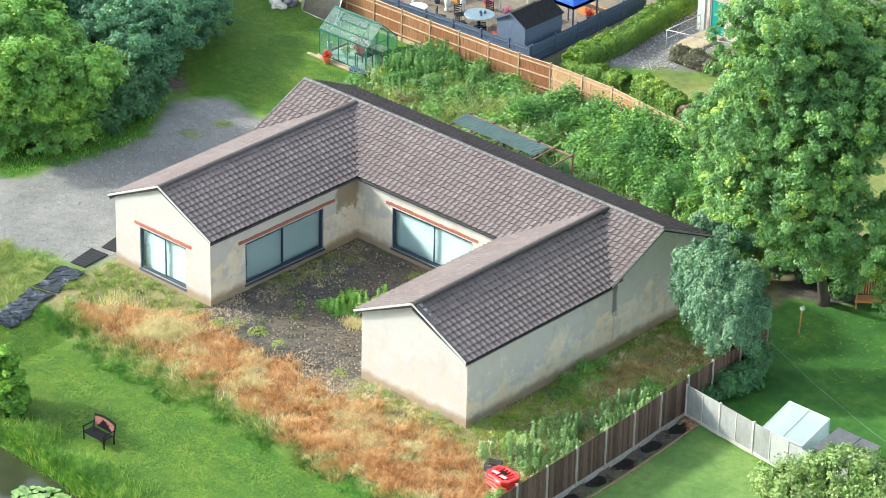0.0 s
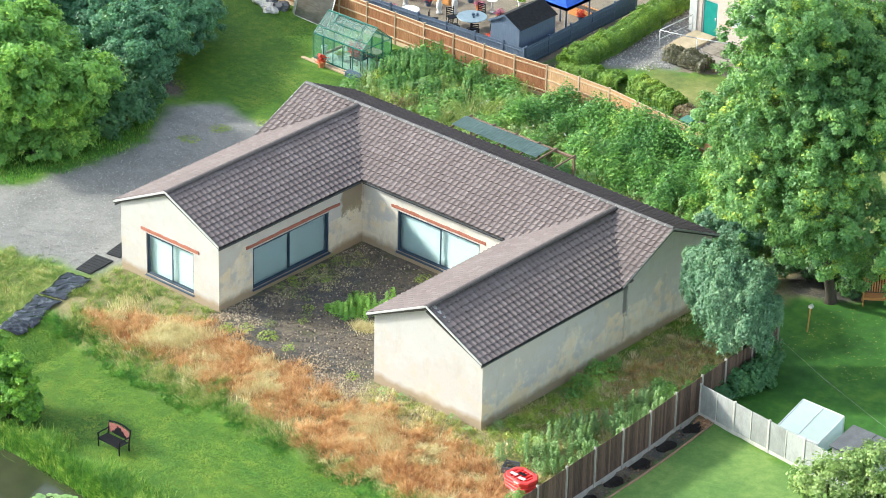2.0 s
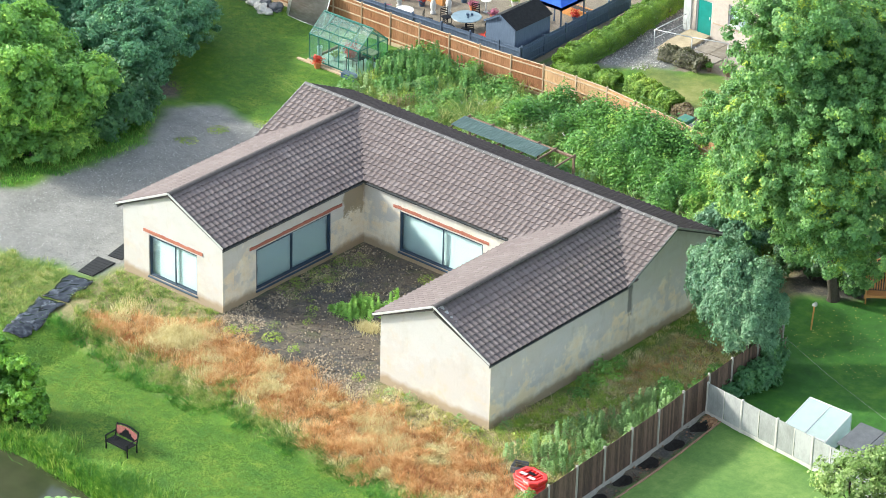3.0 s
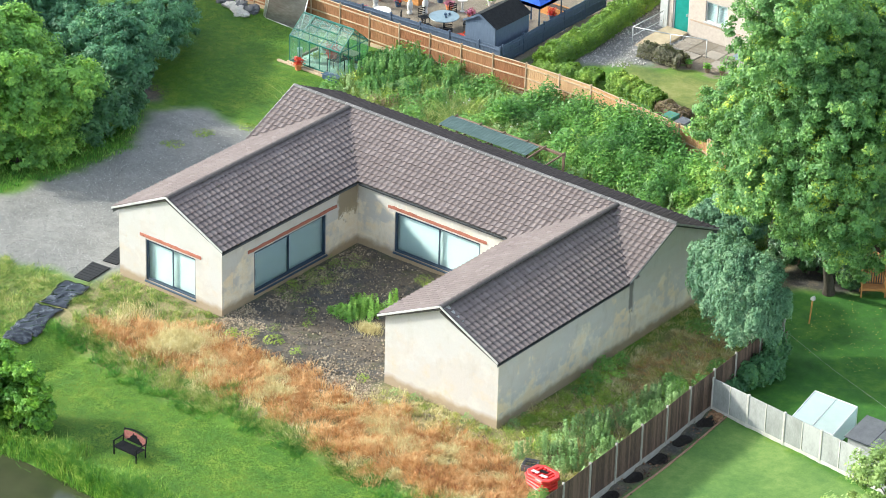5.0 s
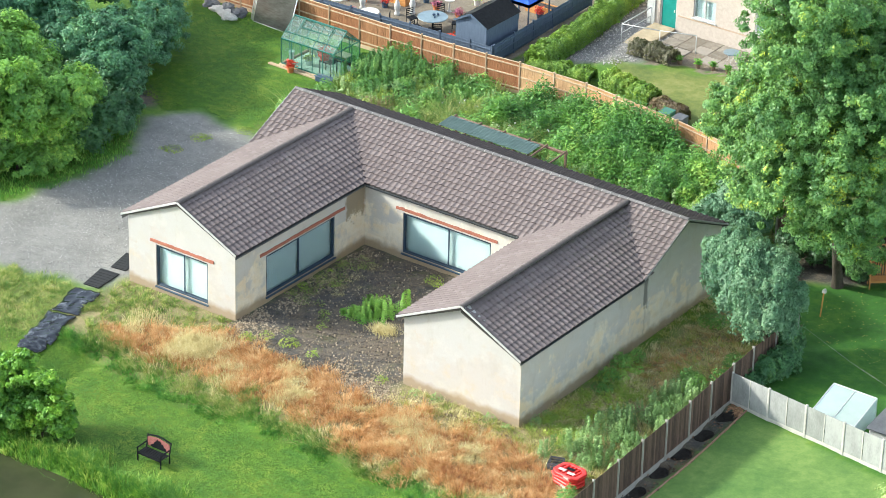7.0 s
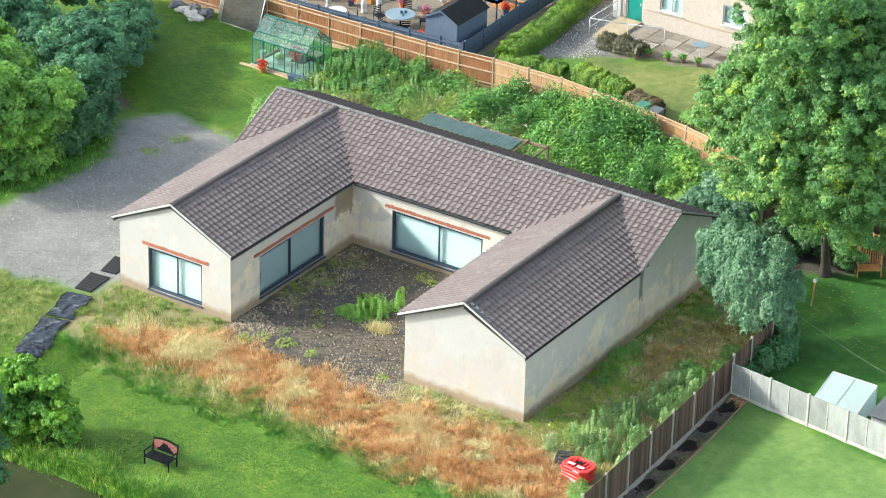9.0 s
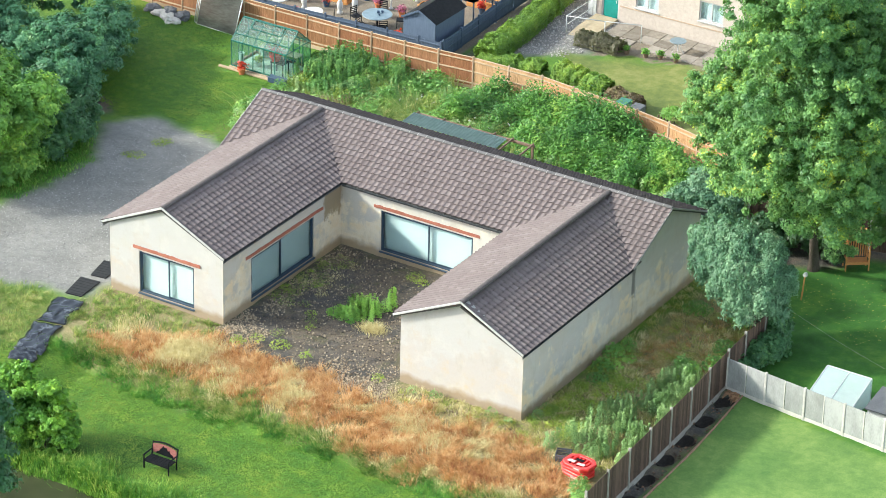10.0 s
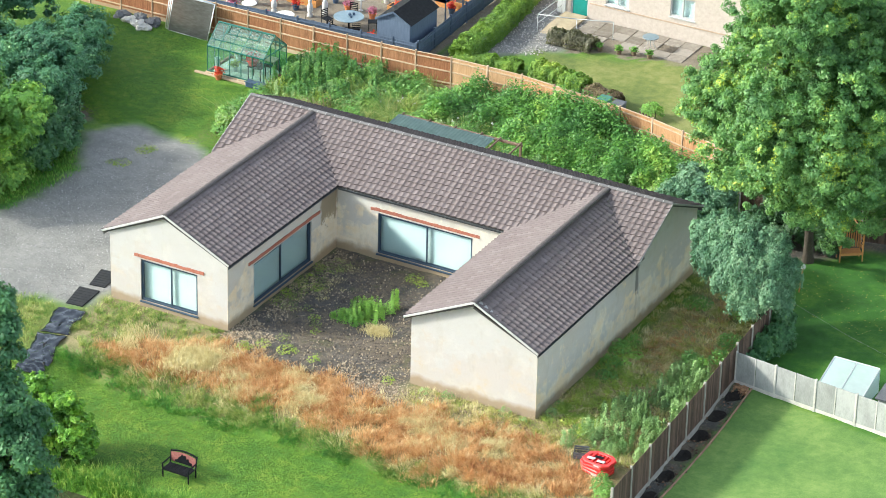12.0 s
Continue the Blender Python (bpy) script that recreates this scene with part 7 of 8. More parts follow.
# mesh panels leaning on the fence left of the greenhouse
M_MESH = sheet_glass("grey_debris_mesh", (0.20, 0.185, 0.16), 0.6, 0.9)
for k in range(3):
    t = empty("mesh_panel", "galvanised site-fence panel with grey mesh leaning on the fence", "panel", "leaning mesh panels")
    x0, x1 = -19.85 - 0.14 * k, -17.35 - 0.14 * k
    y0, y1 = 16.55 + 0.09 * k, 16.98 + 0.05 * k
    h = 1.85
    corners = [(x0, y0, 0.0), (x1, y0 - 0.15, 0.0), (x1 + 0.1, y1, h), (x0 + 0.1, y1, h)]
    for a, b in zip(corners, corners[1:] + corners[:1]):
        part("tube", tube(bmesh.new(), [a, b], [0.03, 0.03], 8), M_ALU, t, smooth=True)
    if k == 0:
        bm = bmesh.new()
        f = bm.faces.new([bm.verts.new(Vector(c) + Vector((0, -0.02, 0))) for c in corners])
        bmesh.ops.solidify(bm, geom=[f], thickness=0.004)
        part("mesh", bm, M_MESH, t, "grey woven mesh")
    settle(t, corners[0])
# pale sacks heaped by the fence
M_SACK = plain("dirty_white_sack", (0.46, 0.44, 0.40), (0.70, 0.68, 0.63), 7, 0.8, relief=0.9, distance=0.05)
for x, y, s, mm, label in ((-22.1, 16.35, 0.30, M_SACK, "pale full rubble sack slumped by the fence"), (-21.45, 16.2, 0.36, M_SACK, "pale full rubble sack slumped by the fence"), (-20.95, 15.95, 0.33, M_SACK, "pale full rubble sack slumped by the fence"),
                           (-21.75, 16.75, 0.36, M_TARP, "dark rubbish sack slumped by the fence"), (-20.85, 16.6, 0.36, M_TARP, "dark rubbish sack slumped by the fence"), (-22.75, 16.6, 0.36, M_TARP, "dark rubbish sack slumped by the fence")):
    b = empty("rubble_sack", label, "sack", "sacks by the fence")
    bm = bmesh.new()
    bmesh.ops.create_icosphere(bm, subdivisions=3, radius=s)
    for v in bm.verts:
        d = 1 + 0.7 * noise.noise(v.co * 3.1 + Vector((x * 7, y * 3, 0))) + 0.35 * noise.noise(v.co * 8 + Vector((y, x, 4)))
        v.co = Vector((v.co.x * d * 1.15, v.co.y * d, max(-0.3 * s, v.co.z * 0.7 * d)))
    bmesh.ops.translate(bm, verts=bm.verts, vec=(x, y, 0.3 * s))
    part("sack", bm, mm, b)
    settle(b, (x, y, 0))

# worn concrete slabs below the cream house
M_SLAB = plain("worn_grey_slab", (0.17, 0.145, 0.115), (0.30, 0.265, 0.225), 3, 0.9, relief=0.3, vary=0.4)
slabs = empty("slab_terrace", "worn grey concrete slabs below the cream house", "paving", kind="structure")
for i in range(7):
    for j in range(3):
        x0, y0 = -1.75 + 0.92 * i, 26.75 + 0.86 * j
        if (i, j) in ((2, 0), (5, 1), (0, 0)):
            continue
        t = random.uniform(0.0, 0.02)
        part("slab", boxes(((x0 + 0.012, y0 + 0.012, -0.03), (x0 + 0.905, y0 + 0.845, 0.045 + t)), bevel=0.008), M_SLAB, slabs)
settle(slabs, (1.0, 28.0, 0))

# ---- grasses, weeds and stones ----
M_DRY = blade_mat("dry_brown_grass", (0.12, (0.32, 0.135, 0.05)), (0.36, (0.58, 0.31, 0.125)), (0.60, (0.71, 0.47, 0.225)), (0.88, (0.78, 0.63, 0.36)), glow=0.3, patch=0.9)
M_STRAW = blade_mat("straw_grass", (0.2, (0.54, 0.45, 0.21)), (0.55, (0.74, 0.66, 0.36)), (0.85, (0.82, 0.77, 0.52)), glow=0.3, patch=1.2)
M_LONG = blade_mat("long_green_grass", (0.2, (0.06, 0.22, 0.028)), (0.5, (0.18, 0.42, 0.055)), (0.8, (0.42, 0.58, 0.13)), glow=0.35, patch=0.8)
M_BANK = blade_mat("bank_grass_blades", (0.2, (0.045, 0.18, 0.022)), (0.5, (0.12, 0.32, 0.04)), (0.8, (0.30, 0.47, 0.09)), glow=0.3, patch=0.8)
M_MIXED = blade_mat("mixed_weedy_grass", (0.2, (0.12, 0.23, 0.045)), (0.45, (0.27, 0.37, 0.085)), (0.65, (0.47, 0.48, 0.17)), (0.88, (0.60, 0.52, 0.29)), glow=0.35, patch=0.8)
# yellower mix, also raised in tone to offset the bungalow's shade
M_PALEMIX = blade_mat("yellowed_weedy_grass", (0.2, (0.24, 0.33, 0.06)), (0.45, (0.42, 0.47, 0.11)), (0.65, (0.60, 0.56, 0.22)), (0.88, (0.70, 0.62, 0.36)), glow=0.35, patch=0.8)
M_REED = blade_mat("reeds", (0.2, (0.07, 0.21, 0.025)), (0.5, (0.19, 0.37, 0.045)), (0.8, (0.50, 0.60, 0.14)), glow=0.35, patch=0.7)
M_WEED = leafy("weed_leaves", (0.08, 0.22, 0.045), (0.20, 0.41, 0.08), (0.40, 0.57, 0.12))
M_BRAMBLE = leafy("bramble_leaves", (0.045, 0.165, 0.028), (0.145, 0.34, 0.052), (0.32, 0.49, 0.085))
M_GREYWEED = leafy("grey_green_weeds", (0.15, 0.28, 0.09), (0.31, 0.47, 0.17), (0.52, 0.61, 0.30))
M_WILLOW = leafy("narrow_dark_leaves", (0.05, 0.16, 0.045), (0.14, 0.32, 0.075), (0.28, 0.46, 0.13))
M_OLIVE = leafy("olive_weeds", (0.13, 0.19, 0.045), (0.27, 0.33, 0.075), (0.42, 0.44, 0.13))
M_YELLOWWEED = leafy("yellow_green_weeds", (0.20, 0.31, 0.045), (0.37, 0.48, 0.065), (0.57, 0.60, 0.11))


def field(poly, n, edge=0.5, seed=0.0):
    """Points spread over an outline whose border wanders."""
    p = np.array(poly)
    xy = spread(n * 3, p[:, 0].min() - edge, p[:, 0].max() + edge, p[:, 1].min() - edge, p[:, 1].max() + edge)
    jx = xy[:, 0] + edge * wavy(xy[:, 0], xy[:, 1], 0.7, seed) + rng.normal(0, edge * 0.25, len(xy))
    jy = xy[:, 1] + edge * wavy(xy[:, 0], xy[:, 1], 0.7, seed + 3) + rng.normal(0, edge * 0.25, len(xy))
    return xy[inside(poly, jx, jy)][:n]


def clear_of_house(xy, gap=0.1):
    x, y = xy[:, 0], xy[:, 1]
    left = (x > -6.05 - gap) & (x < gap) & (y > LGW - gap)
    right = (x > 9.0 - gap) & (x < 14.95 + gap) & (y > RGW - gap)
    main = (x > -6.05 - gap) & (x < 14.95 + gap) & (y > -gap)
    return xy[~((left | right | main) & (y < 6.32 + gap))]


def off_sheeting(xy):
    """Leaves the strip of black sheeting bare."""
    line = -6.95 + (-11.35 - xy[:, 1]) * 0.28
    return xy[~((np.abs(xy[:, 0] - line) < 0.66) & (xy[:, 1] > -19) & (xy[:, 1] < -10.9))]


def grassland(name, label, xy, height, width, material, category="grass", **more):
    """Blades whose lean turns slowly over the field, like grass that wind and rain have laid down."""
    ob = blades(name, xy, height, width, material, **more)
    return tagged(ob, label, category, kind="stuff")


def mown_grass(label, xy, material):
    """Short mown grass: a dense carpet of small blades lying every way."""
    n = len(xy)
    z = ground_height(xy[:, 0], xy[:, 1]) + 0.03 + 0.02 * rng.uniform(0, 1, n)
    ob = soup("lawn_grass", leaves_at(np.column_stack([xy, z]), np.tile([-0.2, -0.2, 1.0], (n, 1)), 0.055, 0.2), LEAF_FACES, material)
    return tagged(ob, label, "grass", kind="stuff")


def tufted(poly, tufts, per, radius, edge=0.5, seed=0.0, spread_out=0.8):
    """Blades standing in tufts: where they root, which way they fan out, and how tall each tuft is."""
    c = field(poly, tufts, edge, seed)
    n = len(c)
    r = radius * rng.uniform(0.5, 1.4, n)
    off = rng.normal(0, 0.5, (n, per, 2)) * r[:, None, None]
    combed = np.stack([np.sin(c[:, 0] * 1.3 + c[:, 1] * 0.9) + 0.7 * np.sin(c[:, 1] * 2.3), np.cos(c[:, 0] * 0.8 - c[:, 1] * 1.7)], 1) * 0.35 + rng.normal(0, 0.35, (n, 2))
    fan = off / r[:, None, None] * spread_out + combed[:, None]
    tall = np.repeat(rng.uniform(0.6, 1.35, n), per)
    return (c[:, None] + off).reshape(-1, 2), fan.reshape(-1, 2), tall


def tuft_field(name, label, poly, tufts, per, radius, height, width, material, edge=0.5, seed=0.0, spread_out=0.8, keep=None, lean=0.4):
    xy, fan, tall = tufted(poly, tufts, per, radius, edge, seed, spread_out)
    mark = np.column_stack([xy, np.arange(len(xy))])
    kept = clear_of_house(off_sheeting(mark))
    if keep is not None:
        kept = kept[keep(kept[:, 0], kept[:, 1])]
    i = kept[:, 2].astype(int)
    return grassland(name, label, xy[i], height * tall[i], width, material, lean=lean, wind=fan[i])


DRYBED = [(-4.2, -13.4), (-3.2, -12.5), (-1.9, -11.7), (-0.6, -10.8), (1.0, -10.6), (2.8, -10.7), (5.6, -10.7), (8.7, -11.0), (11.0, -10.8), (13.3, -10.7), (15.9, -10.7), (17.5, -11.0), (19.4, -12.2), (18.6, -14.6), (15.0, -14.8), (12.6, -14.8), (10.3, -14.6), (8.0, -14.4), (6.0, -14.1), (4.1, -13.9), (1.9, -13.8), (0.0, -14.0), (-1.8, -14.1), (-3.5, -13.9)]
tuft_field("dry_grass", "dead orange-brown grass lodged in tangled swathes", DRYBED, 1150, 52, 0.30, 0.34, 0.022, M_DRY, 0.6, 0.0, 0.9, lambda x, y: (wavy(x, y, 0.8, 2.0) + 0.25 * wavy(x, y, 0.25, 1.0) < 0.42) & ((x - 0.3) ** 2 / 1.3 + (y + 12.3) ** 2 / 0.9 > 1))
tuft_field("straw_grass", "pale straw-coloured grass tufts among the brown", DRYBED, 900, 55, 0.26, 0.36, 0.022, M_STRAW, 0.6, 1.5, 0.7, lambda x, y: wavy(x, y, 0.8, 2.0) + 0.25 * wavy(x, y, 0.25, 1.0) > 0.33)
pale_tuft = np.concatenate([rng.normal((x, y), s, (n, 2)) for x, y, s, n in ((-0.2, -13.1, 0.4, 1300), (0.5, -12.5, 0.45, 1900), (-0.3, -12.0, 0.4, 1300), (0.9, -11.5, 0.35, 900), (5.9, -13.2, 0.4, 700), (11.4, -11.8, 0.4, 700), (12.9, -12.6, 0.4, 800), (4.6, -11.3, 0.3, 400), (3.2, -13.6, 0.4, 400), (-3.2, -11.6, 0.4, 350))])
grassland("straw_tufts", "tall pale straw tufts at the edge of the brown grass", pale_tuft, 0.46, 0.022, M_STRAW, lean=0.6)
grassland("straw_tufts", "low pale straw tuft beside the courtyard weeds", rng.normal((5.55, -5.95), (0.30, 0.24), (1500, 2)), 0.26, 0.02, M_STRAW, lean=0.9)
BANK = [(-4.8, -14.3), (-3.4, -14.4), (0.2, -14.7), (3.9, -14.7), (6.9, -14.8), (10.3, -14.9), (14.0, -15.0), (18.5, -14.9), (19.5, -16.4), (15.0, -15.6), (12.3, -15.2), (8.8, -15.2), (5.3, -15.3), (2.5, -15.5), (-0.8, -15.4), (-3.2, -15.0), (-5.2, -14.9)]
BANKTOP = [(-4.6, -13.6), (0.0, -13.9), (4.0, -13.8), (8.0, -14.2), (12.6, -14.6), (18.5, -14.5), (18.6, -15.1), (10.3, -15.0), (4.0, -14.8), (0.2, -14.8), (-4.8, -14.4)]
tuft_field("bank_grass", "long rank green grass on the bank above the lawn", BANK, 420, 60, 0.26, 0.17, 0.028, M_BANK, 0.4, 1.0, 0.9)
tuft_field("bank_grass", "yellowing grass tufts on the bank above the lawn", BANKTOP, 330, 50, 0.25, 0.28, 0.022, M_MIXED, 0.6, 2.4, 0.9)
GABLEVERGE = [(-6.5, -9.3), (-6.2, -12.8), (-4.6, -13.8), (-3.7, -13.2), (-3.0, -12.2), (-1.7, -11.3), (-0.5, -10.8), (0.6, -10.6), (0.0, -9.2)]
tuft_field("verge_grass", "thin weedy grass tufts on the soil beside the gable wall", GABLEVERGE, 170, 50, 0.24, 0.18, 0.024, M_MIXED, 0.4, 2.0, 0.9)
tuft_field("verge_grass", "rough yellow-green grass beside the drive", [(-16, -17), (-11.6, -12.3), (-9.4, -11.5), (-7.6, -11.4), (-6.6, -14), (-5.9, -18.6), (-12, -20)], 520, 46, 0.28, 0.17, 0.026, M_MIXED, 0.5, 3.0, 0.9)
SIDEYARD = [(15.0, -9.3), (9.6, -9.2), (9.2, -10.6), (13.0, -11.2), (18.5, -10.8), (20.5, -10.6), (20.2, 2.8), (18.6, 5.2), (15.0, 6.0)]
tuft_field("side_grass", "thin yellowing grass tufts along the side wall", SIDEYARD, 420, 44, 0.26, 0.2, 0.022, M_PALEMIX, 0.3, 4.0, 0.9)
tuft_field("straw_grass", "pale dead grass scattered along the side wall", SIDEYARD, 420, 44, 0.24, 0.22, 0.02, M_STRAW, 0.3, 6.5, 0.9)
tuft_field("dry_grass", "patch of dead reddish-brown grass by the side wall", [(15.9, -2.4), (16.0, 1.6), (17.4, 4.6), (19.6, 3.0), (19.8, -1.0), (17.8, -2.6)], 150, 50, 0.28, 0.14, 0.02, M_DRY, 0.4, 5.0, 1.0)
# reeds along the pond's rim
t = rng.uniform(0.15, math.pi * 0.98, 15000)
rr = rng.uniform(0.945, 1.14, len(t)) + 0.03 * np.sin(t * 23) * np.sin(t * 7)
xy = np.column_stack([1.6 + 15 * rr * np.cos(t), -27.7 + 5.5 * rr * np.sin(t)])
grassland("reeds", "arching green and yellow reeds round the pond", xy, 0.62, 0.042, M_REED, lean=0.8)
xy = np.concatenate([rng.normal((x, y), s, (n, 2)) for x, y, s, n in ((5.9, -21.9, 0.42, 1500), (6.9, -22.1, 0.5, 1500), (2.2, -21.6, 0.45, 1100), (8.0, -22.4, 0.6, 1400))])
grassland("reeds", "clump of yellow-green reeds on the pond's bank", xy, 0.7, 0.03, M_REED, lean=0.7)
# rough grass of the mown lawn
xy = field([(-14, -18), (-5.3, -15.0), (-0.8, -15.3), (2.5, -15.5), (8.8, -15.2), (15, -15.7), (19, -16.4), (18, -24), (8, -22.8), (2, -21.8), (-8, -23)], 110000, 0.4, 6.0)
mown_grass("mown green lawn grass by the pond", xy, blade_mat("mown_grass", (0.10, (0.075, 0.20, 0.016)), (0.38, (0.125, 0.26, 0.018)), (0.75, (0.24, 0.335, 0.035)), glow=0.25, patch=0.6, single=0.06))
xy = field([(-19, 6.6), (-16.6, 5.4), (-14.8, 6.6), (-11.4, 6.3), (-9.2, 4.6), (-7, 4.4), (-7, 8), (-11.6, 9.0), (-11.9, 12.4), (-16.2, 12.4), (-16.2, 16.2), (-20.0, 16.4), (-24.0, 17.0), (-23.0, 11.0), (-20.5, 9.5)], 70000, 0.4, 7.0)
mown_grass("green lawn grass beside the greenhouse", xy, bpy.data.materials["mown_grass"])
xy = field([(-15.9, -7.4), (-15.0, -4.4), (-14.5, 0.4), (-17.0, 4.2), (-19.5, 5.5), (-22, -2), (-22, -12)], 16000, 0.4, 8.0)
grassland("verge_grass", "green verge grass under the trees by the drive", xy, 0.25, 0.024, M_LONG, lean=0.7)


def weeds(name, label, spots, material, size=0.075, per=120, spiky=False):
    """Leafy clumps at (x, y, radius, height)."""
    out = []
    for x, y, r, h in spots:
        n = int(per * max(0.3, r * r * 4 + r * h * 4))
        a, q = rng.uniform(0, 2 * np.pi, n), np.sqrt(rng.uniform(0, 1, n))
        z = h * rng.uniform(0.15, 1.0, n) ** 0.4 * np.sqrt(np.clip(1 - q * q * 0.85, 0, 1)) * (1.0 + 0.3 * rng.normal(0, 1, n) * 0.5)
        if spiky:
            k = rng.integers(0, max(3, int(12 * r * r * 4)), n)
            sa = np.random.default_rng(int(abs(x * 131 + y * 17))).uniform(0, 1, (400, 2))
            px, py = (sa[k % 400, 0] - 0.5) * 2 * r, (sa[k % 400, 1] - 0.5) * 2 * r
            z = h * rng.uniform(0.05, 1.0, n) * (0.6 + 0.4 * sa[k % 400, 0])
            pts = np.column_stack([x + px + rng.normal(0, 0.07, n) * (1.1 - z / (h + 0.01)), y + py + rng.normal(0, 0.07, n) * (1.1 - z / (h + 0.01)), z])
        else:
            pts = np.column_stack([x + r * q * np.cos(a), y + r * q * np.sin(a), np.maximum(z, 0.02)])
        pts[:, 2] += ground_height(pts[:, 0], pts[:, 1])
        nrm = np.column_stack([(pts[:, 0] - x) / r, (pts[:, 1] - y) / r, np.full(n, 1.5)])
        out.append(leaves_at(pts, nrm, size, 0.55))
    ob = soup(name, np.concatenate(out), LEAF_FACES, material)
    return tagged(ob, label, "weeds", kind="stuff")


def scatter(poly, n, r, h, seed):
    g = np.random.default_rng(seed)
    xy = field(poly, n, 0.3, seed)
    return [(float(x), float(y), float(r * g.uniform(0.6, 1.4)), float(h * g.uniform(0.5, 1.4))) for x, y in xy]


weeds("court_weeds", "bright green weeds growing in the bare courtyard", [(4.1, -5.3, 0.55, 0.85), (4.7, -4.6, 0.55, 0.95), (4.4, -5.6, 0.5, 0.7), (3.6, -5.6, 0.4, 0.55), (5.1, -3.9, 0.35, 1.15), (4.9, -5.1, 0.5, 0.75), (3.9, -4.7, 0.4, 0.75)], leafy("lush_weeds", (0.13, 0.32, 0.05), (0.32, 0.56, 0.10), (0.52, 0.68, 0.17)), 0.065, 480, True)
weeds("court_weeds", "bright leafy weeds at the foot of the courtyard clump", [(4.1, -5.3, 0.6, 0.3), (4.7, -4.6, 0.6, 0.4), (4.5, -5.5, 0.5, 0.3), (3.5, -5.5, 0.45, 0.25), (5.1, -4.0, 0.4, 0.45)], bpy.data.materials["lush_weeds"], 0.06, 260)
weeds("court_weeds", "small weeds scattered over the bare courtyard", [(0.35, -5.0, 0.28, 0.25), (4.6, -0.9, 0.45, 0.22), (5.1, -1.2, 0.35, 0.2), (6.3, -1.2, 0.4, 0.28), (6.9, -1.5, 0.35, 0.25), (3.3, -7.4, 0.25, 0.15), (2.6, -6.3, 0.3, 0.15), (2.0, -9.6, 0.35, 0.3), (3.1, -9.4, 0.5, 0.18), (1.4, -10.2, 0.4, 0.3), (4.6, -9.7, 0.3, 0.4), (8.2, -9.6, 0.3, 0.35), (0.4, -3.0, 0.2, 0.15), (1.2, -3.8, 0.4, 0.08)], M_YELLOWWEED, 0.07, 110)
weeds("court_weeds", "low olive weeds along the courtyard wall", scatter([(0.15, -6.2), (0.15, -0.8), (1.5, -1.2), (1.7, -3.6), (1.2, -6.0)], 26, 0.3, 0.12, 41) + [(0.5, -2.4, 0.3, 0.5), (3.0, -6.9, 0.3, 0.2), (1.9, -5.8, 0.3, 0.2), (2.4, -8.6, 0.35, 0.22)], M_OLIVE, 0.06, 90)
tuft_field("court_grass", "thin brown grass on the courtyard soil", [(0.15, -6.4), (0.15, -0.8), (1.9, -1.2), (2.2, -4.0), (1.4, -6.2)], 70, 30, 0.25, 0.1, 0.018, M_STRAW, 0.4, 12.0, 0.9)
weeds("wall_weeds", "weeds along the foot of the gable wall", [(11.0, -9.5, 0.3, 0.4), (13.7, -9.5, 0.3, 0.45), (14.6, -9.6, 0.2, 0.3), (9.9, -9.5, 0.3, 0.2), (15.4, -8.6, 0.3, 0.5), (15.3, -7.6, 0.25, 0.3)], M_GREYWEED, 0.065, 140)
weeds("drive_weeds", "low green weeds growing through the gravel drive", [(-13.0, 4.0, 0.5, 0.08), (-12.8, 4.2, 0.35, 0.1), (-13.2, 2.2, 0.5, 0.06), (-13.6, 2.0, 0.3, 0.06), (-11.8, 5.9, 0.5, 0.1)], M_YELLOWWEED, 0.06, 150)
SIDE = [(16.8, -9.9), (20.6, -10.2), (20.3, -1.6), (18.4, -2.2), (17.8, -5.6)]
weeds("side_weeds", "tall grey-green weeds beside the dark fence", scatter(SIDE, 85, 0.36, 1.0, 31), M_GREYWEED, 0.058, 330, True)
weeds("side_weeds", "yellow-green low weeds along the side wall", scatter([(15.3, -8.8), (17.6, -9.5), (17.6, -3.0), (15.3, -2.2)], 120, 0.28, 0.2, 32), M_YELLOWWEED, 0.07, 130)
weeds("side_weeds", "green leafy weeds against the side wall", [(15.5, -2.3, 0.5, 0.7), (15.7, -1.4, 0.4, 0.6), (15.6, -3.4, 0.5, 0.5), (15.9, -4.4, 0.5, 0.35), (18.6, -1.4, 0.5, 0.5), (19.5, -0.8, 0.5, 0.7), (19.2, 1.0, 0.6, 0.5), (16.5, 3.5, 0.7, 0.4), (18.6, -2.0, 0.4, 0.9), (19.3, -2.6, 0.4, 0.9), (18.6, 3.8, 0.8, 0.5)], M_WEED, 0.09, 170)
weeds("side_weeds", "bright yellow-green leafy weeds by the fence", [(18.9, -2.3, 0.45, 0.6), (18.5, -1.5, 0.35, 0.5), (19.1, -1.8, 0.4, 0.7), (16.2, -2.2, 0.35, 0.3), (16.0, -3.0, 0.35, 0.3)], bpy.data.materials["lush_weeds"], 0.09, 170)
BACKYARD = [(-11.4, 7.6), (-11.2, 12.6), (-11.0, 17.0), (-4, 17.2), (4, 16.8), (10, 15.6), (14.6, 13.2), (16.2, 8.6), (15.6, 6.9), (4, 7.0), (-6, 7.0)]
weeds("garden_weeds", "waist-high tangle of weeds filling the back garden", scatter(BACKYARD, 230, 0.6, 0.85, 33), M_WEED, 0.105, 150)
weeds("garden_weeds", "yellow-green grassy weeds in the back garden", scatter(BACKYARD, 130, 0.5, 0.6, 34), M_YELLOWWEED, 0.085, 120)
weeds("garden_weeds", "grey-green nettles in the back garden", scatter(BACKYARD, 150, 0.5, 0.95, 35), M_GREYWEED, 0.10, 130, True)
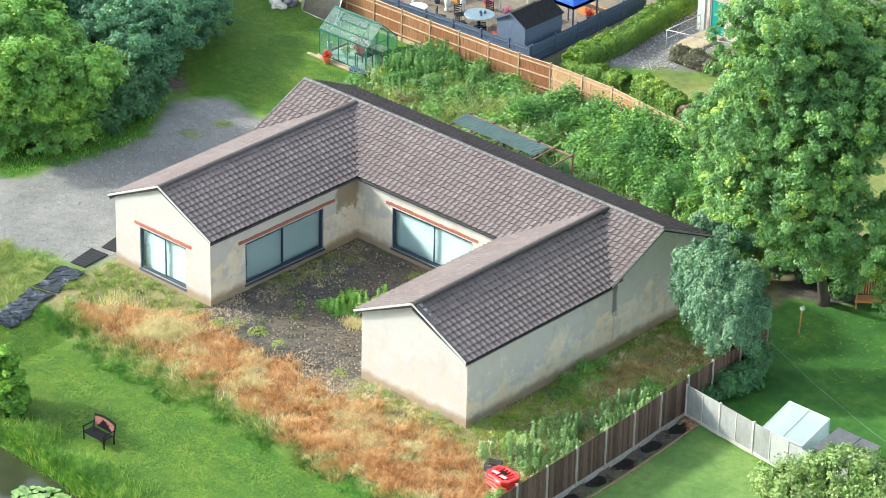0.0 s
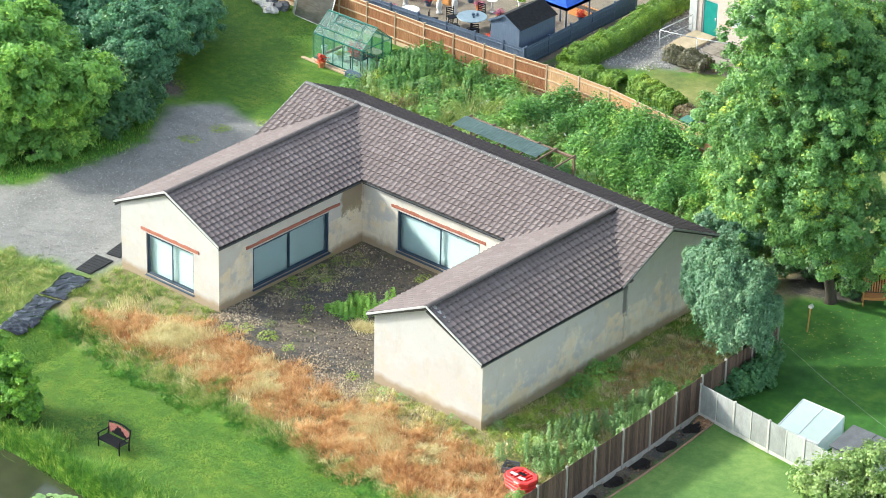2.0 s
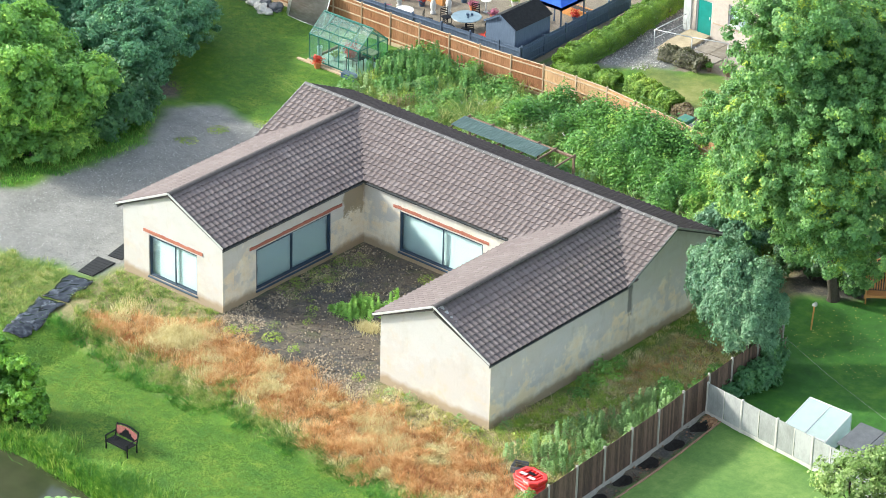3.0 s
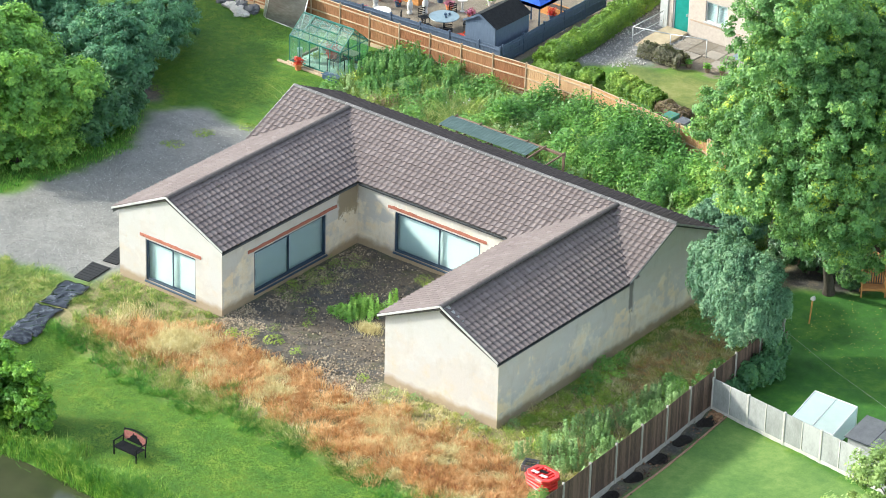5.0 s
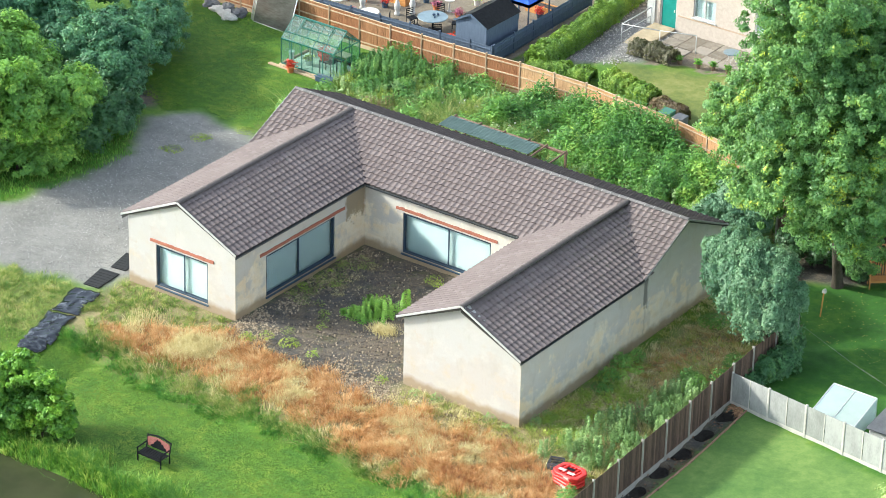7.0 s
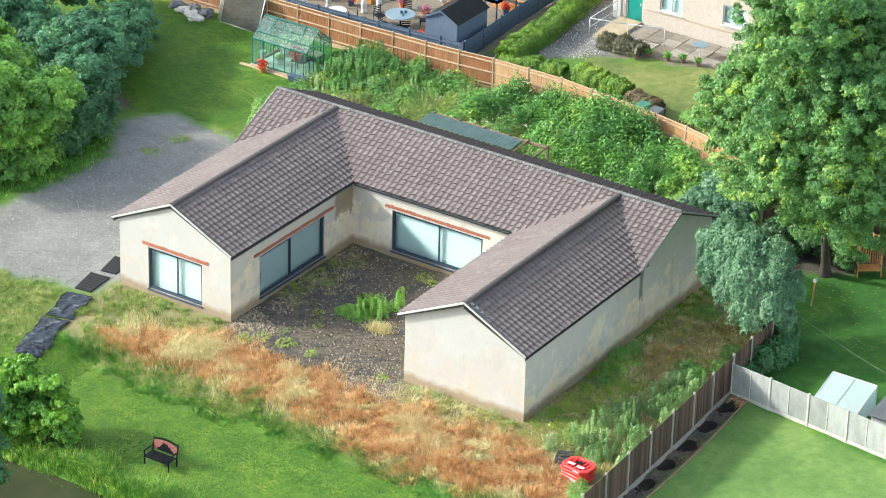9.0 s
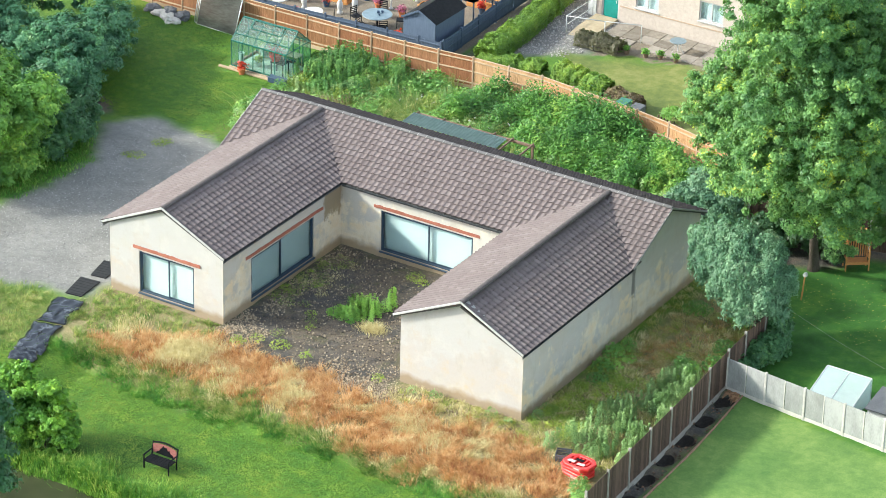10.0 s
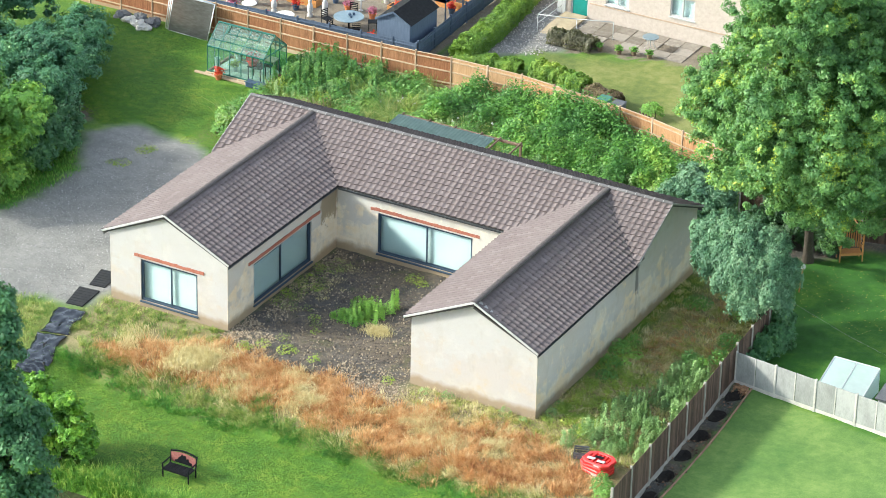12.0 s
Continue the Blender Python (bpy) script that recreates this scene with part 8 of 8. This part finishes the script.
weeds("brambles", "thick mound of brambles against the timber fence", scatter([(-2.6, 13.6), (-2.6, 17.3), (4, 16.9), (9.4, 15.6), (10.5, 12.5), (5.0, 12.2), (1.0, 13.0)], 130, 0.75, 1.25, 36) + [(0.2 + 0.55 * k, 16.7 - 0.05 * k, 0.7, 1.75) for k in range(11)] + [(0.6 + 0.8 * k, 15.6, 0.8, 1.6) for k in range(6)] + [(3.0 + 0.7 * k, 16.55 - 0.1 * k, 0.75, 2.2) for k in range(5)] + [(3.4, 15.4, 0.9, 1.9), (4.8, 15.2, 0.9, 1.9), (7.9, 15.6, 0.6, 1.5), (9.2, 14.9, 0.7, 1.3), (10.6, 14.2, 0.8, 1.5), (11.6, 13.9, 0.8, 1.9), (12.6, 13.6, 0.8, 2.0)], M_BRAMBLE, 0.12, 120)
weeds("brambles", "tall leafy shrubs beside the greenhouse", [(-10.8, 14.2, 1.0, 1.7), (-9.8, 14.9, 1.1, 1.8), (-10.6, 15.9, 1.0, 1.7), (-8.8, 15.6, 0.9, 1.6), (-7.6, 16.2, 0.8, 1.3), (-9.6, 13.2, 0.9, 1.1), (-8.4, 14.2, 0.9, 1.0), (-6.9, 15.6, 0.6, 1.0)], M_WILLOW, 0.085, 430, True)
weeds("seed_heads", "brown dock and grass seed heads in the back garden", scatter([(-9.6, 11.2), (-8.6, 13.0), (-5.2, 13.0), (-5.8, 10.4)], 30, 0.4, 0.7, 37) + scatter(BACKYARD, 22, 0.35, 0.8, 39), leafy("dock_seed", (0.16, 0.10, 0.06), (0.30, 0.21, 0.12), None), 0.06, 80, True)
xy = field(BACKYARD, 5000, 0.4, 9.0)
grassland("garden_grass", "long green grass between the weeds", xy, 0.42, 0.04, M_LONG, lean=0.8)
tuft_field("garden_grass", "pale yellow-green grass patches between the weeds", [(-11.2, 9.0), (-10.6, 12.4), (-7.0, 13.6), (-3.0, 12.6), (-3.2, 9.6), (-7, 8.0)], 420, 55, 0.32, 0.5, 0.03, M_MIXED, 0.6, 7.0, 0.7)
tuft_field("arching_grass", "long arching pale grass bent over between the weeds", [(-6.8, 10.2), (-6.0, 14.6), (-0.4, 15.4), (1.2, 12.6), (-1.6, 10.6)], 70, 55, 0.2, 1.0, 0.035, M_MIXED, 0.5, 5.0, 1.1)
tuft_field("garden_grass", "pale yellow-green grass patches between the weeds", BACKYARD, 330, 50, 0.3, 0.85, 0.035, M_MIXED, 0.6, 9.0, 0.6)
# white umbels over the back garden
fl = field([(-6, 9.0), (-6, 14.5), (2, 15.5), (3, 11)], 45, 0.3, 3.0)
flz = rng.uniform(0.55, 0.95, len(fl))
soup_ob = soup("white_flowers", leaves_at(np.repeat(np.column_stack([fl, flz]), 5, 0) + rng.normal(0, 0.04, (len(fl) * 5, 3)), np.tile([0, 0, 1.0], (len(fl) * 5, 1)), 0.06, 0.2), LEAF_FACES, leafy("white_petals", (0.6, 0.6, 0.55), (0.8, 0.8, 0.75), None, 0.7, 0.2))
tagged(soup_ob, "small white flower heads over the weeds", "flowers", kind="stuff")
# ivy and leaves hanging on the foot of the silver tree and the fence corner
weeds("corner_weeds", "leafy plants round the red barriers", [(19.9, -12.9, 0.5, 0.8), (20.3, -13.6, 0.5, 0.9), (19.6, -12.2, 0.3, 0.5)], M_WEED, 0.08, 150)
# fallen leaves on the shady lawn
fl = field([(19.0, 4.5), (24, 4.5), (26, 9.5), (20, 10.6)], 230, 0.3, 5.0)
ob = soup("fallen_leaves", leaves_at(np.column_stack([fl, np.full(len(fl), 0.05)]), np.tile([0, 0, 1.0], (len(fl), 1)), 0.06, 0.15), LEAF_FACES, leafy("yellow_fallen_leaves", (0.28, 0.26, 0.05), (0.48, 0.42, 0.10), None, 0.7, 0.1))
tagged(ob, "yellow leaves fallen on the shady lawn", "leaves", kind="stuff")


def rubble(name, label, xy, size, material):
    """Angular stones half sunk in the ground."""
    n = len(xy)
    s = size * rng.uniform(0.4, 1.5, n)[:, None, None]
    corner = np.array([(-1, -1, -0.6), (1, -1, -0.6), (1, 1, -0.6), (-1, 1, -0.6), (-0.7, -0.7, 0.6), (0.7, -0.7, 0.6), (0.7, 0.7, 0.6), (-0.7, 0.7, 0.6)]) * 0.5
    v = corner[None] * s * rng.uniform(0.6, 1.3, (n, 8, 3))
    a = rng.uniform(0, np.pi, n)
    c, d = np.cos(a)[:, None], np.sin(a)[:, None]
    v = np.stack([v[:, :, 0] * c - v[:, :, 1] * d, v[:, :, 0] * d + v[:, :, 1] * c, v[:, :, 2]], 2)
    v += np.column_stack([xy, ground_height(xy[:, 0], xy[:, 1]) + 0.022])[:, None]
    return tagged(soup(name, v, [(4, 5, 6, 7), (0, 1, 5, 4), (1, 2, 6, 5), (2, 3, 7, 6), (3, 0, 4, 7)], material), label, "stones", kind="stuff")


def stone_mat(name, a, b):
    n = Nodes(name)
    per = n.node("ShaderNodeNewGeometry").outputs["Random Per Island"]
    f = n.noise(30, 3, 0.6)
    col = n.ramp(n.math("ADD", n.math("MULTIPLY", per, 0.7), n.math("MULTIPLY", f, 0.3)), (0.15, a), (0.85, b))
    return n.done(n.bsdf(col, 0.9))


M_RUB = stone_mat("mixed_rubble", (0.12, 0.09, 0.06), (0.48, 0.39, 0.28))
M_DARKRUB = stone_mat("dark_rubble", (0.04, 0.036, 0.034), (0.20, 0.17, 0.14))
M_GRAV = stone_mat("grey_gravel", (0.17, 0.168, 0.16), (0.50, 0.49, 0.47))
xy = np.concatenate([field([(-0.1, -9.4), (0.3, -7.6), (1.8, -8.6), (2.6, -10.4), (1.6, -11.2), (0.2, -10.8)], 1700, 0.4), field([(6.0, -10.4), (8.6, -9.4), (9.2, -9.4), (9.6, -10.4), (8.6, -11.2), (6.6, -11.4)], 1700, 0.4), field([(9.2, -9.5), (14.8, -9.5), (15.4, -10.2), (9.2, -10.5)], 350, 0.3), field([(0.2, -7.6), (0.2, -0.4), (1.2, -0.4), (1.4, -7.2)], 900, 0.3), field([(5.2, -9.0), (8.8, -8.2), (8.8, -10.0), (6.0, -10.6)], 500, 0.5)])
rubble("rubble", "pale stones and broken brick at the edges of the courtyard", xy, 0.055, M_RUB)
xy = field([(0.3, -0.3), (8.9, -0.3), (8.9, -10.4), (5, -10.8), (1.0, -9.6)], 3600, 0.3)
rubble("court_stones", "small stones strewn over the dark courtyard soil", xy, 0.05, M_DARKRUB)
rubble("court_stones", "pale chips strewn over the dark courtyard soil", xy[::2] + 0.07, 0.05, M_RUB)
xy = clear_of_house(field([(-13.9, -11.4), (-10.6, -11.8), (-7.6, -10.6), (-6.3, -8.0), (-6.3, 3.4), (-10.6, 5.4), (-15.4, 5.2), (-14.2, 0.4), (-15.2, -6.6)], 5200, 0.3))
rubble("gravel", "loose grey gravel over the drive", xy, 0.035, M_GRAV)
rubble("yard_gravel", "coarse pale gravel in the yard before the cream house", field(YARD, 4200, 0.2), 0.06, stone_mat("warm_gravel", (0.24, 0.22, 0.20), (0.50, 0.47, 0.44)))
xy = field(BEDS, 500, 0.2)
xy = xy[(xy[:, 1] > -14) & (xy[:, 0] > 20.75)]
rubble("bed_chips", "soil crumbs and bark chips in the bed by the fence", xy, 0.07, stone_mat("bark_chips", (0.03, 0.02, 0.015), (0.22, 0.13, 0.08)))
xy = field([(20.85, -2.6), (21.6, -2.6), (21.5, -2.1), (20.9, -2.0)], 130, 0.1)
rubble("brick_chips", "orange-brown leaves and chips in the bed's corner", xy, 0.1, stone_mat("brown_chips", (0.20, 0.10, 0.05), (0.45, 0.27, 0.15)))
